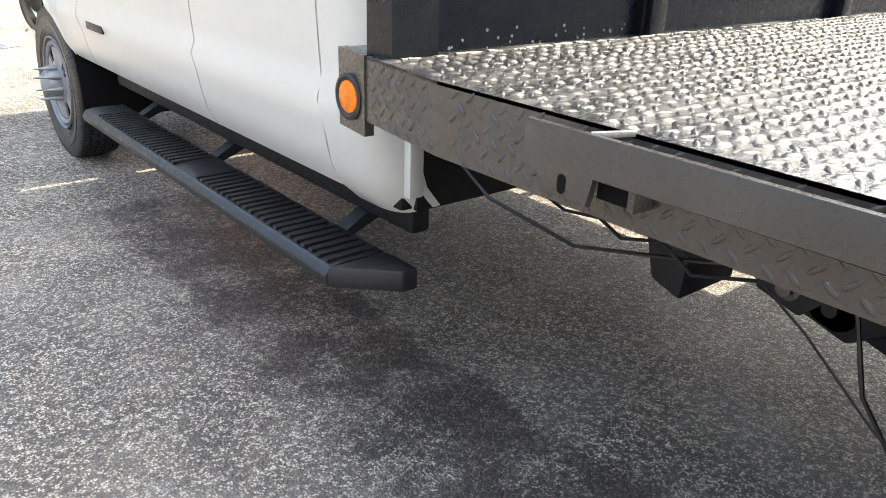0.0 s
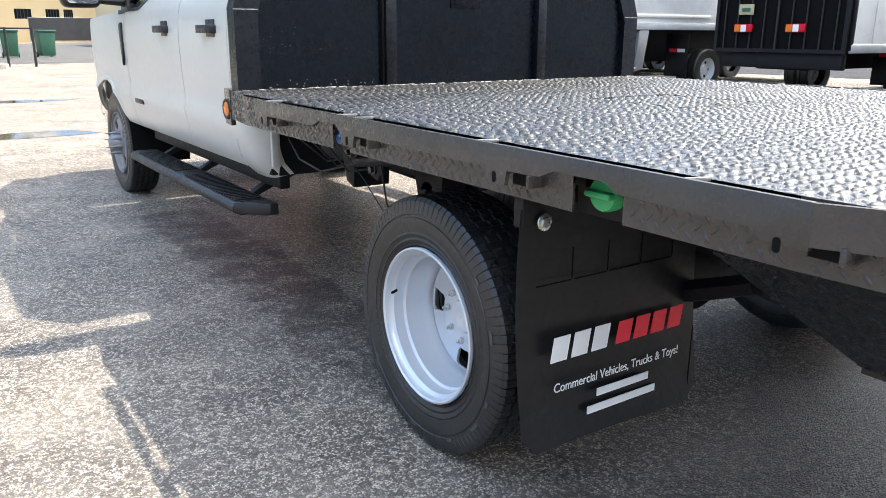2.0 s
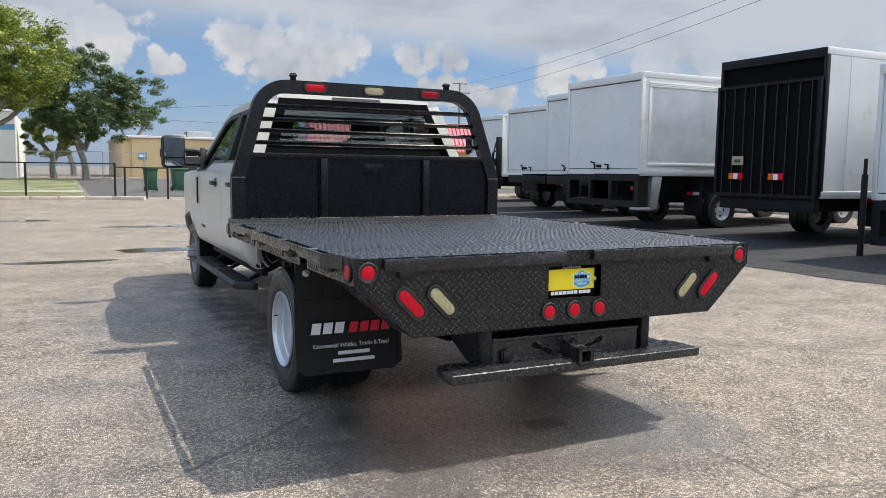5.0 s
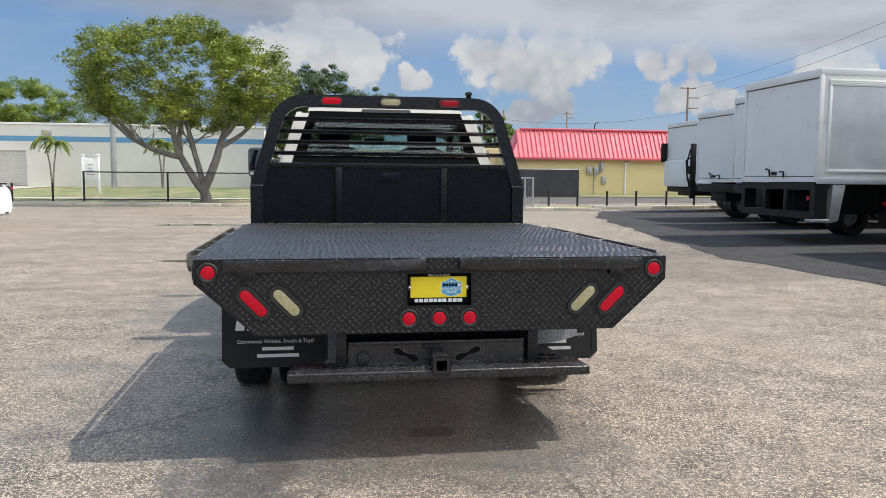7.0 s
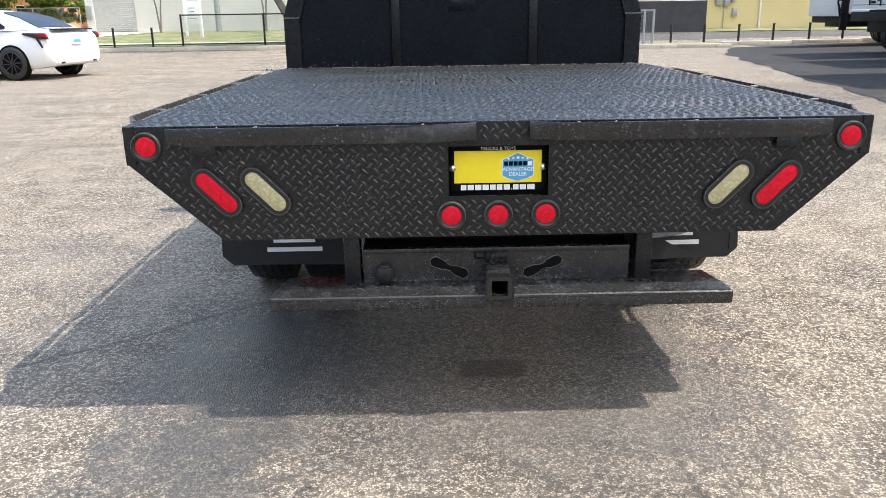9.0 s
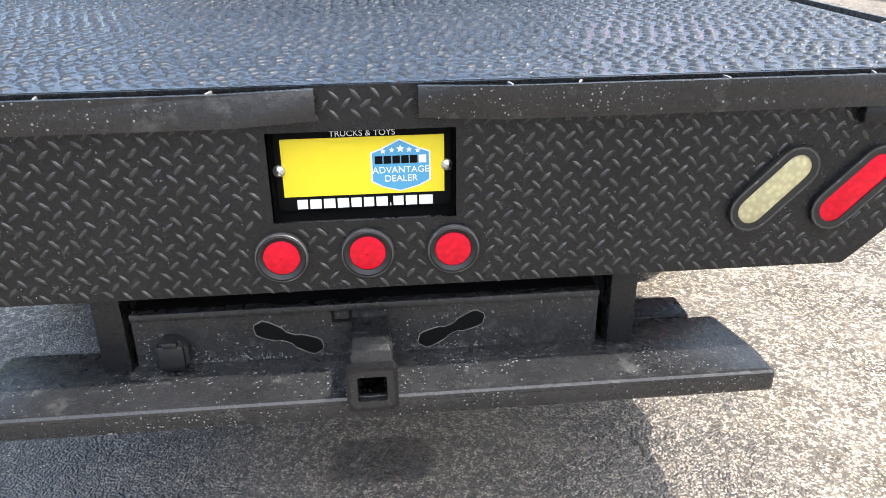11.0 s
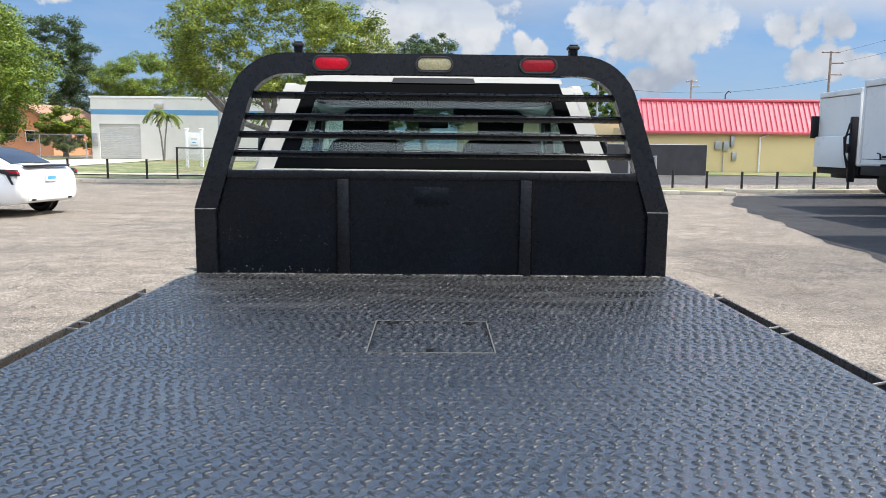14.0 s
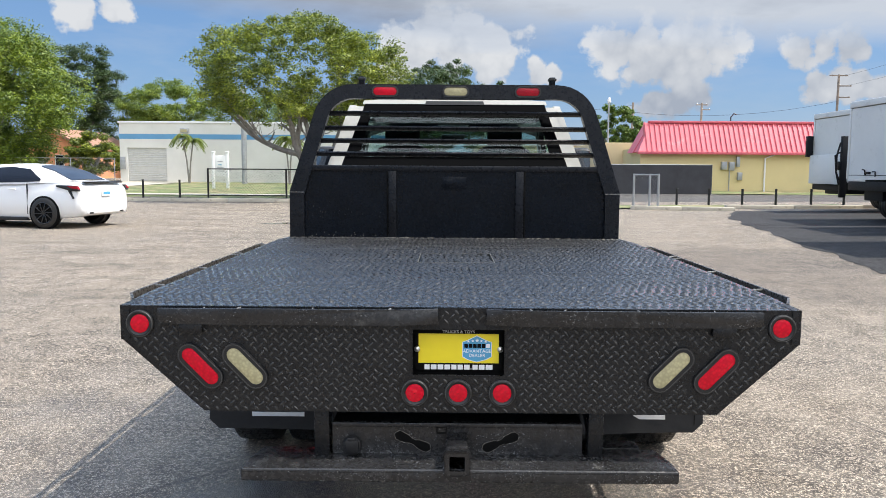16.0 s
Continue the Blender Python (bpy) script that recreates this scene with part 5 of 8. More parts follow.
def rim_mesh(face, depth, R=0.224, holes=4, outward=1):
    """Barrel, stepped well and disc of a pressed steel wheel; the disc has hand holes. x runs outward."""
    b = bmesh.new()
    back = face - depth
    prof = [(face - 0.004, R + 0.004), (face + 0.004, R + 0.003), (face + 0.006, R - 0.002), (face + 0.002, R - 0.007), (face - 0.010, R - 0.009), (face - 0.016, R - 0.012), (face - 0.022, R - 0.020), (face - depth * 0.30, R - 0.022),
            (face - depth * 0.36, R - 0.024), (face - depth * 0.40, R - 0.031), (face - depth * 0.72, R - 0.033), (face - depth * 0.76, R - 0.036), (face - depth * 0.79, R - 0.036), (face - depth * 0.84, R - 0.041), (back - 0.010, R - 0.043)]
    lathe(prof, 72, bm=b)
    per = 24
    seg = per * holes
    radii = [R - 0.0428, R - 0.049, R - 0.052] + [0.1745 - 0.0105 * k for k in range(7)] + [0.105, 0.10, 0.06]
    lift = [-0.010, -0.012, -0.004] + [0.0] * 7 + [0.004 * outward, 0.006 * outward, 0.006 * outward]
    rings = [[b.verts.new((back + x, r * math.cos(2 * math.pi * k / seg), r * math.sin(2 * math.pi * k / seg))) for k in range(seg)] for r, x in zip(radii, lift)]
    for j in range(len(radii) - 1):
        for k in range(seg):
            q = [rings[j][k], rings[j + 1][k], rings[j + 1][(k + 1) % seg], rings[j][(k + 1) % seg]]
            u, v = k % per, j - 3
            if 0 <= v < 6 and u < 7:
                corner = {(0, 0): (0, 1, 3), (0, 5): (1, 2, 0), (6, 0): (3, 0, 2), (6, 5): (2, 3, 1)}.get((u, v))
                if corner:
                    b.faces.new([q[i] for i in corner])
                continue
            b.faces.new(q)
    rim_edges = [e for e in b.edges if len(e.link_faces) == 1 and all(0.11 < math.hypot(v.co.y, v.co.z) < 0.1755 and v.co.x < back + 0.01 for v in e.verts)]
    made = bmesh.ops.extrude_edge_only(b, edges=rim_edges)["geom"]
    for v in made:
        if isinstance(v, bmesh.types.BMVert):
            v.co.x -= 0.009
    return b


def wheel(name, x, y, s, face, depth, spikes, label, lift=0.372, outward=1, turn=20):
    at = pose(x, y, lift) @ pose(0, 0, 0, 0, 0, 0 if s > 0 else 180) @ pose(0, 0, 0, turn, 0, 0)
    walls, ribs = tyre_mesh()
    w = part(name, walls, M_RUBBER, truck, label, at=at, smooth=22)
    part("tread", ribs, M_TREAD, w, "wet black ribbed tread", smooth=22)
    r = part("rim", rim_mesh(face, depth, outward=outward), M_RIM_SHADED if spikes else M_RIM, w, "silver steel rim with hand holes")
    hub_x = face - depth + 0.006 * outward
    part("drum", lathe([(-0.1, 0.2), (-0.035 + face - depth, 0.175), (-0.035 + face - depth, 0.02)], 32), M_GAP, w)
    if not spikes:
        part("hub", lathe([(hub_x - 0.002, 0.062), (hub_x + 0.004, 0.058), (hub_x + 0.005, 0.05), (hub_x + 0.012, 0.047), (hub_x + 0.014, 0.03), (hub_x + 0.01, 0.02), (hub_x + 0.01, 0.001)], 24), M_RIM, w)
    else:
        part("hub", lathe([(hub_x - 0.002, 0.075), (hub_x + 0.04, 0.072), (hub_x + 0.06, 0.06), (hub_x + 0.075, 0.04), (hub_x + 0.08, 0.001)], 24), M_RIM_SHADED, w, "steel hub cover with shade in its colour")
    for k in range(8):
        a = 2 * math.pi * k / 8 + 0.2
        c = (0.078 * math.cos(a), 0.078 * math.sin(a))
        if spikes:
            nut = lathe([(hub_x - 0.008, 0.015), (hub_x + 0.03, 0.014), (hub_x + 0.045, 0.009), (hub_x + 0.095, 0.002)], 10)
        else:
            nut = lathe([(hub_x - 0.012, 0.014), (hub_x - 0.006, 0.014), (hub_x - 0.004, 0.0105), (hub_x + 0.012, 0.0105), (hub_x + 0.014, 0.006), (hub_x + 0.022, 0.006), (hub_x + 0.022, 0.001)], 6)
        part("lug_nut", nut, M_RIM_SHADED if spikes else M_ZINC, w, at=pose(0, *c))
    for k in range(0 if spikes else 14):
        a = 2 * math.pi * k / 14 + (0.5 if k % 3 else 0.36)
        r0, da = 0.322, 0.055 if k % 2 else 0.03
        pts = [(r * math.cos(a + t_ * da), r * math.sin(a + t_ * da)) for r, t_ in ((r0, -1), (r0 + 0.001, 0), (r0, 1), (r0 + 0.010, 1), (r0 + 0.011, 0), (r0 + 0.010, -1))]
        if k < 9:
            part("raised_mark", prism(pts, "x", 0.106, 0.1096), M_MARK, w)
    part("valve", tube([(face - 0.02, 0.19, 0), (face + 0.002, 0.182, 0)], 0.004), M_GAP, w)
    return w


for s in (-1, 1):
    wheel("rear_wheel", s * 1.010, 1.42, s, 0.100, 0.147, False, "outer twin rear wheel with a silver steel rim", turn=TURN)
    wheel("rear_wheel", s * 0.737, 1.42, s, 0.06, 0.02, False, "inner twin rear wheel")
    wheel("front_wheel", s * 0.845, 5.88, s, 0.1, 0.01, True, "front wheel with spiked chrome lug nuts")

# -- mud flaps
for s in (-1, 1):
    b = bmesh.new()
    nx, nz = 12, 14
    grid = {}
    for i in range(nx + 1):
        for j in range(nz + 1):
            u, v = i / nx, j / nz
            xw = -1.16 + 0.62 * u
            if v < 0.08:
                k = 1 - v / 0.08
                xw = max(-1.16 + 0.05 * (1 - math.sqrt(max(0, 1 - k * k))), min(-0.54 - 0.05 * (1 - math.sqrt(max(0, 1 - k * k))), xw))
            z = 0.205 + 0.60 * v
            sway = 0.014 * math.sin(v * 3.0) - 0.03 * (1 - v) ** 2 * (1 + (1.2 if s > 0 else 0) * u) + 0.008 * math.sin(u * 5 + v * 2)
            grid[i, j] = b.verts.new((s * -xw if s > 0 else xw, 0.945 + sway, z))
    for i in range(nx):
        for j in range(nz):
            b.faces.new((grid[i, j], grid[i + 1, j], grid[i + 1, j + 1], grid[i, j + 1]))
    bmesh.ops.solidify(b, geom=list(b.faces), thickness=0.008)
    flap = part("mud_flap", b, M_FLAP, truck, "black rubber mud flap with white and red print")
    fy = 0.924
    cx = s * 0.845
    # brand blocks: plain slanted bars
    for k in range(3):
        x = cx - 0.235 + 0.067 * k
        part("logo_bar", prism([(x, 0.43), (x + 0.052, 0.43), (x + 0.062, 0.492), (x + 0.010, 0.492)], "y", fy - 0.001, fy + 0.001), M_INKW, flap, "white logo bar")
    for k in range(4):
        x = cx - 0.018 + 0.064 * k
        part("logo_bar", prism([(x, 0.43), (x + 0.05, 0.43), (x + 0.06, 0.488), (x + 0.010, 0.488)], "y", fy - 0.001, fy + 0.001), M_INKR, flap, "red logo bar")
    writing("Commercial Vehicles, Trucks & Toys!", 0.034, pose(cx, 0.920, 0.352, 90), M_INKW, flap, squeeze=0.86)
    for z, w in ((0.309, 0.185), (0.267, 0.245)):
        part("print_bar", box(cx + 0.012 - w / 2, 0.915, z, cx + 0.012 + w / 2, 0.918, z + 0.02), M_INKW, flap, "white bar of print")
    # moulded grooves and bolts
    for k in range(4):
        x0 = cx - 0.27 + 0.118 * k
        part("groove", box(x0, 0.9425, 0.619, x0 + 0.108, 0.9445, 0.622), M_GAP, flap)
        part("groove", box(x0 + 0.108, 0.9415, 0.623, x0 + 0.110, 0.944, 0.70), M_GAP, flap)
    part("groove", box(cx + 0.27, 0.9145, 0.24, cx + 0.2725, 0.917, 0.42), M_GAP, flap)
    for dx in (-0.255, 0.0, 0.255):
        part("bolt", lathe([(0, 0.021), (0.003, 0.02), (0.004, 0.012), (0.011, 0.011), (0.011, 0.001)], 16), M_ZINC, flap, "zinc bolt with washer", at=pose(cx + dx, 0.942, 0.772, 0, 0, -90))
    part("hanger", box(min(cx - 0.31, cx + 0.31), 0.952, 0.76, max(cx - 0.31, cx + 0.31), 0.985, 0.83, 0.004), M_UNDER, flap)

# added bent grey sheet and hanger: sky glare on the passenger side's flap, as a shape
guard = bmesh.new()
rows = []
for k in range(9):
    f = k / 8
    x = 0.60 + 0.40 * f
    rows.append([guard.verts.new((x, 0.86 - 0.05 * math.sin(math.pi * f) + 0.02 * v, 0.345 + 0.115 * v + 0.02 * f * f - (0.03 * (1 - v) * (1 - f)))) for v in (0, 0.33, 0.66, 1)])
for p, q in zip(rows, rows[1:]):
    for k in range(3):
        guard.faces.new((p[k], q[k], q[k + 1], p[k + 1]))
bmesh.ops.solidify(guard, geom=list(guard.faces), thickness=0.003)
part("flap_glare_sheet", guard, M_GLARE, truck, "added bent grey sheet standing in for glare on the mud flap")
part("glare_sheet_hanger", box(0.78, 0.87, 0.44, 0.81, 0.88, 0.62, 0.002), M_UNDER, truck)

# -- chassis
for s in (-1, 1):
    part("frame_rail", box(s * 0.43 - 0.035, 0.12, 0.58, s * 0.43 + 0.035, 6.6, 0.78, 0.008), M_UNDER, truck)
    part("bed_beam", box(s * 0.43 - 0.04, 0.05, 0.785, s * 0.43 + 0.04, FRONT_Y - 0.02, 0.875, 0.006), M_UNDER, truck)
    part("leaf_spring", tube([(s * 0.56, 0.75, 0.58), (s * 0.56, 1.1, 0.45), (s * 0.56, 1.42, 0.42), (s * 0.56, 1.8, 0.46), (s * 0.56, 2.15, 0.56)], [0.03, 0.035, 0.05, 0.035, 0.03], 6), M_UNDER, truck)
    part("spring_hanger", prism([(2.03, 0.78), (2.28, 0.78), (2.22, 0.55), (2.12, 0.52), (2.06, 0.56)], "x", min(s * 0.5, s * 0.62), max(s * 0.5, s * 0.62), 0.008), M_UNDER, truck)
    part("shock", tube([(s * 0.62, 1.75, 0.78), (s * 0.6, 1.55, 0.36)], 0.03), M_UNDER, truck)
    part("fender_bracket", prism([(2.28, 0.84), (2.42, 0.84), (2.36, 0.62), (2.30, 0.60)], "x", min(s * 0.7, s * 0.86), max(s * 0.7, s * 0.86), 0.006), M_UNDER, truck)
for y in (0.1, 0.45, 0.8, 1.15, 1.5, 1.85, 2.2, 2.55, 2.82):
    part("cross_beam", box(-1.12, y, 0.875, 1.12, y + 0.05, DECK - 0.007, 0.004), M_UNDER, truck)
axle = part("rear_axle", tube([(-0.9, 1.42, 0.372), (0.9, 1.42, 0.372)], 0.06, 16), M_UNDER, truck)
part("differential", lathe([(-0.16, 0.03), (-0.1, 0.13), (0, 0.17), (0.1, 0.13), (0.16, 0.03)], 20), M_UNDER, axle, at=pose(0, 1.42, 0.372))
part("drive_shaft", tube([(0, 1.55, 0.4), (0, 4.3, 0.5)], 0.05, 12), M_UNDER, truck)
part("fuel_tank", box(-0.36, 0.15, 0.5, 0.36, 0.95, 0.74, 0.04), M_UNDER, truck)
part("front_axle", tube([(-0.75, 5.88, 0.372), (0.75, 5.88, 0.372)], 0.05, 12), M_UNDER, truck)
part("exhaust", tube([(0.55, 4.6, 0.45), (0.6, 3.2, 0.48), (0.66, 2.3, 0.5), (0.78, 1.95, 0.52)], 0.055, 12), M_UNDER, truck)
part("reservoir", box(-0.80, 2.46, 0.66, -0.58, 2.74, 0.82, 0.04), M_UNDER, truck, "black plastic fluid tank under the bed")
rng = random.Random(3)
for k in range(3):
    y0 = 1.9 + 0.17 * k
    part("cable", tube([(-0.95, y0 + 0.5, 0.80), (-0.9 + 0.04 * k, y0 + 0.36, 0.68 - 0.03 * rng.random()), (-0.86, y0 + 0.15, 0.70 + 0.04 * rng.random()), (-0.7, y0, 0.80)], 0.0035, 6), M_TRIM, truck)
for y, z in ((2.12, 0.70), (2.3, 0.74)):
    part("mount_plate", prism([(y - 0.07, 0.80), (y + 0.08, 0.80), (y + 0.05, z - 0.02), (y - 0.02, z - 0.04), (y - 0.06, z + 0.0)], "x", -0.87, -0.855, 0.003), M_UNDER, truck)
    part("mount_bolt", lathe([(0, 0.02), (0.006, 0.02), (0.008, 0.012), (0.02, 0.011), (0.021, 0.001)], 12), M_RAIL, truck, at=pose(-0.87, y, z, 0, 0, 180))
part("air_line", tube([(-0.84, 2.95, 0.72), (-0.88, 2.75, 0.655), (-0.9, 2.5, 0.64), (-0.9, 2.25, 0.70), (-0.9, 2.1, 0.745)], 0.004, 6), M_TRIM, truck)
part("air_line", tube([(-0.98, 2.2, 0.80), (-0.95, 2.05, 0.68), (-0.93, 1.95, 0.58), (-0.9, 1.86, 0.5)], 0.002, 6), M_TRIM, truck)
part("brake_hose", tube([(-0.9, 2.02, 0.74), (-0.9, 1.98, 0.6), (-0.86, 1.9, 0.46)], 0.0035, 6), M_TRIM, truck)
part("spring_eye", lathe([(-0.05, 0.045), (0.05, 0.045), (0.05, 0.015), (0.07, 0.014), (0.07, 0.001)], 20), M_UNDER, truck, at=pose(-0.57, 2.15, 0.58, 0, 0, 180))
# added blocker: keeps sun streaks from falling through the gap between deck and cab
part("light_block_strip", box(-0.92, FRONT_Y - 0.02, 0.84, 0.92, FRONT_Y + 0.115, 0.945, 0.004), M_UNDER, truck)
part("hose", tube([(-1.02, 0.74, 0.86), (-0.9, 0.78, 0.8), (-0.6, 0.75, 0.72)], 0.025, 8), M_TRIM, truck)
part("hose", tube([(-1.02, 1.77, 0.86), (-0.93, 1.85, 0.78), (-0.85, 2.3, 0.7)], 0.02, 8), M_TRIM, truck)

# -- headache rack: two bent posts with a top bar, steel sheet below and four louvre bars
RACK_Y = 2.73


def rack_outline(inset):
    """Half outline from the deck to the middle of the top bar, as (x, z)."""
    pts = [(1.137 - inset, DECK), (1.137 - inset, 1.268 - inset * 0.25)]
    cx, cz, r = 0.70, 1.72 , 0.285
    r -= inset
    for k in range(9):
        a = radians(14 + 76 * k / 8)
        pts.append((cx + (r + 0.0) * math.cos(a), cz + r * math.sin(a)))
    pts.append((0.0, cz + r))
    return pts


def rack_side(s):
    outer, inner = rack_outline(0.0), rack_outline(0.098)
    b = bmesh.new()
    lo, hi = RACK_Y, RACK_Y + 0.075
    n = len(outer)

    def lean(z):
        return 0.075 * max(0.0, z - 1.27)

    rows = [[b.verts.new((s * x, y + lean(z), z)) for x, z in o] for o, y in ((outer, lo), (outer, hi), (inner, hi), (inner, lo))]
    for i in range(4):
        p, q = rows[i], rows[(i + 1) % 4]
        for j in range(n - 1):
            b.faces.new((p[j], p[j + 1], q[j + 1], q[j]))
    return b


def lean_y(z):
    return RACK_Y + 0.075 * max(0.0, z - 1.27)


rack = part("headache_rack", join(rack_side(-1), rack_side(1)), M_RACK, truck, "black steel cab guard rack with louvre bars", smooth=25)


def rack_inner(z):
    """Half width inside the posts at height z."""
    pts = rack_outline(0.098)
    for (xa, za), (xb, zb) in zip(pts, pts[1:]):
        if za <= z <= zb:
            return xa + (xb - xa) * (z - za) / (zb - za)
    return 0.5


part("sheet", box(-1.05, RACK_Y + 0.03, DECK, 1.05, RACK_Y + 0.036, 1.42), M_NAVY, rack, "black steel sheet, scuffed near the deck")
w = rack_inner(1.43) + 0.01
part("cross_bar", box(-w, lean_y(1.43) + 0.005, 1.412, w, lean_y(1.43) + 0.06, 1.45, 0.004), M_RACK, rack)
for x in (-0.428, 0.448):
    part("stiffener", box(x - 0.027, RACK_Y - 0.004, DECK, x + 0.027, RACK_Y + 0.034, 1.413, 0.004), M_RACK, rack)
    part("stiffener_lip", box(x - 0.04 if x < 0 else x + 0.028, RACK_Y + 0.01, DECK, x - 0.028 if x < 0 else x + 0.04, RACK_Y + 0.034, 1.41, 0.002), M_GAP, rack)
for z in (1.533, 1.624, 1.71, 1.812):
    w = rack_inner(z) + 0.015
    y = lean_y(z) + 0.012
    part("louvre_bar", prism([(y, z + 0.002), (y + 0.012, z + 0.012), (y + 0.052, z - 0.012), (y + 0.04, z - 0.022)], "x", -w, w, 0.002), M_RACK, rack)
for x, m, lab in ((-0.482, M_RED, "red lens"), (0.004, M_YELLOWED, "yellowed clear lens"), (0.498, M_DARKRED, "dark red lens")):
    z = 1.957
    at = pose(x, lean_y(z), z)
    lamp = part("rack_lamp", ringed(oblong(0.185, 0.078), oblong(0.16, 0.055), "y", -0.011, 0.0), M_TRIM, rack, "oblong lamp in a rubber ring", at=at)
    part("rim_scuff", ringed(oblong(0.178, 0.072), oblong(0.172, 0.066), "y", -0.0125, -0.0105), M_SCUFF, lamp)
    part("lens", prism(oblong(0.161, 0.056), "y", -0.008, 0.001, 0.002), m, lamp, lab)
for x in (-0.645, 0.668):
    nub = part("work_light_mount", box(x - 0.02, lean_y(2.0) + 0.02, 2.0, x + 0.02, lean_y(2.0) + 0.06, 2.06, 0.004), M_NAVY, rack)
    part("knob", box(x - 0.028, lean_y(2.0) + 0.012, 2.035, x + 0.028, lean_y(2.0) + 0.066, 2.052, 0.005), M_TRIM, nub)
for s in (-1, 1):
    part("weld_line", box(min(s * 1.139, s * 1.036), RACK_Y - 0.0015, 1.262, max(s * 1.139, s * 1.036), RACK_Y + 0.001, 1.266), M_BARE, rack)
ghost = part("light_plate", box(-0.09, RACK_Y + 0.022, 1.29, 0.08, RACK_Y + 0.031, 1.375, 0.003), M_NAVY, rack, "painted-over plate on the sheet")
part("plate_ridge", box(-0.075, RACK_Y + 0.018, 1.305, -0.01, RACK_Y + 0.0225, 1.36, 0.003), M_NAVY, ghost)
spk = random.Random(11)
chips = bmesh.new()
for k in range(48):
    x, z = spk.uniform(-1.03, -0.5), 1.13 + spk.gauss(0, 0.025)
    if -1.03 < x < -0.46:
        r = spk.uniform(0.0005, 0.0015)
        box(x - r, RACK_Y + 0.0285, z - r, x + r, RACK_Y + 0.0302, z + r, bm=chips)
for k in range(25):
    x, z = spk.uniform(-1.0, -0.5), DECK + abs(spk.gauss(0.0, 0.02))
    r = spk.uniform(0.001, 0.003)
    box(x - r, RACK_Y + 0.0285, z - r, x + r, RACK_Y + 0.0302, z + r, bm=chips)
tagged(part("paint_chips", chips, M_WELD, rack, "chipped paint"), kind="stuff")

# -- cab
PROFILE = [(0.50, 0.86), (0.545, 0.915), (0.58, 0.95), (0.64, 0.972), (0.72, 0.985), (0.765, 1.0), (0.785, 1.0), (0.81, 0.986), (0.95, 0.995), (1.1, 1.0), (1.22, 0.997), (1.3, 0.985), (1.36, 0.962), (1.385, 0.945)]


def half(z):
    for (za, wa), (zb, wb) in zip(PROFILE, PROFILE[1:]):
        if z <= zb:
            return wa + (wb - wa) * max(0, (z - za)) / (zb - za)
    return 0.935 - (z - 1.385) * 0.31


def belt(y):
    return 1.385 if y < 4.55 else 1.385 - 0.075 * min(1.0, (y - 4.55) / 0.25) if y < 5.16 else 1.31


def panel(y0, y1, low, top, s, cols, thick=0.02, tuck=None):
    """A body panel of the side between y0 and y1, from low(y) to top(y)."""
    b = bmesh.new()
    rows = 16
    grid = []
    for i in range(cols + 1):
        y = y0 + (y1 - y0) * i / cols
        lo, hi = low(y), top(y)
        levels = [lo + (hi - lo) * j / rows for j in range(rows + 1)]
        # pull levels onto the crease
        for zc in (0.765, 0.785):
            if lo < zc < hi:
                j = min(range(1, rows), key=lambda q: abs(levels[q] - zc))
                levels[j] = zc
        levels.sort()
        col = []
        for z in levels:
            x = half(z) - (tuck(y) if tuck else 0.0)
            col.append(b.verts.new((s * x, y, z)))
        grid.append(col)
    for p, q in zip(grid, grid[1:]):
        for j in range(rows):
            b.faces.new((p[j], q[j], q[j + 1], p[j + 1]))
    bmesh.ops.recalc_face_normals(b, faces=b.faces)
    b.faces.ensure_lookup_table()
    if b.faces[0].normal.x * s < 0:
        bmesh.ops.reverse_faces(b, faces=b.faces)
    bmesh.ops.solidify(b, geom=list(b.faces), thickness=thick)
    return b


def yz_plate(points, s, thick=0.045, out=0.0):
    """A flat piece of the greenhouse: an outline in (y, z) laid on the body's slope."""
    b = bmesh.new()
    a = [b.verts.new((s * (half(z) + out), y, z)) for y, z in points]
    c = [b.verts.new((s * (half(z) + out - thick), y, z)) for y, z in points]
    b.faces.new(a)
    b.faces.new(c[::-1])
    n = len(points)
    for i in range(n):
        b.faces.new((a[i], c[i], c[(i + 1) % n], a[(i + 1) % n]))
    return b


SILL = 0.565
ARCH_Y, ARCH_R = 5.88, 0.47
cab = part("cab_shell", box(-0.895, 3.031, 0.54, 0.895, 5.3, 0.64, 0.01), M_UNDER, truck, "dark cab floor and inner body")
part("inner_sill", box(-0.93, 3.06, 0.6, -0.90, 5.2, 1.36), M_GAP, cab)
part("inner_sill", box(0.90, 3.06, 0.6, 0.93, 5.2, 1.36), M_GAP, cab)
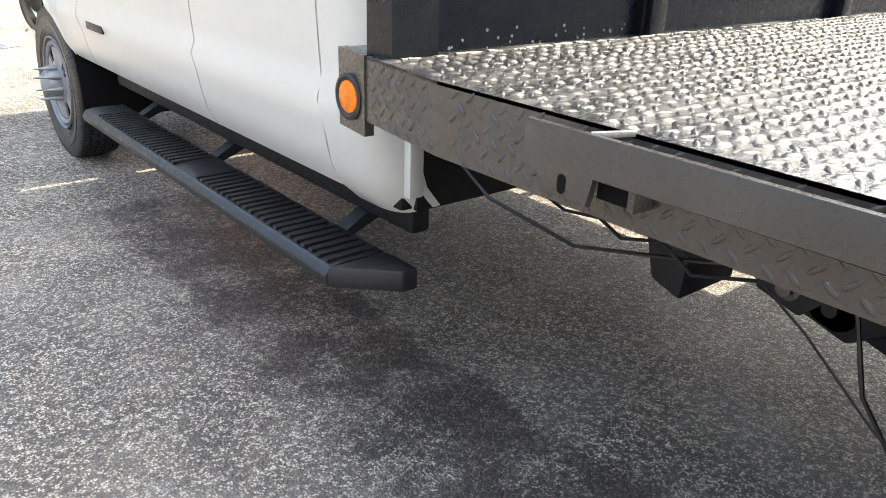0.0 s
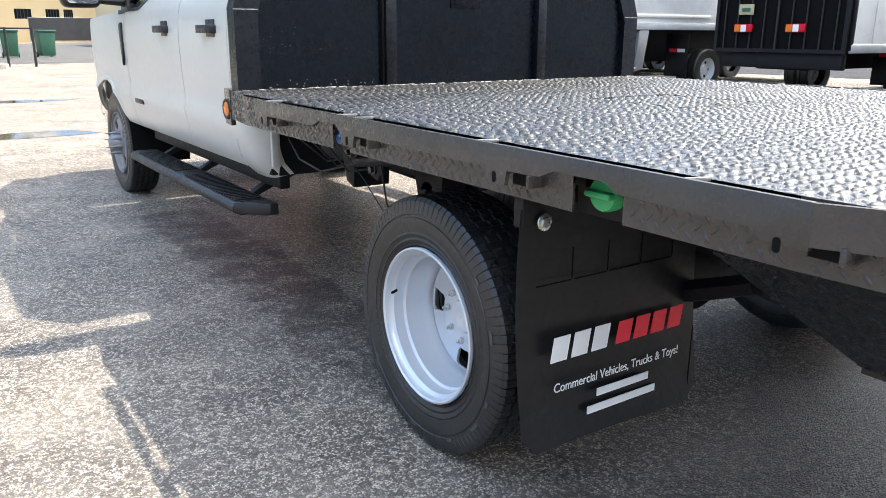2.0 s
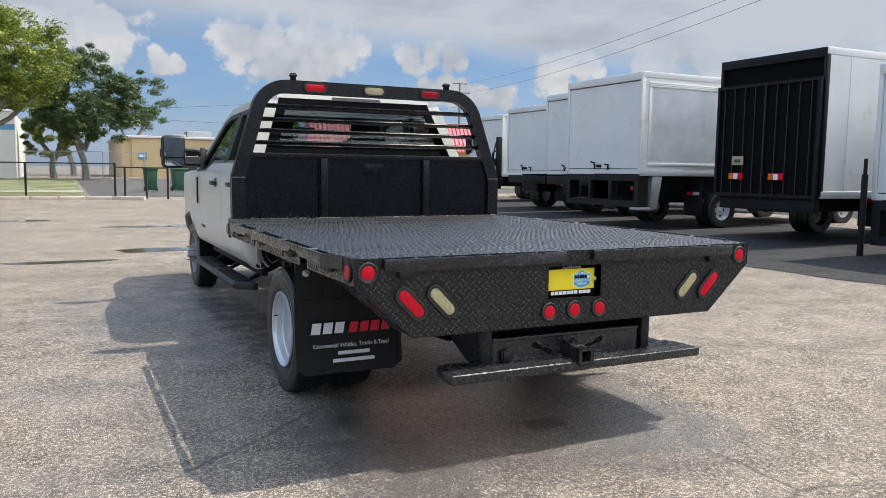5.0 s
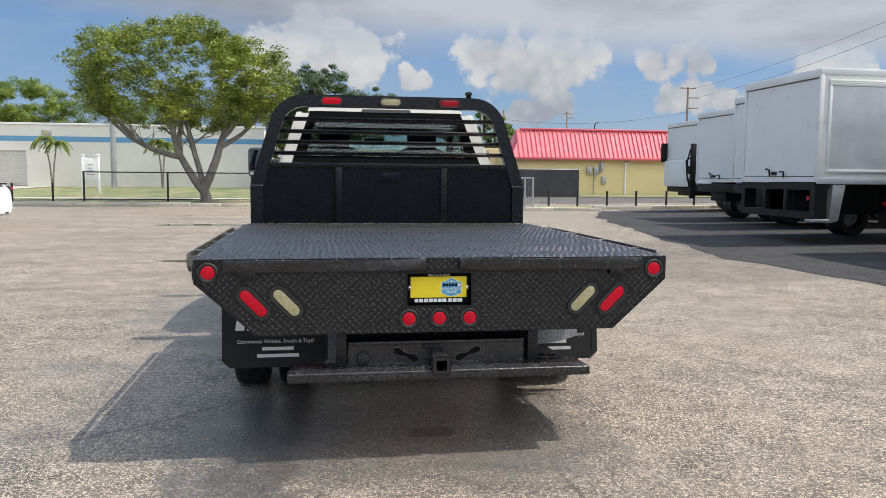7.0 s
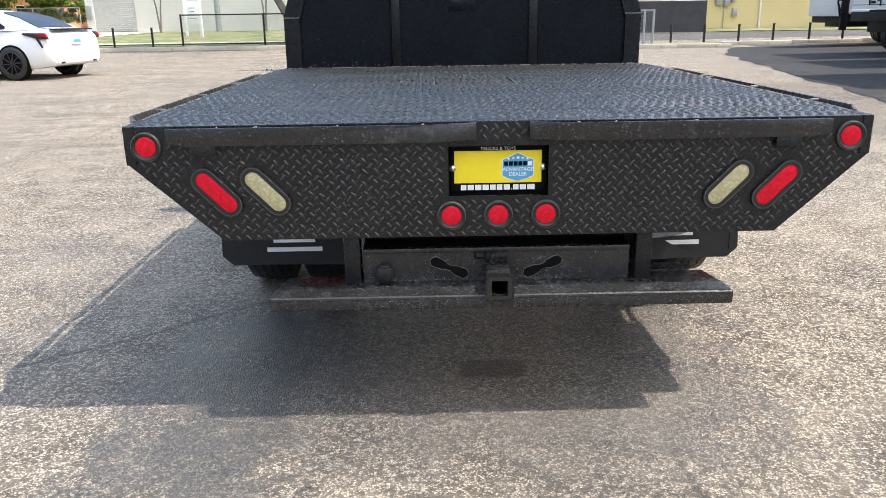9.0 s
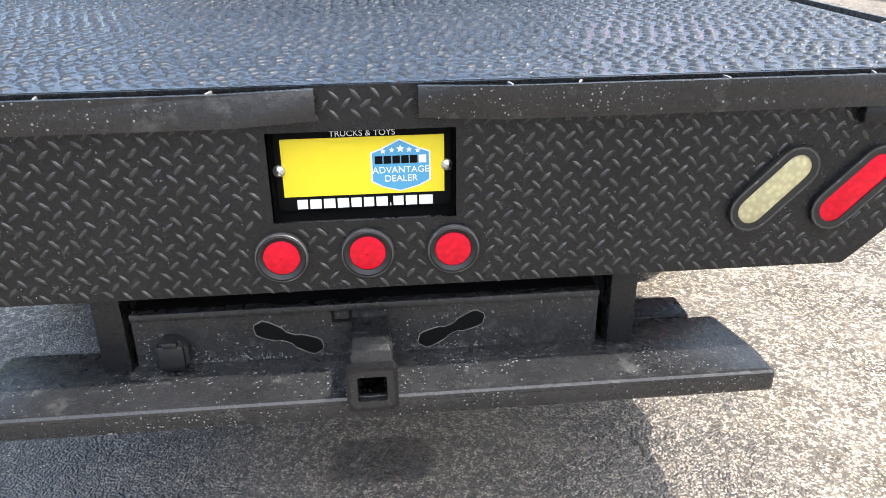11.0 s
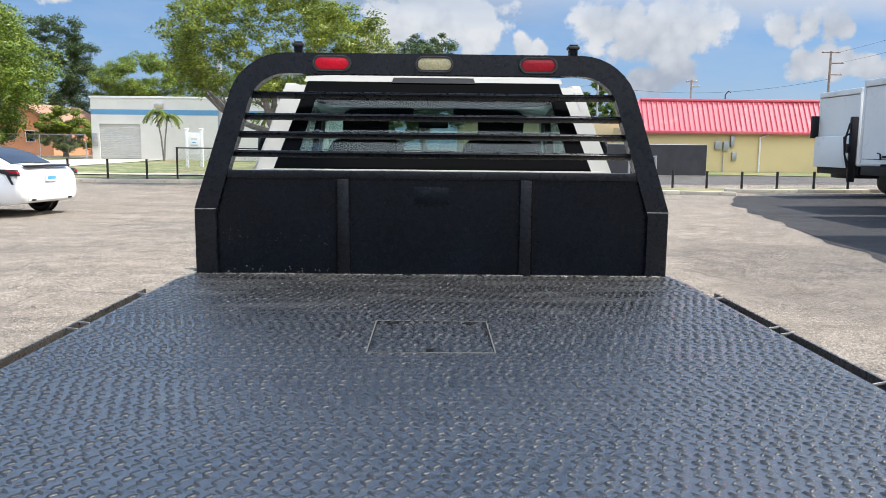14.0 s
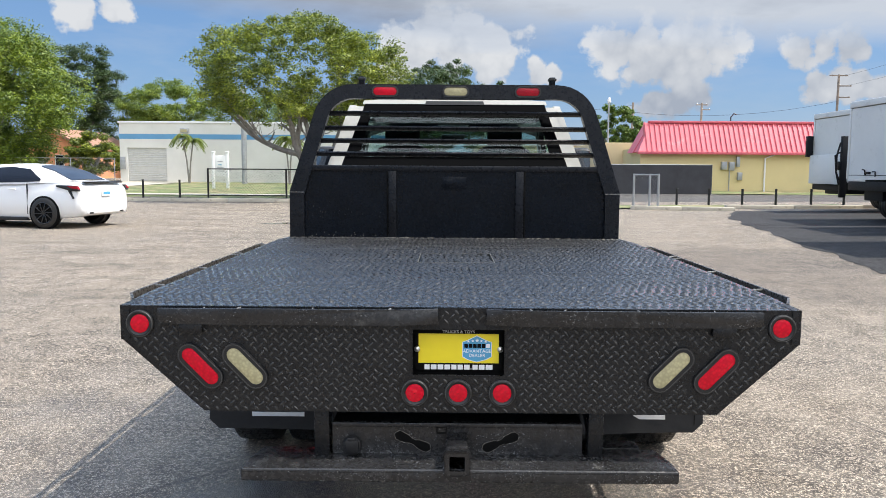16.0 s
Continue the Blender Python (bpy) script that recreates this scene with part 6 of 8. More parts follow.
for s in (-1, 1):
    def corner_tuck(y):
        t = max(0.0, (3.13 - y) / 0.12)
        return 0.12 * (1 - math.sqrt(max(0.0, 1 - min(1.0, t) ** 2)))

    part("cab_corner", panel(3.01, 3.215, lambda y: 0.525 + 0.02 * max(0.0, (3.07 - y) / 0.06) ** 2, lambda y: 1.385, s, 12, tuck=corner_tuck), M_WHITE, cab)
    rear_door = part("rear_door", panel(3.222, 3.952, lambda y: SILL, belt, s, 10), M_WHITE, cab, "white rear door")
    front_door = part("front_door", panel(3.96, 5.14, lambda y: SILL, belt, s, 18), M_WHITE, cab, "white front door")
    for d, y in ((rear_door, 3.38), (front_door, 4.16)):
        hx = half(1.19)
        hd = part("door_handle", prism([(hx - 0.002, y - 0.02), (hx + 0.03, y - 0.01), (hx + 0.04, y + 0.02), (hx + 0.04, y + 0.16), (hx + 0.02, y + 0.19), (hx - 0.002, y + 0.19)], "z", 1.172, 1.21, 0.005) if s > 0 else prism([(-hx + 0.002, y - 0.02), (-hx - 0.03, y - 0.01), (-hx - 0.04, y + 0.02), (-hx - 0.04, y + 0.16), (-hx - 0.02, y + 0.19), (-hx + 0.002, y + 0.19)], "z", 1.172, 1.21, 0.005), M_TRIM, d, "black door handle")
        cupx = sorted((s * (hx - 0.003), s * (hx + 0.003)))
        part("handle_cup", box(cupx[0], y + 0.0, 1.155, cupx[1], y + 0.12, 1.235, 0.0014), M_TRIM, hd)
    badge_x = half(0.757) - 0.004
    bx = sorted((s * badge_x, s * (badge_x + 0.008)))
    part("door_badge", box(bx[0], 4.82, 0.735, bx[1], 5.02, 0.765, 0.002), M_TRIM, front_door, "small dark badge strip")

    def fender_low(y):
        d = abs(y - ARCH_Y)
        return max(SILL, 0.372 + math.sqrt(ARCH_R ** 2 - d * d)) if d < ARCH_R else SILL + 0.0

    def fender_top(y):
        return 1.30 - 0.05 * max(0, (y - 5.6)) / 0.9

    fender = part("front_fender", panel(5.148, 6.6, fender_low, fender_top, s, 60, tuck=lambda y: 0.30 * max(0.0, y - 6.2) ** 1.2), M_WHITE, cab, "white front wing with a wheel arch")
    arch = bmesh.new()
    ring = []
    for k in range(25):
        a = radians(-8 + 196 * k / 24)
        y, z = ARCH_Y + ARCH_R * math.cos(a), 0.372 + ARCH_R * math.sin(a)
        if z < SILL - 0.03:
            continue
        x = half(z) - 0.30 * max(0.0, ARCH_Y + ARCH_R * math.cos(a) - 6.2) ** 1.2
        ring.append([arch.verts.new((s * xx, ARCH_Y + rr * math.cos(a), 0.372 + rr * math.sin(a))) for xx, rr in ((x - 0.006, ARCH_R + 0.04), (x + 0.006, ARCH_R + 0.025), (x + 0.006, ARCH_R - 0.004), (x - 0.3, ARCH_R - 0.004))])
    for p, q in zip(ring, ring[1:]):
        for j in range(2):
            arch.faces.new((p[j], q[j], q[j + 1], p[j + 1]))
    part("wheel_arch", arch, M_WHITE, fender)
    well = bmesh.new()
    ring = []
    for k in range(25):
        a = radians(-12 + 204 * k / 24)
        ring.append([well.verts.new((s * xx, ARCH_Y + rr * math.cos(a), 0.372 + rr * math.sin(a))) for xx, rr in ((0.955 - 0.10 * max(0.0, math.cos(a)), ARCH_R - 0.002), (0.56, ARCH_R - 0.002))])
    for p, q in zip(ring, ring[1:]):
        well.faces.new((p[0], q[0], q[1], p[1]))
    bmesh.ops.solidify(well, geom=list(well.faces), thickness=0.006)
    part("wheel_well", well, M_GAP, fender, "dark wheel well")
    vx = sorted((s * (half(1.1) - 0.004), s * (half(1.1) + 0.012)))
    part("fender_vent", prism([(5.19, 1.0), (5.215, 0.96), (5.235, 1.1), (5.24, 1.22), (5.19, 1.235), (5.185, 1.1)], "x", vx[0], vx[1], 0.003), M_TRIM, fender, "black vent trim")
    # greenhouse
    part("rear_pillar", yz_plate([(3.035, 1.375), (3.33, 1.375), (3.40, 1.80), (3.36, 1.84), (3.17, 1.86), (3.10, 1.62)], s), M_WHITE, cab, "white rear roof pillar")
    part("roof_rail", yz_plate([(3.17, 1.83), (4.4, 1.82), (4.62, 1.76), (4.66, 1.79), (4.42, 1.875), (3.9, 1.905), (3.2, 1.895)], s), M_WHITE, cab)
    part("front_pillar", yz_plate([(5.40, 1.30), (5.30, 1.28), (4.60, 1.765), (4.66, 1.79)], s, 0.06), M_WHITE, cab)
    part("window_frame", yz_plate([(5.30, 1.285), (5.15, 1.29), (4.52, 1.74), (4.6, 1.77)], s, 0.05, 0.004), M_TRIM, front_door)
    part("window_frame", yz_plate([(4.6, 1.765), (4.4, 1.81), (3.99, 1.83), (3.99, 1.79), (4.38, 1.77), (4.53, 1.735)], s, 0.05, 0.004), M_TRIM, front_door)
    part("window_frame", yz_plate([(3.965, 1.383), (4.055, 1.383), (4.01, 1.80), (3.95, 1.80)], s, 0.05, 0.004), M_TRIM, front_door)
    part("window_frame", yz_plate([(3.86, 1.383), (3.955, 1.383), (3.94, 1.83), (3.85, 1.83)], s, 0.05, 0.004), M_TRIM, rear_door)
    part("window_frame", yz_plate([(3.38, 1.79), (3.86, 1.79), (3.86, 1.835), (3.38, 1.835)], s, 0.05, 0.004), M_TRIM, rear_door)
    part("window_frame", yz_plate([(3.31, 1.383), (3.37, 1.383), (3.43, 1.80), (3.38, 1.80)], s, 0.05, 0.004), M_TRIM, rear_door)
    part("belt_strip", yz_plate([(3.23, 1.378), (4.56, 1.378), (4.56, 1.398), (3.23, 1.398)], s, 0.03, 0.006), M_TRIM, cab)
    part("belt_strip", yz_plate([(4.56, 1.378), (4.80, 1.303), (5.3, 1.293), (5.3, 1.313), (4.8, 1.322), (4.56, 1.398)], s, 0.03, 0.006), M_TRIM, cab)
    for door, outline in ((front_door, [(4.04, 1.39), (4.58, 1.38), (4.82, 1.31), (5.14, 1.30), (4.54, 1.74), (4.38, 1.775), (4.0, 1.795)]), (rear_door, [(3.36, 1.39), (3.87, 1.39), (3.86, 1.80), (3.42, 1.80)])):
        pane = part("window_pane", yz_plate(outline, s, 0.005, -0.02), M_SIDE, door)
        pane.visible_shadow = False
    # mirror
    mir = part("tow_mirror", box(s * 1.245 - 0.115, 5.06, 1.318, s * 1.245 + 0.115, 5.19, 1.645, 0.045, 4), M_TRIM, truck, "large black towing mirror")
    part("mirror_glass", prism([(x, z) for x, z in rounded(0.19, 0.19, 0.03)], "y", -0.004, 0.004), M_MIRROR, mir, "main mirror glass", at=pose(s * 1.245, 5.036, 1.525, 0, 0, -14 * s))
    part("mirror_glass", prism([(x, z) for x, z in rounded(0.19, 0.075, 0.025)], "y", -0.004, 0.004), M_MIRROR, mir, "wide-angle mirror glass", at=pose(s * 1.245, 5.036, 1.38, 0, 0, -14 * s))
    part("arm", tube([(s * 1.16, 5.12, 1.50), (s * 1.02, 5.13, 1.495), (s * 0.95, 5.14, 1.46)], [0.025, 0.032, 0.05], 10), M_TRIM, mir)
    part("arm", tube([(s * 1.16, 5.12, 1.37), (s * 1.02, 5.13, 1.365), (s * 0.97, 5.14, 1.37)], [0.025, 0.03, 0.045], 10), M_TRIM, mir)
    part("foot", prism([(5.05, 1.30), (5.24, 1.29), (5.2, 1.5), (5.1, 1.53)], "x", min(s * 0.93, s * 0.985), max(s * 0.93, s * 0.985), 0.01), M_TRIM, mir)
    # running board
    sec = [(s * 1.075, 0.405), (s * 1.06, 0.425), (s * 1.03, 0.43), (s * 0.91, 0.43), (s * 0.895, 0.415), (s * 0.92, 0.372), (s * 1.03, 0.362), (s * 1.07, 0.38)]
    board = part("running_board", prism(sec, "y", 3.08, 4.98, 0.004), M_TRIM, truck, "black running board with a ribbed tread")
    for k in range(2):
        treads = bmesh.new()
        for j in range(22):
            y = 3.1 + 0.95 * k + 0.036 * j
            box(min(s * 1.055, s * 0.925), y, 0.43, max(s * 1.055, s * 0.925), y + 0.018, 0.436, bm=treads)
        part("tread_pad", treads, M_TRIM, board)
    for y in (3.25, 4.05, 4.75):
        part("bracket", prism([(s * 0.95, 0.385), (s * 0.93, 0.415), (s * 0.70, 0.545), (s * 0.66, 0.505)], "y", y, y + 0.05), M_UNDER, board)
    part("end_cap", prism([(s * 1.07, 3.08), (s * 0.9, 3.08), (s * 0.9, 2.955), (s * 0.94, 2.96)], "z", 0.374, 0.428, 0.006), M_TRIM, board)

for s in (-1, 1):
    part("rocker_inner", box(min(s * 0.80, s * 0.855), 3.04, 0.47, max(s * 0.80, s * 0.855), 5.2, 0.60, 0.01), M_UNDER, cab)
# rear of the cab
part("rear_floor", box(-0.86, 3.016, 0.54, 0.86, 3.03, 0.85), M_UNDER, cab)
part("rear_wall", prism([(-0.93, 0.80), (0.93, 0.80), (0.935, 0.81), (0.94, 1.2), (0.88, 1.45), (-0.88, 1.45), (-0.94, 1.2), (-0.935, 0.81)], "y", 3.012, 3.04, 0.006), M_WHITE, cab, "white rear panel of the cab")
part("flange", box(-0.905, 2.985, 0.585, -0.865, 3.012, 0.82, 0.006), M_WHITE, cab)
part("flange", box(0.865, 2.985, 0.585, 0.905, 3.012, 0.82, 0.006), M_WHITE, cab)


def rear_y(z):
    return 3.03 + 0.33 * (z - 1.42)


def slanted(points, push, thick, flip=1):
    """A piece in the plane of the rear window; points (x, z)."""
    b = bmesh.new()
    a = [b.verts.new((x, rear_y(z) - push, z)) for x, z in points]
    c = [b.verts.new((x, rear_y(z) - push + thick, z)) for x, z in points]
    b.faces.new(a)
    b.faces.new(c[::-1])
    n = len(points)
    for i in range(n):
        b.faces.new((a[i], c[i], c[(i + 1) % n], a[(i + 1) % n]))
    return b


def slanted_ring(outer, inner, push, thick):
    b = bmesh.new()
    rows = [[b.verts.new((x, rear_y(z) - push + d, z)) for x, z in o] for o, d in ((outer, 0), (outer, thick), (inner, thick), (inner, 0))]
    n = len(outer)
    for i in range(4):
        p, q = rows[i], rows[(i + 1) % 4]
        for j in range(n):
            b.faces.new((p[j], p[(j + 1) % n], q[(j + 1) % n], q[j]))
    return b


for s in (-1, 1):
    part("rear_pillar", slanted([(s * 0.80, 1.40), (s * 0.925, 1.40), (s * 0.775, 1.885), (s * 0.655, 1.885)], 0.0, 0.05), M_WHITE, cab, "white pillar beside the rear window")
part("roof_header", slanted([(-0.68, 1.905), (0.68, 1.905), (0.67, 1.93), (0.5, 1.94), (-0.5, 1.94), (-0.67, 1.93)], 0.004, 0.06), M_WHITE, cab)
rear_window = part("rear_window", slanted_ring([(-0.83, 1.42), (0.83, 1.42), (0.66, 1.91), (-0.66, 1.91)], [(-0.70, 1.515), (0.70, 1.515), (0.62, 1.81), (-0.62, 1.81)], 0.002, 0.008), M_FRIT, cab, "rear window with a black border")
pane = part("pane", slanted([(-0.702, 1.513), (0.702, 1.513), (0.622, 1.812), (-0.622, 1.812)], -0.002, 0.004), M_GLASS, rear_window)
pane.visible_shadow = False
part("brake_lamp", slanted([(-0.22, 1.9), (0.22, 1.9), (0.21, 1.928), (-0.21, 1.928)], 0.012, 0.02), M_TRIM, cab, "dark high-mounted brake lamp")
roof = bmesh.new()
rows = []
for j in range(13):
    y = 3.24 + (4.62 - 3.24) * j / 12
    f = j / 12
    drop = 0.02 * (1 - f) ** 4 + 0.10 * f ** 4
    rows.append([roof.verts.new((0.77 * u, y, 1.955 - drop - 0.085 * abs(u) ** 3 - 0.01 * u * u)) for u in [k / 8 - 1 for k in range(17)]])
for p, q in zip(rows, rows[1:]):
    for k in range(16):
        roof.faces.new((p[k], p[k + 1], q[k + 1], q[k]))
bmesh.ops.recalc_face_normals(roof, faces=roof.faces)
bmesh.ops.solidify(roof, geom=list(roof.faces), thickness=0.03)
part("roof", roof, M_WHITE, cab, "white cab roof")
screen = bmesh.new()
for pts in ([(-0.74, 4.60, 1.86), (0.74, 4.60, 1.86), (0.86, 5.42, 1.32), (-0.86, 5.42, 1.32)],):
    a = [screen.verts.new(p) for p in pts]
    c = [screen.verts.new((p[0], p[1] - 0.004, p[2] - 0.006)) for p in pts]
    screen.faces.new(a)
    screen.faces.new(c[::-1])
    for i in range(4):
        screen.faces.new((a[i], c[i], c[(i + 1) % 4], a[(i + 1) % 4]))
pane = part("windscreen", screen, M_CLEAR, cab)
pane.visible_shadow = False
hood = bmesh.new()
rows = []
for j in range(11):
    y = 5.38 + (6.75 - 5.38) * j / 10
    rows.append([hood.verts.new(((0.9 - 0.04 * j / 10) * u, y, 1.36 - 0.06 * (j / 10) ** 2 - 0.07 * abs(u) ** 4 + 0.012 * (abs(u) < 0.6))) for u in [k / 8 - 1 for k in range(17)]])
for p, q in zip(rows, rows[1:]):
    for k in range(16):
        hood.faces.new((p[k], p[k + 1], q[k + 1], q[k]))
bmesh.ops.recalc_face_normals(hood, faces=hood.faces)
bmesh.ops.solidify(hood, geom=list(hood.faces), thickness=0.03)
part("bonnet", hood, M_WHITE, cab, "white bonnet")
part("front_end", box(-0.86, 6.5, 0.62, 0.86, 6.80, 1.24, 0.06, 3), M_WHITE, cab)
part("grille", box(-0.62, 6.8, 0.8, 0.62, 6.86, 1.2, 0.02), M_TRIM, cab)
part("front_bumper", box(-0.85, 6.66, 0.46, 0.85, 6.94, 0.68, 0.05, 3), M_CHROME, cab)
# cabin
part("dashboard", box(-0.85, 4.95, 1.0, 0.85, 5.35, 1.29, 0.06, 3), M_CABIN, cab)
part("door_lining", box(-0.90, 3.25, 0.6, -0.87, 5.1, 1.36, 0.01), M_CABIN, cab)
part("door_lining", box(0.87, 3.25, 0.6, 0.90, 5.1, 1.36, 0.01), M_CABIN, cab)
part("headliner", box(-0.75, 3.2, 1.835, 0.75, 4.64, 1.85, 0.005), M_SEAT, cab)
for x in (-0.36, 0.36):
    part("sun_visor", moved(box(-0.22, -0.012, -0.15, 0.22, 0.012, 0, 0.01), pose(x, 4.6, 1.83, -75, 0, 0)), M_SEAT, cab)
for x in (-0.44, 0.44):
    seat = part("front_seat", box(x - 0.26, 4.25, 0.72, x + 0.26, 4.8, 0.95, 0.06, 3), M_SEAT, cab)
    part("seat_back", moved(prism([(-0.29, 0), (0.29, 0), (0.29, 0.50), (0.23, 0.68), (0.12, 0.73), (-0.12, 0.73), (-0.23, 0.68), (-0.29, 0.50)], "y", -0.07, 0.07, 0.03), pose(x, 4.28, 0.92, 10, 0, 0)), M_SEAT, seat)
    part("headrest", moved(box(-0.15, -0.05, 0, 0.15, 0.05, 0.2, 0.045, 3), pose(x, 4.16, 1.60, 8, 0, 0)), M_SEAT, seat)
bench = part("rear_bench", box(-0.78, 3.3, 0.72, 0.78, 3.8, 0.92, 0.06, 3), M_SEAT, cab)
part("bench_back", moved(box(-0.78, -0.07, 0, 0.78, 0.07, 0.6, 0.05, 3), pose(0, 3.24, 0.9, 8, 0, 0)), M_SEAT, bench)
for x, top in ((-0.5, 1.535), (0.03, 1.55), (0.5, 1.535)):
    part("headrest", box(x - 0.11, 3.19, 1.44, x + 0.11, 3.28, top, 0.04, 3), M_CLOTH, bench, "pale grey headrest")
part("centre_console", box(-0.15, 4.3, 0.7, 0.15, 5.0, 1.12, 0.04, 3), M_CABIN, cab)
sw = part("steering_wheel", lathe([(0.018 * math.cos(k * math.pi / 4), 0.185 + 0.018 * math.sin(k * math.pi / 4)) for k in range(8)], 32, closed=True), M_TRIM, cab, at=pose(-0.42, 4.82, 1.25, 0, 25, 90))
part("spoke", box(-0.012, -0.18, -0.03, 0.012, 0.18, 0.03, 0.008), M_TRIM, sw)
part("inner_mirror", box(-0.11, 4.72, 1.70, 0.11, 4.75, 1.755, 0.012), M_TRIM, cab)


# ---- parked box trucks, noses away from the lane ----
def truck_wheel(x, y, r, s, parent, lift):
    w = part("wheel", moved(lathe([(-0.11, r * 0.56), (-0.125, r * 0.72), (-0.12, r * 0.94), (-0.09, r), (-0.03, r), (-0.03, r - 0.012), (0.03, r - 0.012), (0.03, r), (0.09, r), (0.12, r * 0.94), (0.125, r * 0.72), (0.11, r * 0.56)], 40), pose(0, 0, 0, 0, 0, 90)), M_RUBBER, parent, at=pose(x, y, lift + r))
    rim = moved(lathe([(0.112, r * 0.58), (0.1, r * 0.54), (0.05, r * 0.5), (0.0, r * 0.46), (0.012, r * 0.4), (0.02, r * 0.25), (0.05, r * 0.22), (0.07, r * 0.12), (0.07, 0.001)], 32), pose(0, 0, 0, 0, 0, 90 * s))
    part("rim", rim, M_SIGN, w, "pale steel rim")
    for k in range(5):
        a = 2 * math.pi * k / 5
        part("hand_hole", moved(lathe([(0.013, 0.03), (0.018, 0.03), (0.018, 0.001)], 10), pose(0, 0, 0, 0, 0, 90 * s)), M_GAP, w, at=pose(r * 0.33 * math.cos(a), 0, r * 0.33 * math.sin(a)))
    return w


def box_truck(x, y0, y1, z0, z1, long, label, back="roll", side="alu", wheels=(2.3, 6.0), step=True):
    """Rear at x, box between y0 and y1, facing +x."""
    g = ground_z(x + 2, (y0 + y1) / 2)
    t = thing("box_truck", label, "truck", pose(x, (y0 + y1) / 2, g), "parked box trucks")
    h, L = (y1 - y0) / 2, long
    z0, z1 = z0 - g, z1 - g
    body = bmesh.new()
    for a in ((0.0, -h, z0, L, -h + 0.05, z1), (0.0, h - 0.05, z0, L, h, z1), (0.0, -h + 0.05, z0, L, h - 0.05, z0 + 0.1), (0.0, -h + 0.05, z1 - 0.05, L, h - 0.05, z1), (L - 0.05, -h + 0.05, z0 + 0.1, L, h - 0.05, z1 - 0.05)):
        box(*a, bm=body)
    bx = part("box_body", body, M_BOX, t, "white box body")
    for s in (-1, 1):
        part("corner_post", box(-0.03, s * h - 0.06 if s > 0 else -h - 0.01, z0, 0.06, h + 0.01 if s > 0 else -h + 0.06, z1 + 0.02, 0.01), M_BOX if back != "gate" else M_GATE, bx)
    part("top_rail", box(-0.03, -h - 0.012, z1 - 0.10, L, -h + 0.03, z1 + 0.03, 0.01), M_BOX, bx)
    part("top_rail", box(-0.035, -h, z1 - 0.14, 0.06, h, z1 + 0.025, 0.01), M_BOX if back != "gate" else M_GATE, bx)
    part("bottom_rail", box(0.0, -h - 0.014, z0 - 0.04, L, -h + 0.03, z0 + 0.09, 0.008), M_BOXALU, bx)
    if side == "alu":
        for a in ((0.16, z0 + 0.18, 2.35, z0 + 0.24), (0.16, z1 - 0.30, 2.35, z1 - 0.18), (0.16, z0 + 0.24, 0.22, z1 - 0.30)):
            part("side_frame", box(a[0], -h - 0.03, a[1], a[2], -h - 0.001, a[3], 0.006), M_BOX, bx)
        part("side_door", box(0.22, -h - 0.012, z0 + 0.24, 2.35, -h - 0.002, z1 - 0.30), M_BOXALU, bx, "dull aluminium side roll-up door")
        for k in range(3):
            part("door_rib", box(0.18, -h - 0.035, z1 - 0.28 + 0.032 * k, 2.35, -h - 0.028, z1 - 0.262 + 0.032 * k, 0.003), M_BOX, bx)
    else:
        for k in range(int(L / 1.22)):
            part("side_seam", box(1.22 * k + 0.6, -h - 0.006, z0 + 0.1, 1.22 * k + 0.63, -h - 0.001, z1 - 0.1), M_BOX, bx)
    if back == "roll":
        d = part("rear_door", box(0.0, -h + 0.07, z0 + 0.10, 0.03, h - 0.07, z1 - 0.16), M_BOX, t, "white roll-up rear door")
        part("seal_gap_black", box(-0.002, -h + 0.08, z0 + 0.1, 0.001, h - 0.08, z0 + 0.115), M_GATE, d)
        part("latch", box(-0.06, 0.0, z0 + 0.14, -0.001, 0.14, z0 + 0.2, 0.01), M_GATE, d)
        part("latch", tube([(-0.05, 0.18, z0 + 0.1), (-0.07, 0.18, z0 + 0.24), (-0.07, 0.3, z0 + 0.26)], 0.02), M_GATE, d)
        part("latch", tube([(-0.05, -0.3, z0 + 0.08), (-0.05, -0.3, z0 + 0.2), (-0.06, -0.18, z0 + 0.2)], 0.018), M_GATE, d)
    elif back == "gate":
        # flat sheet painted near-black in place of the shade inside the box
        part("opening_shade", box(0.05, -h + 0.06, z0, 0.07, h - 0.06, z1 - 0.12), M_GAP, t, "near-black sheet standing in for the shade inside the box")
        gate = part("ramp_gate", ringed([(-h + 0.02, z0 - 0.05), (h - 0.02, z0 - 0.05), (h - 0.02, z1 - 0.48), (-h + 0.02, z1 - 0.48)], [(-h + 0.08, z0 + 0.01), (h - 0.08, z0 + 0.01), (h - 0.08, z1 - 0.54), (-h + 0.08, z1 - 0.54)], "x", -0.12, -0.06), M_GATE, t, "folded black steel loading gate")
        # solid near-black sheet behind the gate bars
        part("black_backing", box(-0.075, -h + 0.08, z0 + 0.01, -0.07, h - 0.08, z1 - 0.54), M_GAP, gate)
        for k in range(9):
            y = -h + 0.08 + (2 * h - 0.16) * (k + 0.5) / 9
            part("gate_bar", tube([(-0.10, y, z0), (-0.10, y, z1 - 0.5)], 0.015, 6), M_TRIM, gate)
        part("gate_bar", tube([(-0.115, 0.0, z0), (-0.115, 0.0, z1 - 0.5)], 0.022, 6), M_TRIM, gate)
        lp = part("tag", box(-0.14, 0.44, z0 + 0.55, -0.125, 0.72, z0 + 0.72, 0.004), M_YELLOWED, gate, "small pale plate")
        part("bar", box(-0.145, 0.5, z0 + 0.6, -0.141, 0.66, z0 + 0.66), M_BIN, lp)
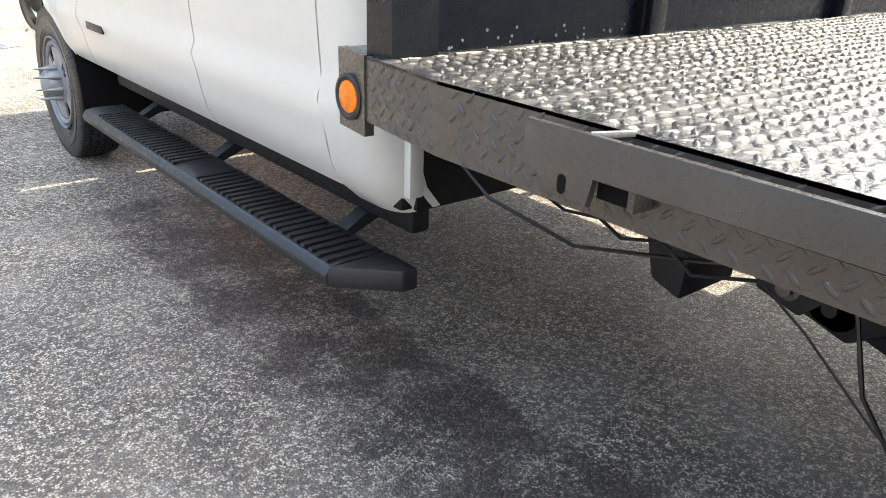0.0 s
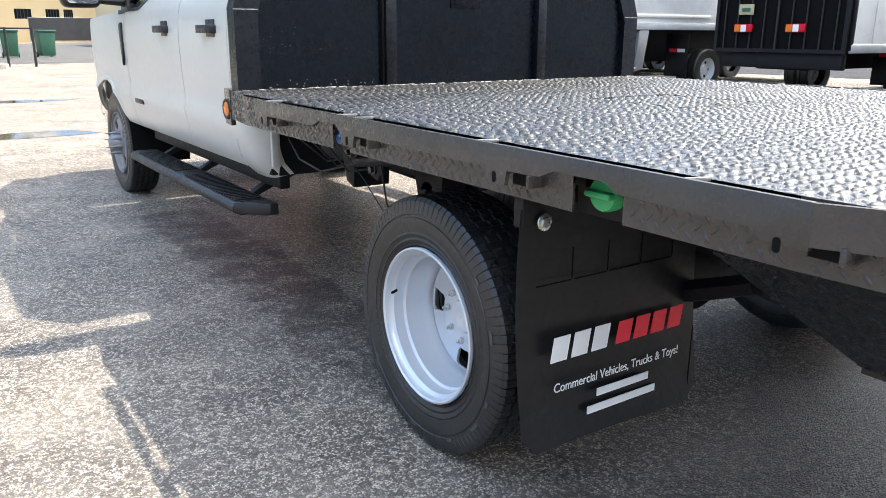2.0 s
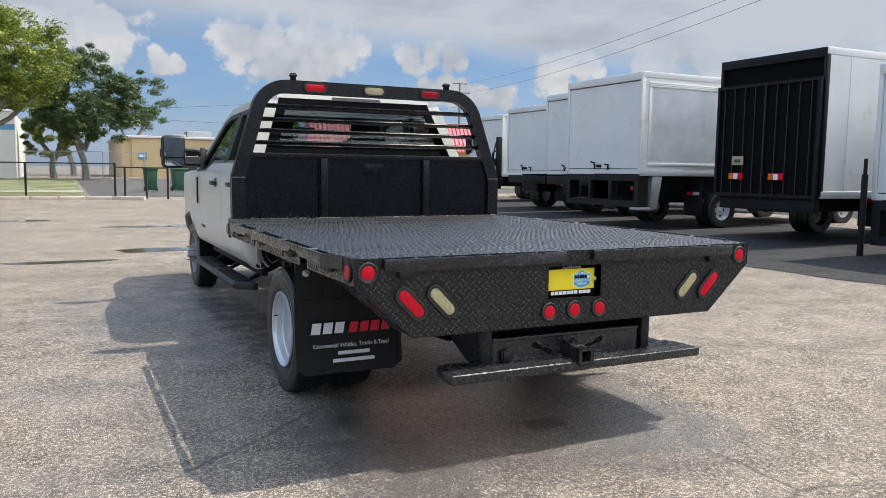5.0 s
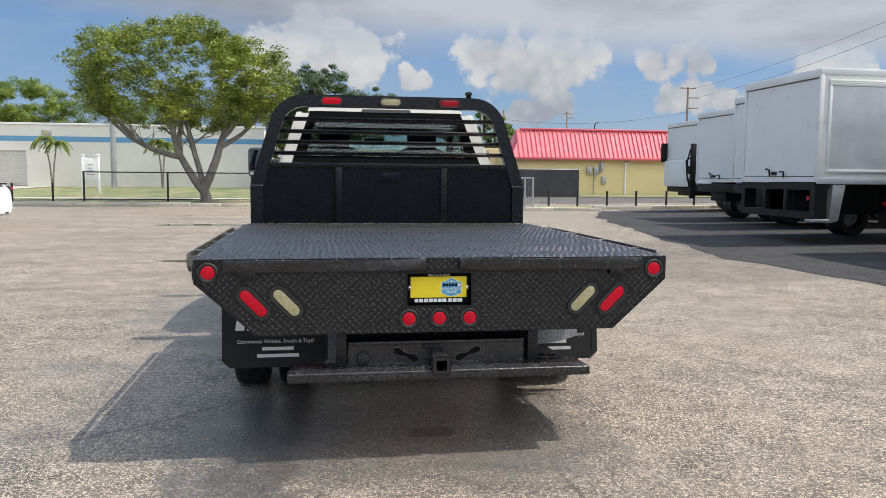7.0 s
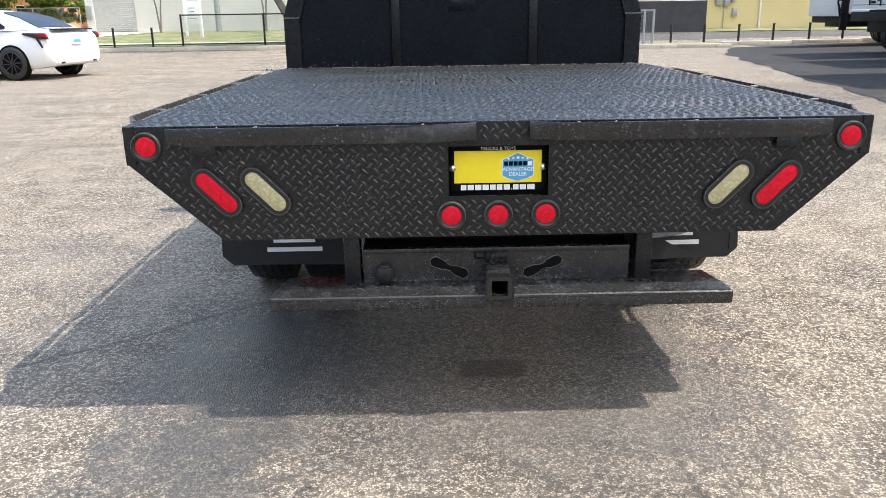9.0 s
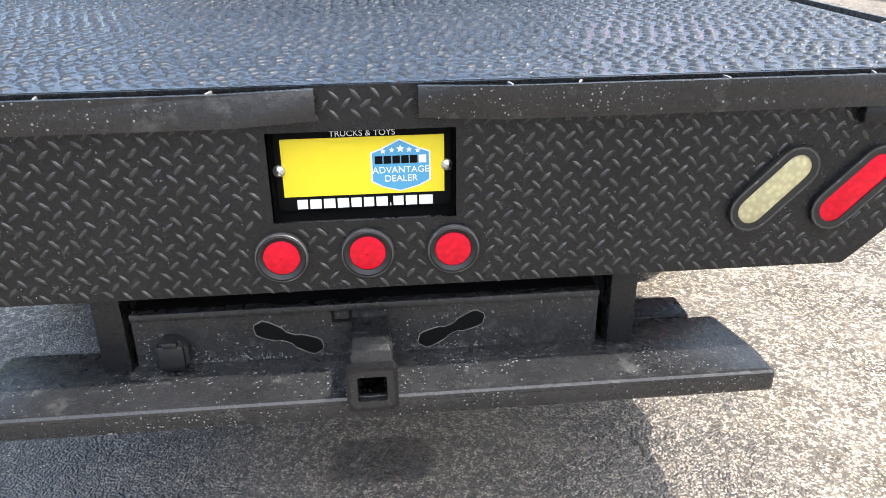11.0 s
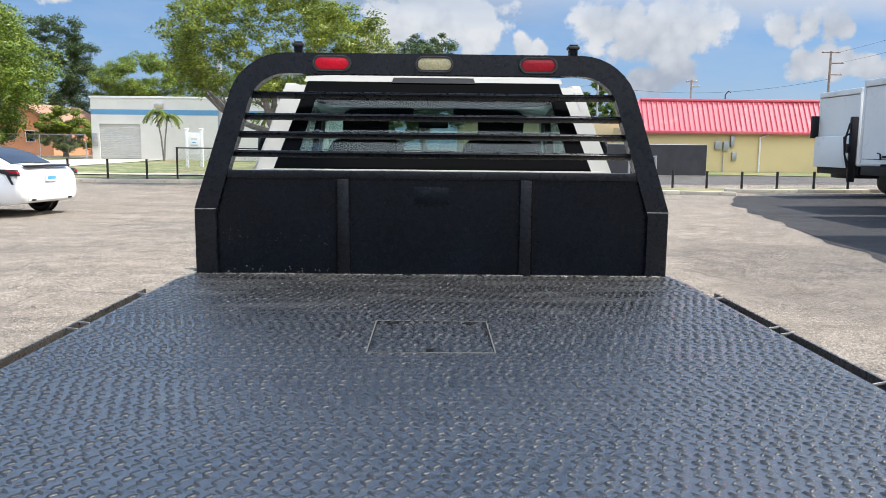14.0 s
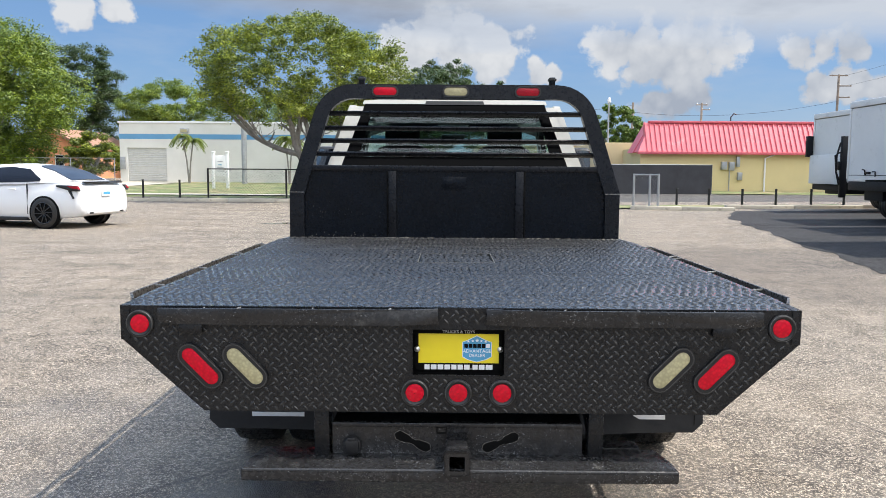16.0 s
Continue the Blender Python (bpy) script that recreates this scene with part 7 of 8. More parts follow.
        for y in (0.6, -0.35):
            lm = part("tail_lamp", box(-0.16, y - 0.17, z0 + 0.27, -0.12, y + 0.17, z0 + 0.4, 0.01), M_RED, gate, "red and amber tail lamp")
            part("lens", box(-0.164, y + 0.05, z0 + 0.28, -0.158, y + 0.16, z0 + 0.39), M_AMBER, lm)
            part("lens", box(-0.164, y - 0.06, z0 + 0.28, -0.158, y + 0.04, z0 + 0.39), M_SIGN, lm)
    elif back == "lift":
        part("rear_door", box(0.0, -h + 0.07, z0 + 0.7, 0.03, h - 0.07, z1 - 0.16), M_BOX, t, "white roll-up rear door")
        lift = part("lift_gate", box(-0.14, -h + 0.1, z0 - 0.1, -0.05, h - 0.05, z0 + 0.85, 0.02), M_BOX, t, "folded white tail lift")
        part("lift_arm", box(-0.25, -h - 0.04, z0 - 0.5, -0.05, -h + 0.08, z0 + 1.4, 0.02), M_GATE, lift)
        part("lift_arm", box(-0.25, h - 0.1, z0 + 0.8, -0.05, h + 0.05, z0 + 1.5, 0.01), M_GATE, lift)
        for k in range(2):
            part("hose", tube([(-0.27, -h + 0.02, z0 + 1.2 - 0.3 * k), (-0.38 - 0.05 * k, -h, z0 + 0.8), (-0.36, -h + 0.04, z0 + 0.3), (-0.27, -h + 0.02, z0 - 0.1 + 0.15 * k)], 0.028, 6), M_GATE, lift)
        part("control_box", box(-0.30, -h + 0.0, z0 + 0.35, -0.14, -h + 0.18, z0 + 0.62, 0.015), M_GATE, lift)
    # under-run frame, chassis, wheels, cab
    part("chassis", box(0.1, -0.45, 0.55, L + 1.6, 0.45, z0 - 0.01, 0.02), M_UNDER, t)
    if back == "roll" and step:
        fr = part("rear_frame", ringed([(-h + 0.02, z0 - 0.72), (h - 0.02, z0 - 0.72), (h - 0.02, z0 - 0.02), (-h + 0.02, z0 - 0.02)], [(-h + 0.16, z0 - 0.58), (h - 0.16, z0 - 0.58), (h - 0.16, z0 - 0.16), (-h + 0.16, z0 - 0.16)], "x", -0.02, 0.25), M_UNDER, t, "black rear step frame")
        for y in (-0.35, 0.4):
            part("upright", box(-0.022, y - 0.05, z0 - 0.6, 0.2, y + 0.05, z0 - 0.1, 0.01), M_UNDER, fr)
        part("panel", box(0.1, -0.35, z0 - 0.58, 0.12, 0.4, z0 - 0.16), M_UNDER, fr)
        part("tail_lamp", box(0.0, -h + 0.2, z0 - 0.36, 0.05, -h + 0.3, z0 - 0.27, 0.01), M_DARKRED, fr)
        part("step", box(-0.05, -h - 0.02, z0 - 0.78, 0.3, -h + 0.25, z0 - 0.72, 0.01), M_GALV, fr)
        part("mud_guard", prism([(0.35, z0 - 0.05), (0.62, z0 - 0.05), (0.5, z0 - 0.75), (0.3, z0 - 0.8)], "y", -h, -h + 0.25, 0.01), M_GALV, t)
    else:
        part("under_run_bar", box(-0.02, -h + 0.1, z0 - 0.3, 0.12, h - 0.1, z0 - 0.06, 0.01), M_UNDER, t)
    flap = part("mud_flap", box(wheels[0] - 0.62, -h + 0.05, 0.28, wheels[0] - 0.6, -h + 0.6, z0 - 0.1, 0.004), M_FLAP, t)
    for k, m in enumerate((M_INKW, M_INKR)):
        part("logo_bar", box(wheels[0] - 0.63, -h + 0.12 + 0.2 * k, 0.75, wheels[0] - 0.622, -h + 0.3 + 0.2 * k, 0.82), m, flap)
    for wx in wheels:
        for s in (-1, 1):
            if wx == wheels[0]:
                truck_wheel(wx, s * (h - 0.38), 0.41, s, t, 0.0)
            truck_wheel(wx, s * (h - 0.13), 0.41, s, t, 0.0)
    cabp = [(L + 0.1, 0.55), (L + 2.0, 0.55), (L + 2.05, 1.2), (L + 1.85, 1.35), (L + 1.4, 2.3), (L + 0.15, 2.35)]
    c = part("cab", prism(cabp, "y", -1.0, 1.0, 0.05), M_BOX, t, "white truck cab")
    for s in (-1, 1):
        part("window", prism([(L + 0.5, 1.4), (L + 1.7, 1.4), (L + 1.32, 2.15), (L + 0.5, 2.15)], "y", min(s * 1.0, s * 1.012), max(s * 1.0, s * 1.012)), M_TINT, c)
    return t


box_truck(8.85, 9.93, 12.60, 1.30, 3.43, 5.2, "white box truck with an aluminium side door and black step frame", wheels=(2.45, 6.6))
box_truck(9.75, 6.22, 8.62, 0.95, 3.52, 5.4, "white box truck with a folded black steel loading gate", back="gate", side="plain", wheels=(2.5, 6.7))
box_truck(9.35, 2.35, 4.95, 0.95, 3.05, 4.8, "white box truck with red tail lamps and a pale plate", side="plain", wheels=(2.4, 6.2))
box_truck(10.6, 13.75, 16.15, 1.25, 3.50, 5.0, "white box truck standing between two others", side="plain", wheels=(1.5, 6.2), step=False)
box_truck(11.0, 16.62, 19.0, 1.25, 3.32, 5.0, "white box truck with a ribbed roll-up rear door", side="plain", wheels=(1.3, 6.2), step=False)
box_truck(12.4, 21.7, 24.1, 1.15, 3.36, 5.0, "white box truck with a tail lift and coiled hoses", back="lift", side="plain", wheels=(2.4, 6.2))
solid("marker_post", join(tube([(9.2, 5.0, 0.05), (9.2, 5.0, 1.35)], 0.05), tube([(9.2, 5.0, 1.0), (9.2, 5.0, 1.6)], 0.03)), M_GATE, "black and red steel marker post beside a truck", "post")


# ---- white saloon car ----
def saloon():
    at = pose(-9.02, 15.65, ground_z(-9, 15.6), 0, 0, 168)
    c = thing("saloon_car", "white four-door saloon with black wheels and tinted glass", "car", at)
    # local: x forward from the rear axle, y to the left, z up
    sec = [(-1.02, 0.34, 0.62, 0.80), (-0.98, 0.30, 0.92, 0.86), (-0.86, 0.28, 1.02, 0.89), (-0.55, 0.24, 1.05, 0.91), (-0.2, 0.2, 1.05, 0.92), (0.4, 0.19, 1.03, 0.92), (1.2, 0.18, 0.99, 0.92),
           (2.0, 0.18, 0.97, 0.92), (2.6, 0.2, 0.94, 0.91), (3.1, 0.22, 0.86, 0.90), (3.5, 0.25, 0.76, 0.84), (3.75, 0.32, 0.66, 0.68)]
    b = bmesh.new()
    rows = []
    for x, lo, hi, w in sec:
        prof = [(-w * 0.9, lo), (-w * 0.985, lo + 0.1), (-w, lo + (hi - lo) * 0.45), (-w * 0.97, lo + (hi - lo) * 0.75), (-w * 0.9, hi - 0.03), (-w * 0.78, hi), (0, hi + 0.02)]
        prof = prof + [(-y, z) for y, z in prof[-2::-1]]
        rows.append([b.verts.new((x, y, z)) for y, z in prof])
    for p, q in zip(rows, rows[1:]):
        for k in range(len(p) - 1):
            b.faces.new((p[k], q[k], q[k + 1], p[k + 1]))
        b.faces.new((p[-1], q[-1], q[0], p[0]))
    b.faces.new(rows[0])
    b.faces.new(rows[-1][::-1])
    body = part("body", b, M_CARWHITE, c, smooth=50)
    g = bmesh.new()
    rows = []
    for x, zt, wt_, zb, wb in ((-0.60, 1.06, 0.70, 1.03, 0.80), (-0.1, 1.28, 0.64, 1.03, 0.86), (0.35, 1.40, 0.60, 1.0, 0.88), (0.9, 1.45, 0.60, 0.98, 0.88), (1.5, 1.42, 0.60, 0.96, 0.88), (2.0, 1.25, 0.62, 0.95, 0.86), (2.55, 0.97, 0.68, 0.94, 0.80)):
        prof = [(-wb, zb), (-wb * 0.95, zb + (zt - zb) * 0.35), (-wt_ * 1.05, zb + (zt - zb) * 0.88), (-wt_ * 0.85, zt - 0.0), (0, zt + 0.015), (wt_ * 0.85, zt), (wt_ * 1.05, zb + (zt - zb) * 0.88), (wb * 0.95, zb + (zt - zb) * 0.35), (wb, zb)]
        rows.append([g.verts.new((x, y, z)) for y, z in prof])
    for p, q in zip(rows, rows[1:]):
        for k in range(len(p) - 1):
            g.faces.new((p[k], q[k], q[k + 1], p[k + 1]))
    part("roof", g, M_CARWHITE, c, smooth=50)
    ROOF = ((-0.60, 1.06, 0.70, 1.03, 0.80), (-0.1, 1.28, 0.64, 1.03, 0.86), (0.35, 1.40, 0.60, 1.0, 0.88), (0.9, 1.45, 0.60, 0.98, 0.88), (1.5, 1.42, 0.60, 0.96, 0.88), (2.0, 1.25, 0.62, 0.95, 0.86), (2.55, 0.97, 0.68, 0.94, 0.80))

    def roof_at(x):
        for p, q in zip(ROOF, ROOF[1:]):
            if x <= q[0]:
                f = (x - p[0]) / (q[0] - p[0])
                return [u + (v - u) * f for u, v in zip(p, q)][1:]
        return list(ROOF[-1][1:])

    def strip(cols, thick=0.008):
        b_ = bmesh.new()
        rows_ = [[b_.verts.new(p) for p in col] for col in cols]
        for p, q in zip(rows_, rows_[1:]):
            for k in range(len(p) - 1):
                b_.faces.new((p[k], q[k], q[k + 1], p[k + 1]))
        bmesh.ops.recalc_face_normals(b_, faces=b_.faces)
        bmesh.ops.solidify(b_, geom=list(b_.faces), thickness=thick)
        return b_

    cols = []
    for x in (-0.57, -0.45, -0.3, -0.1, 0.1, 0.27, 0.34):
        zt, wt_, zb, wb = roof_at(x)
        half_w = wt_ * (0.83 if x < 0.3 else 0.7)
        cols.append([(x - 0.012, half_w * u, zt + 0.016 + 0.015 * (1 - abs(u))) for u in (-1, -0.5, 0, 0.5, 1)])
    part("rear_window", strip(cols), M_TINT, c, "dark sloping rear window")
    for s in (-1, 1):
        cols = []
        for x, lo, hi in ((0.02, 0.14, 0.30), (0.2, 0.10, 0.55), (0.4, 0.09, 0.80), (0.9, 0.09, 0.84), (1.5, 0.09, 0.82), (1.9, 0.10, 0.70), (2.2, 0.12, 0.40)):
            zt, wt_, zb, wb = roof_at(x)
            col = []
            for k in range(5):
                f = lo + (hi - lo) * k / 4
                y_ = wb + (wb * 0.95 - wb) * f / 0.35 if f < 0.35 else wb * 0.95 + (wt_ * 1.05 - wb * 0.95) * (f - 0.35) / 0.53
                col.append((x, s * (y_ + 0.014), zb + (zt - zb) * f + 0.006))
            cols.append(col)
        part("side_window", strip(cols), M_TINT, c)
        lamp = part("tail_lamp", prism([(-1.0, 0.84), (-0.94, 0.97), (-0.42, 0.975), (-0.40, 0.945), (-0.78, 0.85)], "y", s * 0.87 - 0.035, s * 0.87 + 0.035, 0.006), M_TRIM, c)
        part("lens", prism([(-1.01, 0.885), (-0.955, 0.95), (-0.70, 0.955), (-0.84, 0.90)], "y", s * 0.885 - 0.03, s * 0.885 + 0.03, 0.004), M_DARKRED, lamp, "red lens")
        part("side_cut", prism([(-0.77, 0.87), (-0.87, 0.68), (-0.84, 0.67), (-0.72, 0.86)], "y", s * 0.90 - 0.012, s * 0.90 + 0.012), M_TRIM, c)
        part("exhaust", box(-1.048, s * 0.55 - 0.07, 0.33, -0.96, s * 0.55 + 0.07, 0.375, 0.016), M_TRIM, c)
        part("door_handle", box(0.62, min(s * 0.9, s * 0.94), 0.86, 0.8, max(s * 0.9, s * 0.94), 0.89, 0.01), M_CARWHITE, c)
        part("door_gap", box(0.33, min(s * 0.885, s * 0.9215), 0.32, 0.34, max(s * 0.885, s * 0.9215), 1.0), M_GAP, c)
        part("sill", box(0.36, min(s * 0.8, s * 0.93), 0.17, 2.4, max(s * 0.8, s * 0.93), 0.25, 0.02), M_TRIM, c)
        for wx in (-0.1, 2.75):
            part("arch", lathe([(-0.05, 0.375), (0.012, 0.385), (0.018, 0.375), (0.018, 0.1)], 32), M_GAP, c, at=pose(wx, s * 0.912, 0.35) @ pose(0, 0, 0, 0, 0, 90 * s))
            w = part("wheel", lathe([(-0.1, 0.24), (-0.11, 0.29), (-0.08, 0.35), (0.08, 0.35), (0.105, 0.31), (0.105, 0.245), (0.08, 0.235)], 36), M_RUBBER, c, at=pose(wx, s * 0.845, 0.35) @ pose(0, 0, 0, 0, 0, 90 * s))
            part("rim", lathe([(0.106, 0.245), (0.112, 0.235), (0.106, 0.225), (0.09, 0.225)], 36), M_CARBLACK, w)
            part("brake", lathe([(0.09, 0.24), (0.091, 0.03)], 24), M_GAP, w)
            for k in range(10):
                sp = box(-0.012, 0.03, 0, 0.012, 0.235, 0.03, 0.004)
                part("spoke", sp, M_CARBLACK, w, at=pose(0, 0, 0, 36 * k, 0, 0) @ pose(0.095, 0, 0))
            part("hub", lathe([(0.09, 0.05), (0.115, 0.04), (0.116, 0.001)], 16), M_CARBLACK, w)
    part("boot_lip", prism([(-0.985, 1.015), (-1.01, 1.048), (-0.9, 1.058), (-0.86, 1.04)], "y", -0.66, 0.66, 0.006), M_TRIM, c, "black boot spoiler")
    pl = part("plate", box(-1.045, -0.17, 0.72, -1.02, 0.17, 0.86, 0.004), M_SIGN, c)
    part("bar", box(-1.05, -0.12, 0.76, -1.044, 0.12, 0.82), M_BADGE, pl)
    part("bumper_insert", box(-1.04, -0.7, 0.33, -0.93, 0.7, 0.46, 0.02), M_CARWHITE, c)


saloon()


# ---- fences, posts, gate, signs ----
def post(x, y, tall, material=M_FENCE, label="short black steel post at the edge of the lot", group="edge posts", r=0.045):
    b = tube([(x, y, ground_z(x, y) - 0.1), (x, y, ground_z(x, y) + tall)], r, 8)
    tube([(x, y, ground_z(x, y) + tall), (x, y, ground_z(x, y) + tall + 0.02)], r * 1.2, 8, bm=b)
    return solid("post", b, material, label, "post", group=group)


for x, y in ((-12.84, 29.9), (-11.3, 29.9), (-14.4, 29.9), (-16.0, 29.9)):
    post(x, y, 0.8)
for x, y in ((8.75, 27.3), (9.75, 26.6), (10.85, 26.2), (12.05, 26.1), (13.3, 26.0), (14.5, 26.0)):
    post(x, y, 0.62)


def chain_fence(points, tall, label, mesh=True, material=M_FENCE):
    """Posts and a top rail with diamond wire."""
    f = thing("chain_fence", label, "fence", pose(points[0][0], points[0][1], 0))
    ox, oy = points[0]
    wire = bmesh.new()
    for x, y in points:
        z = ground_z(x, y)
        part("post", tube([(x - ox, y - oy, z - 0.1), (x - ox, y - oy, z + tall + 0.03)], 0.04, 8), material, f)
    for (xa, ya), (xb, yb) in zip(points, points[1:]):
        za, zb = ground_z(xa, ya), ground_z(xb, yb)
        part("top_rail", tube([(xa - ox, ya - oy, za + tall), (xb - ox, yb - oy, zb + tall)], 0.025, 6), material, f)
        if mesh:
            run = math.hypot(xb - xa, yb - ya)
            n, step = int(run / 0.13), 0.13
            for d in (1, -1):
                for k in range(-int(tall / step), n + 1):
                    lo, hi = max(0.0, -k * step), min(tall, run - k * step)
                    if hi <= lo:
                        continue
                    fa, fb = (k * step + lo) / run, (k * step + hi) / run
                    if d < 0:
                        fa, fb = 1 - fa, 1 - fb
                    p = [(xa + (xb - xa) * q - ox, ya + (yb - ya) * q - oy, za + (zb - za) * q + h_) for q, h_ in ((fa, lo), (fb, hi))]
                    tube(p, 0.0028, 3, bm=wire, caps=False)
    if mesh:
        tagged(part("wire", wire, material, f), kind="stuff")
    return f


chain_fence([(-10.1, 29.9), (-6.8, 29.8), (-3.4, 29.6), (-0.35, 29.3)], 1.28, "black chain link fence with a pipe top rail")
chain_fence([(-0.35, 29.3), (-0.05, 28.6), (0.65, 27.9), (1.35, 27.4)], 1.15, "open black fence gate leaning by loose kerb stones", mesh=False)
chain_fence([(6.45, 24.6), (6.9, 24.2), (7.12, 23.9)], 1.2, "short grey gate section by the grass island", material=M_GALV)
chain_fence([(-4.9, 62), (-2.5, 58), (0.5, 56), (3.2, 56)], 2.0, "tall grey chain link fence beside the white building", material=M_GALV)
chain_fence([(-38, 59), (-34, 59), (-30, 59), (-26.5, 59)], 1.9, "grey chain link fence before the orange house", material=M_GALV)


def sign_board():
    x, y = -13.7, 44.0
    s_ = thing("lawn_sign", "white wooden sign board on two posts in the grass", "sign", pose(x, y, ground_z(x, y)))
    for dx in (-0.42, 0.42):
        p = part("post", box(dx - 0.08, -0.08, -0.2, dx + 0.08, 0.08, 2.15, 0.015), M_SIGN, s_)
        part("cap", box(dx - 0.11, -0.11, 2.15, dx + 0.11, 0.11, 2.25, 0.03), M_SIGN, p)
    panel_ = part("board", box(-0.36, -0.04, 0.75, 0.36, 0.04, 2.0, 0.01), M_SIGN, s_)
    for z, w_, m in ((1.62, 0.16, M_GALV), (1.42, 0.10, M_BADGE), (1.27, 0.2, M_GALV), (1.05, 0.22, M_GALV)):
        part("print_bar", box(-w_, -0.05, z, w_, -0.041, z + 0.05), m, panel_)


sign_board()
for x, y in ((1.55, 35.5), (2.9, 36.0)):
    bn = thing("wheeled_bin", "dark green plastic wheeled bin with a closed lid", "bin", pose(x, y, ground_z(x, y), 0, 0, 12 * (x - 2)), "bins")
    part("body", prism([(-0.26, 0.06), (0.26, 0.06), (0.32, 1.0), (-0.32, 1.0)], "y", -0.3, 0.32, 0.03), M_BIN, bn)
    part("lid", box(-0.35, -0.36, 1.0, 0.35, 0.36, 1.08, 0.03), M_BIN, bn)
    for s in (-1, 1):
        part("wheel", lathe([(-0.03, 0.02), (-0.03, 0.11), (0.03, 0.11), (0.03, 0.02)], 16), M_RUBBER, bn, at=pose(s * 0.28, 0.28, 0.11))


def street_lamp(x, y, tall):
    s_ = thing("street_lamp", "slim grey street lamp with a small head", "lamp", pose(x, y, 0.2))
    part("pole", tube([(0, 0, -0.3), (0, 0, tall)], [0.09, 0.06], 8), M_GALV, s_)
    part("head", moved(lathe([(-0.2, 0.05), (0.0, 0.16), (0.2, 0.14), (0.24, 0.02)], 12), pose(0.02, 0, tall + 0.1, 0, 90, 0)), M_SIGN, s_)


street_lamp(12.7, 60.0, 6.75)


def utility_pole(x, y, tall, arms, label):
    p = thing("utility_pole", label, "pole", pose(x, y, 0))
    part("mast", tube([(0, 0, -0.5), (0, 0, tall)], [0.16, 0.11], 8), M_WOODPOLE, p)
    for z, a0, a1 in arms:
        arm = part("cross_arm", box(a0, -0.05, z - 0.05, a1, 0.05, z + 0.05, 0.01), M_WOODPOLE, p)
        for f in (0.1, 0.9):
            part("insulator", lathe([(0, 0.05), (0.05, 0.07), (0.12, 0.03)], 8), M_GALV, arm, at=pose(a0 + (a1 - a0) * f, 0, z + 0.05, 0, -90, 0))


utility_pole(38.2, 75, 11.0, ((10.9, -0.9, 0.9), (9.9, 0.0, 1.3), (8.8, 0.0, 1.2)), "wooden utility pole with cross arms")
utility_pole(19.3, 80, 8.6, (), "bare wooden pole far behind the shop")
utility_pole(26.5, 80, 8.6, ((8.4, -0.6, 0.6), (7.9, 0.0, 0.9)), "wooden utility pole with short cross arms")
utility_pole(14.0, -14.0, 10.5, ((9.9, -0.9, 0.9),), "wooden utility pole beside the lot")


def cable(a, b_, sag, r=0.018):
    pts = []
    for k in range(13):
        f = k / 12
        p = Vector(a).lerp(Vector(b_), f)
        p.z -= sag * 4 * f * (1 - f)
        pts.append(p)
    solid("overhead_wire", tube(pts, r, 4), M_FENCE, "thin black overhead wire between poles", "wire", group="overhead wires")


cable((38.2, 75, 8.4), (19.3, 80, 7.6), 0.8, 0.016)
cable((19.3, 80, 8.3), (-20, 92, 8.0), 1.0, 0.016)
cable((38.2, 75, 9.8), (16, -10, 9.9), 1.5, 0.01)
cable((38.8, 75, 10.9), (14.9, -14, 10.0), 1.3, 0.01)
cable((2.0, 84, 6.4), (40, 88, 6.8), 0.5, 0.016)


# ---- trees ----
def limb(bm, start, way, length, r0, r1, rng, bend=0.35, n=6, tips=None):
    p, d = Vector(start), Vector(way).normalized()
    pts, rad = [p.copy()], [r0]
    for k in range(n):
        d = (d + Vector((rng.uniform(-1, 1), rng.uniform(-1, 1), rng.uniform(-0.5, 0.9))) * bend * 0.4).normalized()
        p = p + d * (length / n)
        pts.append(p.copy())
        rad.append(r0 + (r1 - r0) * (k + 1) / n)
    tube(pts, rad, 7, bm=bm)
    return pts, d


def leaf_mass(name, spots, size, per, material, parent, rng):
    """Leaves in clumps: thick on the outside of each clump, thinner below it."""
    verts, faces = [], []
    for c, r in spots:
        for k in range(per):
            v = Vector((rng.gauss(0, 1), rng.gauss(0, 1), rng.gauss(0.25, 0.9))).normalized()
            o = c + Vector((v.x, v.y, v.z * 0.7)) * (r * rng.uniform(0.35, 1.05))
            a = Vector((rng.gauss(0, 1), rng.gauss(0, 1), rng.gauss(0, 0.6))).normalized()
            b_ = (a.cross(v + Vector((0.01, 0.02, 0.3)))).normalized()
            q = size * rng.uniform(0.6, 1.4)
            n = len(verts)
            verts += [tuple(o - a * q), tuple(o + b_ * q * 0.42), tuple(o + a * q), tuple(o - b_ * q * 0.42)]
            faces.append((n, n + 1, n + 2, n + 3))
    return soup(name, verts, faces, material, parent)


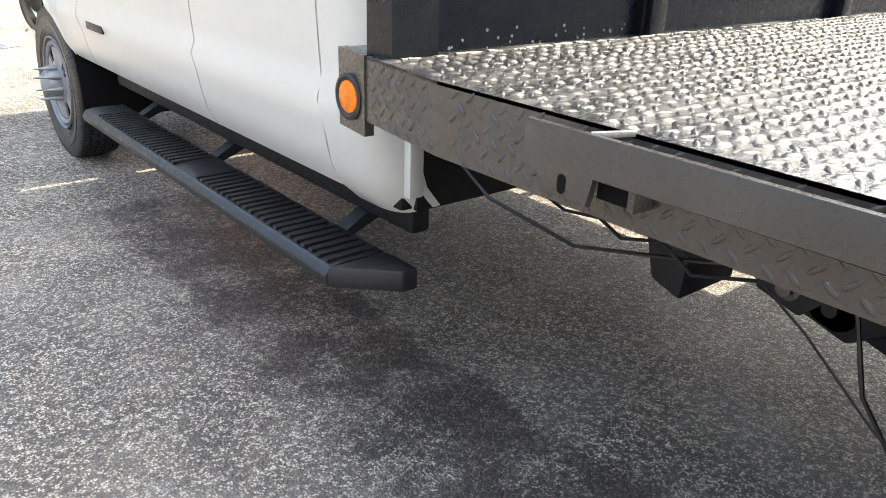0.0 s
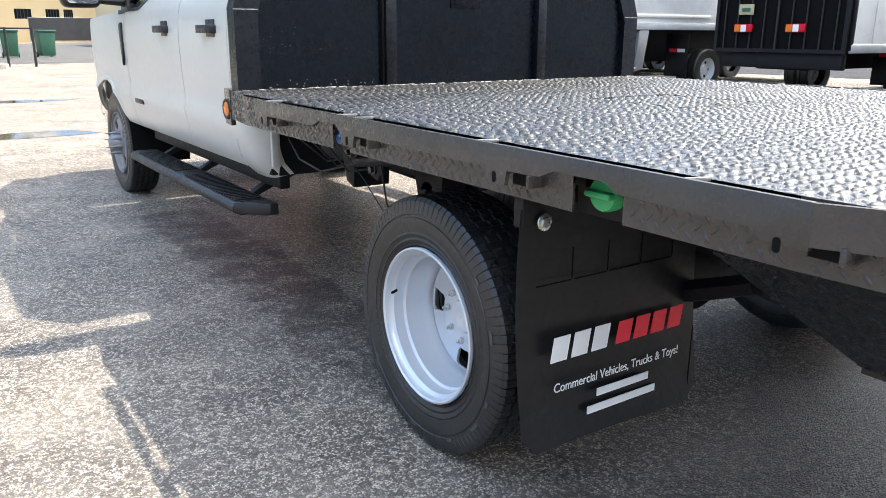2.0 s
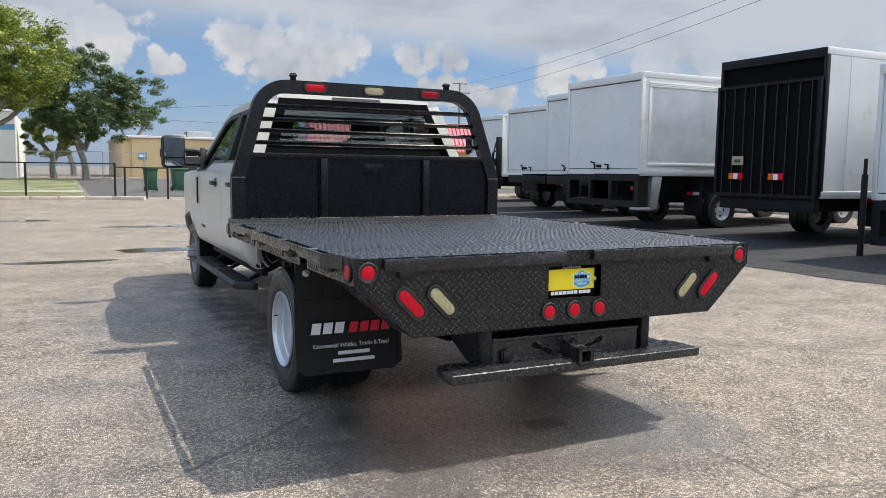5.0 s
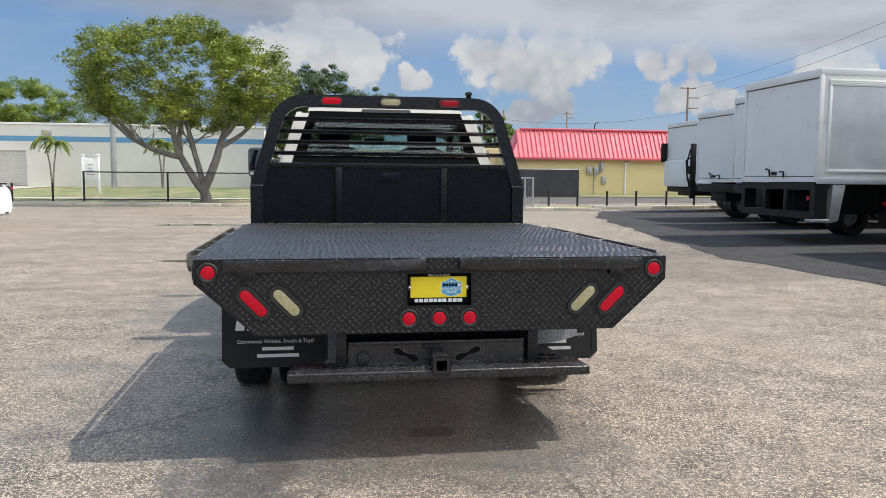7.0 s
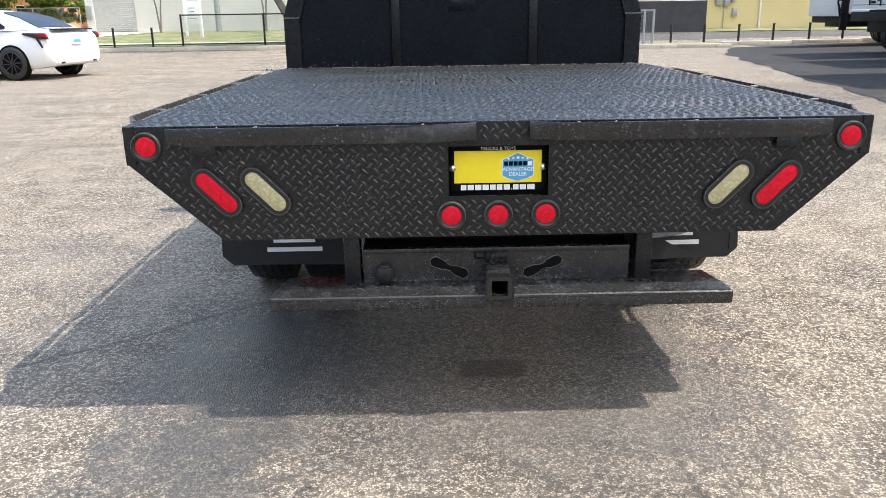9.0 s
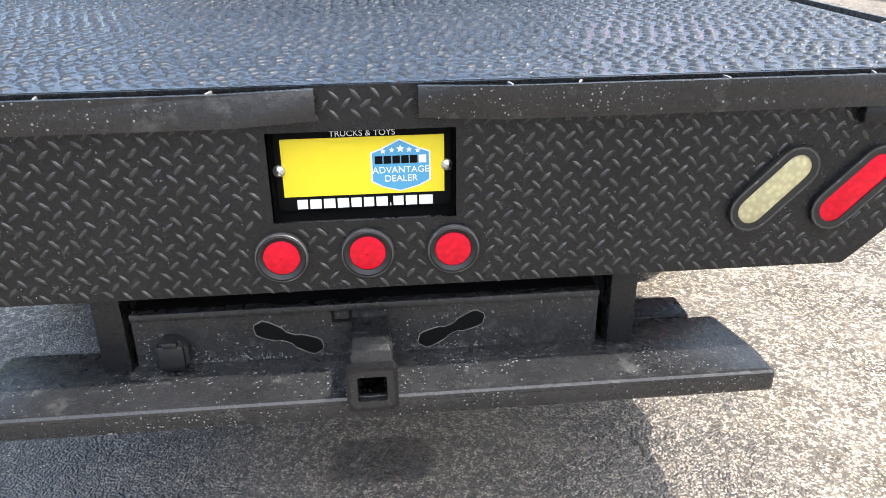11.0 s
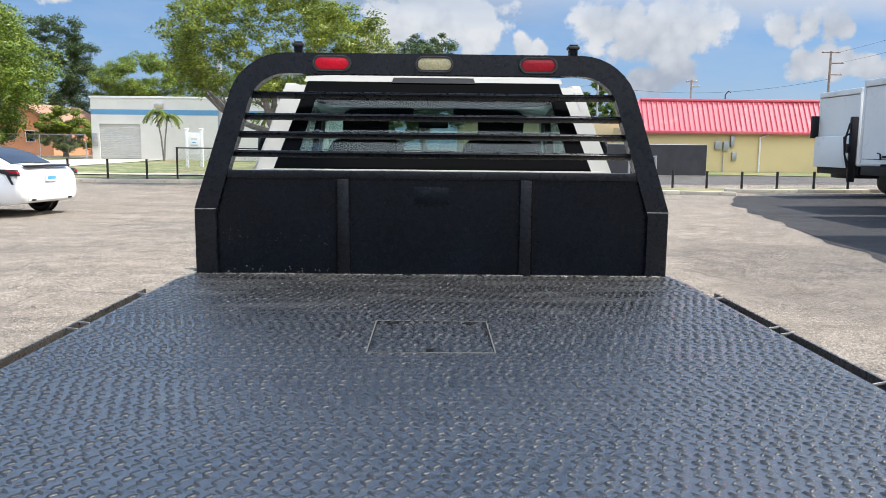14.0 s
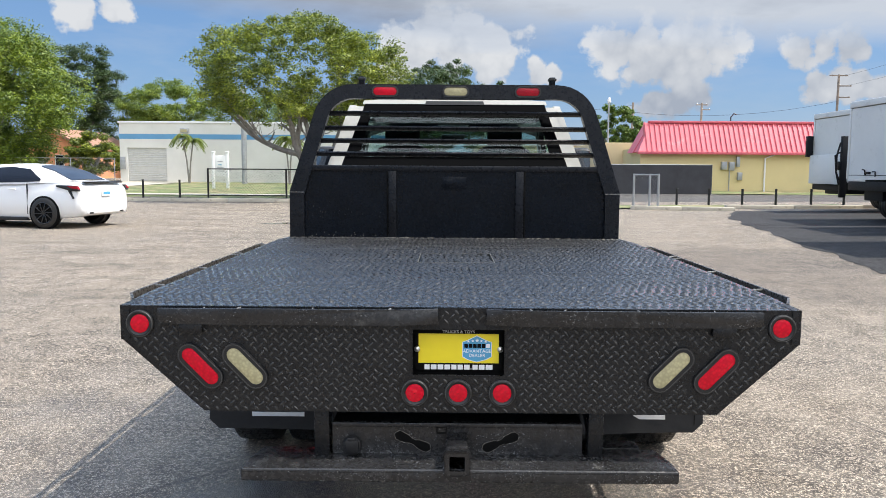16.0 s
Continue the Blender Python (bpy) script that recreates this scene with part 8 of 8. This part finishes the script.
def tree(name, label, x, y, stems, material, seed, crown, clumps=200, per=90, size=0.11, clump=0.8, twigs=3, floor=-0.75):
    """stems: (start, way, length, radius), start a place or (earlier stem, joint); crown: centre offset and radii that hold the leaf clumps."""
    rng = random.Random(seed)
    z = ground_z(x, y)
    t = thing(name, label, "tree", pose(x, y, z))
    wood = bmesh.new()
    c, rad = Vector(crown[0]), crown[1]

    def inside(p):
        q = p - c
        return (q.x / rad[0]) ** 2 + (q.y / rad[1]) ** 2 + (q.z / rad[2]) ** 2

    ends = []
    grown = []
    for first, (start, way, length, r) in enumerate(stems):
        if len(start) == 2:
            start = grown[start[0]][start[1]]
        pts, d = limb(wood, start, way, length, r, r * 0.55, rng, 0.42, 7)
        grown.append(pts)
        for k in range(twigs + 2 if first else 0):
            at_ = pts[rng.randint(3, len(pts) - 1)]
            w2 = (d * 0.5 + Vector((rng.uniform(-1, 1), rng.uniform(-1, 1), rng.uniform(0.0, 0.7)))).normalized()
            p2, d2 = limb(wood, at_, w2, length * rng.uniform(0.24, 0.42), r * 0.4, r * 0.12, rng, 0.5, 6)
            ends += p2[3:]
            for j in range(twigs):
                w3 = (d2 * 0.4 + Vector((rng.uniform(-1, 1), rng.uniform(-1, 1), rng.uniform(-0.2, 0.6)))).normalized()
                p3, _ = limb(wood, p2[rng.randint(2, 6)], w3, length * rng.uniform(0.14, 0.28), r * 0.13, r * 0.04, rng, 0.6, 4)
                ends += p3[1:]
    part("trunk", wood, M_BARK, t, "grey forked trunk and limbs")
    spots, tries = [], 0
    ends = [e for e in ends if inside(e) < 1.05]
    while len(spots) < clumps and tries < clumps * 60:
        tries += 1
        if ends and rng.random() < 0.3:
            e = rng.choice(ends).copy()
        else:
            v = Vector((rng.gauss(0, 1), rng.gauss(0, 1), rng.gauss(0.1, 1))).normalized() * rng.uniform(0.5, 1.0) ** 0.6
            e = c + Vector((v.x * rad[0], v.y * rad[1], v.z * rad[2]))
        lump = noise.noise(e * (2.2 / max(rad[0], 1)) + Vector((seed, 0, 0)))
        if inside(e) < 0.95 + 0.6 * lump and (e.z - c.z) / rad[2] > floor + 0.25 * noise.noise(e * 0.6):
            spots.append((e, clump * rng.uniform(0.55, 1.15)))
    leaf_mass("crown", spots, size, per, material, t, rng)
    return t


tree("tree", "spreading tree with bright yellow-green leaves and a forked grey trunk", -5.3, 30.3,
     [((0, 0, -0.2), (0.02, 0, 1), 1.0, 0.29), ((0, 5), (-0.85, 0.1, 0.8), 3.0, 0.19), ((0, 6), (0.42, -0.1, 1.0), 3.2, 0.20), ((1, 4), (-0.95, 0.1, 0.30), 3.4, 0.13),
      ((1, 5), (0.1, 0.4, 1.0), 2.8, 0.12), ((2, 5), (0.95, -0.2, 0.75), 3.0, 0.12), ((2, 6), (-0.1, -0.3, 1.0), 2.8, 0.12), ((3, 4), (-0.8, -0.3, 0.9), 2.4, 0.11), ((2, 4), (0.9, 0.5, 0.5), 2.6, 0.11), ((0, 6), (-0.1, 0.3, 1.0), 3.4, 0.14)],
     M_LEAF_Y, 4, ((-0.95, 0, 5.0), (4.75, 4.2, 2.85)), clumps=1000, per=110, size=0.054, clump=0.40, floor=-0.58, twigs=4)
for i, (x, y, rx, rz, cz, m, n, lab) in enumerate((
        (-37.6, 60, 8.2, 6.6, 6.4, M_LEAF_B, 38000, "broad green tree behind the lot"),
        (-42.8, 88, 5.6, 7.2, 8.4, M_LEAF_D, 20000, "dark green tree behind the orange house"),
        (-32.0, 86, 5.4, 3.9, 7.2, M_LEAF_B, 15000, "round green tree behind the white building"),
        (-22.0, 90, 7.5, 3.6, 6.5, M_LEAF_G, 8000, "green tree top above the white building"),
        (-12.5, 92, 8.0, 3.8, 6.8, M_LEAF_D, 8000, "dark tree top above the white building"),
        (-1.0, 80, 4.6, 4.6, 8.2, M_LEAF_D, 9000, "tall thin dark tree behind the truck"),
        (4.5, 84, 4.5, 3.4, 7.4, M_LEAF_D, 6000, "low dark tree behind the truck"),
        (-0.6, 58, 3.8, 3.4, 5.4, M_LEAF_D, 9000, "leafy green tree by the warehouse"),
        (14.8, 66, 2.6, 2.2, 4.6, M_LEAF_G, 6000, "small green tree behind the shop"),
        (-38.2, 61, 5.6, 2.6, 2.4, M_LEAF_G, 9000, "low green bush before the orange house"),
        (-31.8, 67, 3.0, 1.9, 2.3, M_LEAF_Y, 6000, "yellowing hedge by the white building"),
        (-2.6, 64, 2.2, 2.4, 3.4, M_PALM, 4000, "drooping dry palm thicket behind the fence"))):
    tree("tree", lab, x, y, [((0, 0, -0.3), (0.05, 0, 1), cz * 0.55, 0.3), ((0, 0, cz * 0.4), (0.6, 0.2, 0.9), rz, 0.2), ((0, 0, cz * 0.4), (-0.6, -0.2, 0.9), rz, 0.2)],
         m, 20 + i, ((0, 0, cz), (rx, rx * 0.8, rz)), clumps=max(50, n // 55), per=190, size=0.115, clump=0.15 * rx + 0.1, twigs=2)


def palm(x, y, stems, seed):
    rng = random.Random(seed)
    t = thing("palm_tree", "slim small palm with drooping fronds before the white wall", "palm", pose(x, y, ground_z(x, y)), "palms")
    for lean, tall in stems:
        top = Vector((lean, 0, tall))
        part("trunk", tube([(0.0, 0, -0.2), (lean * 0.35, 0, tall * 0.5), tuple(top)], [0.08, 0.055, 0.05], 7), M_BARK, t)
        verts, faces = [], []
        for k in range(17):
            a = 2 * math.pi * k / 17 + rng.uniform(-0.2, 0.2)
            rise, L = rng.uniform(0.35, 0.95), rng.uniform(0.75, 1.05)
            out = Vector((math.cos(a), math.sin(a), 0))
            side = Vector((-math.sin(a), math.cos(a), 0))
            for j in range(18):
                f = (j + 1) / 18
                p = top + out * (L * f) + Vector((0, 0, rise * f - 1.25 * f * f))
                for sd in (-1, 1):
                    tip = p + side * sd * 0.26 * (1 - 0.5 * f) + Vector((0, 0, -0.2)) + out * 0.12
                    n = len(verts)
                    verts += [tuple(p - out * 0.05), tuple(p + out * 0.05), tuple(tip)]
                    faces.append((n, n + 1, n + 2))
        soup("fronds", verts, faces, M_PALM, t)


palm(-19.9, 57, [(-0.5, 3.6), (0.35, 3.3)], 1)
palm(-12.2, 57, [(-0.35, 3.5), (0.25, 3.3)], 2)
solid("wall_pole", tube([(-15.4, 56, 0.0), (-15.4, 56, 7.5)], 0.2, 10), M_GALV, "grey concrete pole before the white building", "pole")


# ---- standing water and litter of the lot ----
def puddle(x, y, rx, ry, seed):
    rng_ = Vector((seed * 3.1, 0, 0))
    pts = []
    for k in range(48):
        a = 2 * math.pi * k / 48
        q = 1 + 0.45 * noise.noise(Vector((math.cos(a) * 1.3, math.sin(a) * 1.3, 0)) + rng_) + 0.15 * noise.noise(Vector((math.cos(a) * 4, math.sin(a) * 4, 1)) + rng_)
        pts.append((x + rx * q * math.cos(a), y + ry * q * math.sin(a)))
    z = ground_z(x, y)
    tagged(solid("puddle", prism(pts, "z", z + 0.001, z + 0.004), M_WATER, "shallow puddle reflecting the sky on worn asphalt", "puddle", group="puddles"), kind="stuff")


M_WATER = mat("shallow_water", (0.09, 0.075, 0.06), 0.04, var=0.15, scale=1.5, rvar=0.02)
puddle(-0.95, 9.75, 0.6, 0.3, 1)
puddle(-2.3, 8.6, 0.7, 0.16, 2)
puddle(-3.6, 16.8, 1.2, 0.3, 3)
puddle(-0.6, 14.5, 0.8, 0.25, 4)

# ---- water left by the wash ----
M_WATER = mat("water_bead", (0.16, 0.163, 0.167), 0.08, var=0.1, spec=1.0, rvar=0.03)


def beads(label, count, seed, place, normal, r0, r1):
    """Small domes of water; place(rng) gives a point or None, normal the side that they sit on."""
    rng = random.Random(seed)
    n_ = Vector(normal)
    ex = n_.orthogonal().normalized()
    ey = n_.cross(ex)
    verts, faces = [], []
    while count:
        p = place(rng)
        if p is None:
            continue
        count -= 1
        p, r = Vector(p), r0 + (r1 - r0) * rng.random() ** 3
        n = len(verts)
        turn_ = rng.random()
        for k in range(5):
            a = 2 * math.pi * (k / 5 + turn_)
            verts.append(tuple(p + (ex * math.cos(a) + ey * math.sin(a)) * r * rng.uniform(0.8, 1.2)))
        verts.append(tuple(p + n_ * r * 0.6))
        faces += [(n + k, n + (k + 1) % 5, n + 5) for k in range(5)]
    ob = soup("water_beads", verts, faces, M_WATER, None, label, "stuff", True)
    return tagged(ob, category="water")


def clustered(rng, x0, x1, z0, z1, low=1.0):
    x = rng.uniform(x0, x1)
    z = z0 + (z1 - z0) * rng.random() ** low
    return None if noise.noise((x * 6, z * 6, 1.7)) < rng.uniform(-0.6, 0.45) else (x, z)


def bumper_top(rng):
    q = clustered(rng, -0.7, 0.7, -0.09, 0.03)
    return q and (q[0], q[1], 0.418)


def bumper_face(rng):
    q = clustered(rng, -0.69, 0.7, 0.378, 0.412)
    return q and (q[0], -0.1052, q[1])


def hitch_face(rng):
    q = clustered(rng, -0.44, 0.43, 0.42, 0.52, 2.0)
    return q and (q[0], 0.045, q[1])


def tail_face(rng):
    q = clustered(rng, -1.08, 1.08, 0.59, 0.89)
    if not q or abs(q[0]) > 1.12 - (0.9 - q[1]) * 1.0 or (abs(q[0]) < 0.2 and q[1] > 0.60):
        return None
    return q[0], 0.0, q[1]


def tail_rail(rng):
    q = clustered(rng, -1.0, 1.0, 0.899, 0.945)
    return q and abs(q[0]) > 0.1 and (q[0], -0.026, q[1]) or None


def deck_top(rng):
    x, y = rng.uniform(-1.12, 1.12), rng.uniform(0.03, 2.68)
    return None if noise.noise((x * 3, y * 3, 4.1)) < rng.uniform(-0.2, 0.5) else (x, y, DECK)


def tread_top(rng):
    a = radians(rng.uniform(40, 178))
    return -1.01 + rng.uniform(-0.095, 0.095), 1.42 + 0.386 * math.cos(a), 0.372 + 0.386 * math.sin(a)


beads("tiny beads of water on the step bumper", 1500, 1, bumper_top, (0, 0, 1), 0.0006, 0.0024)
beads("tiny beads of water on the bumper's face", 450, 2, bumper_face, (0, -1, 0), 0.0006, 0.0022)
beads("tiny beads of water on the hitch plate", 800, 3, hitch_face, (0, -1, 0), 0.0007, 0.0024)
beads("tiny beads of water on the tail panel", 1000, 4, tail_face, (0, -1, 0), 0.0005, 0.0016)
beads("tiny beads of water on the tail's rub rail", 350, 5, tail_rail, (0, -1, 0), 0.0008, 0.0024)
beads("tiny beads of water on the tread plate deck", 900, 6, deck_top, (0, 0, 1), 0.0005, 0.0013)
beads("tiny beads of water on the wet tyre", 1300, 7, tread_top, (-0.3, -0.3, 0.9), 0.0006, 0.0018)
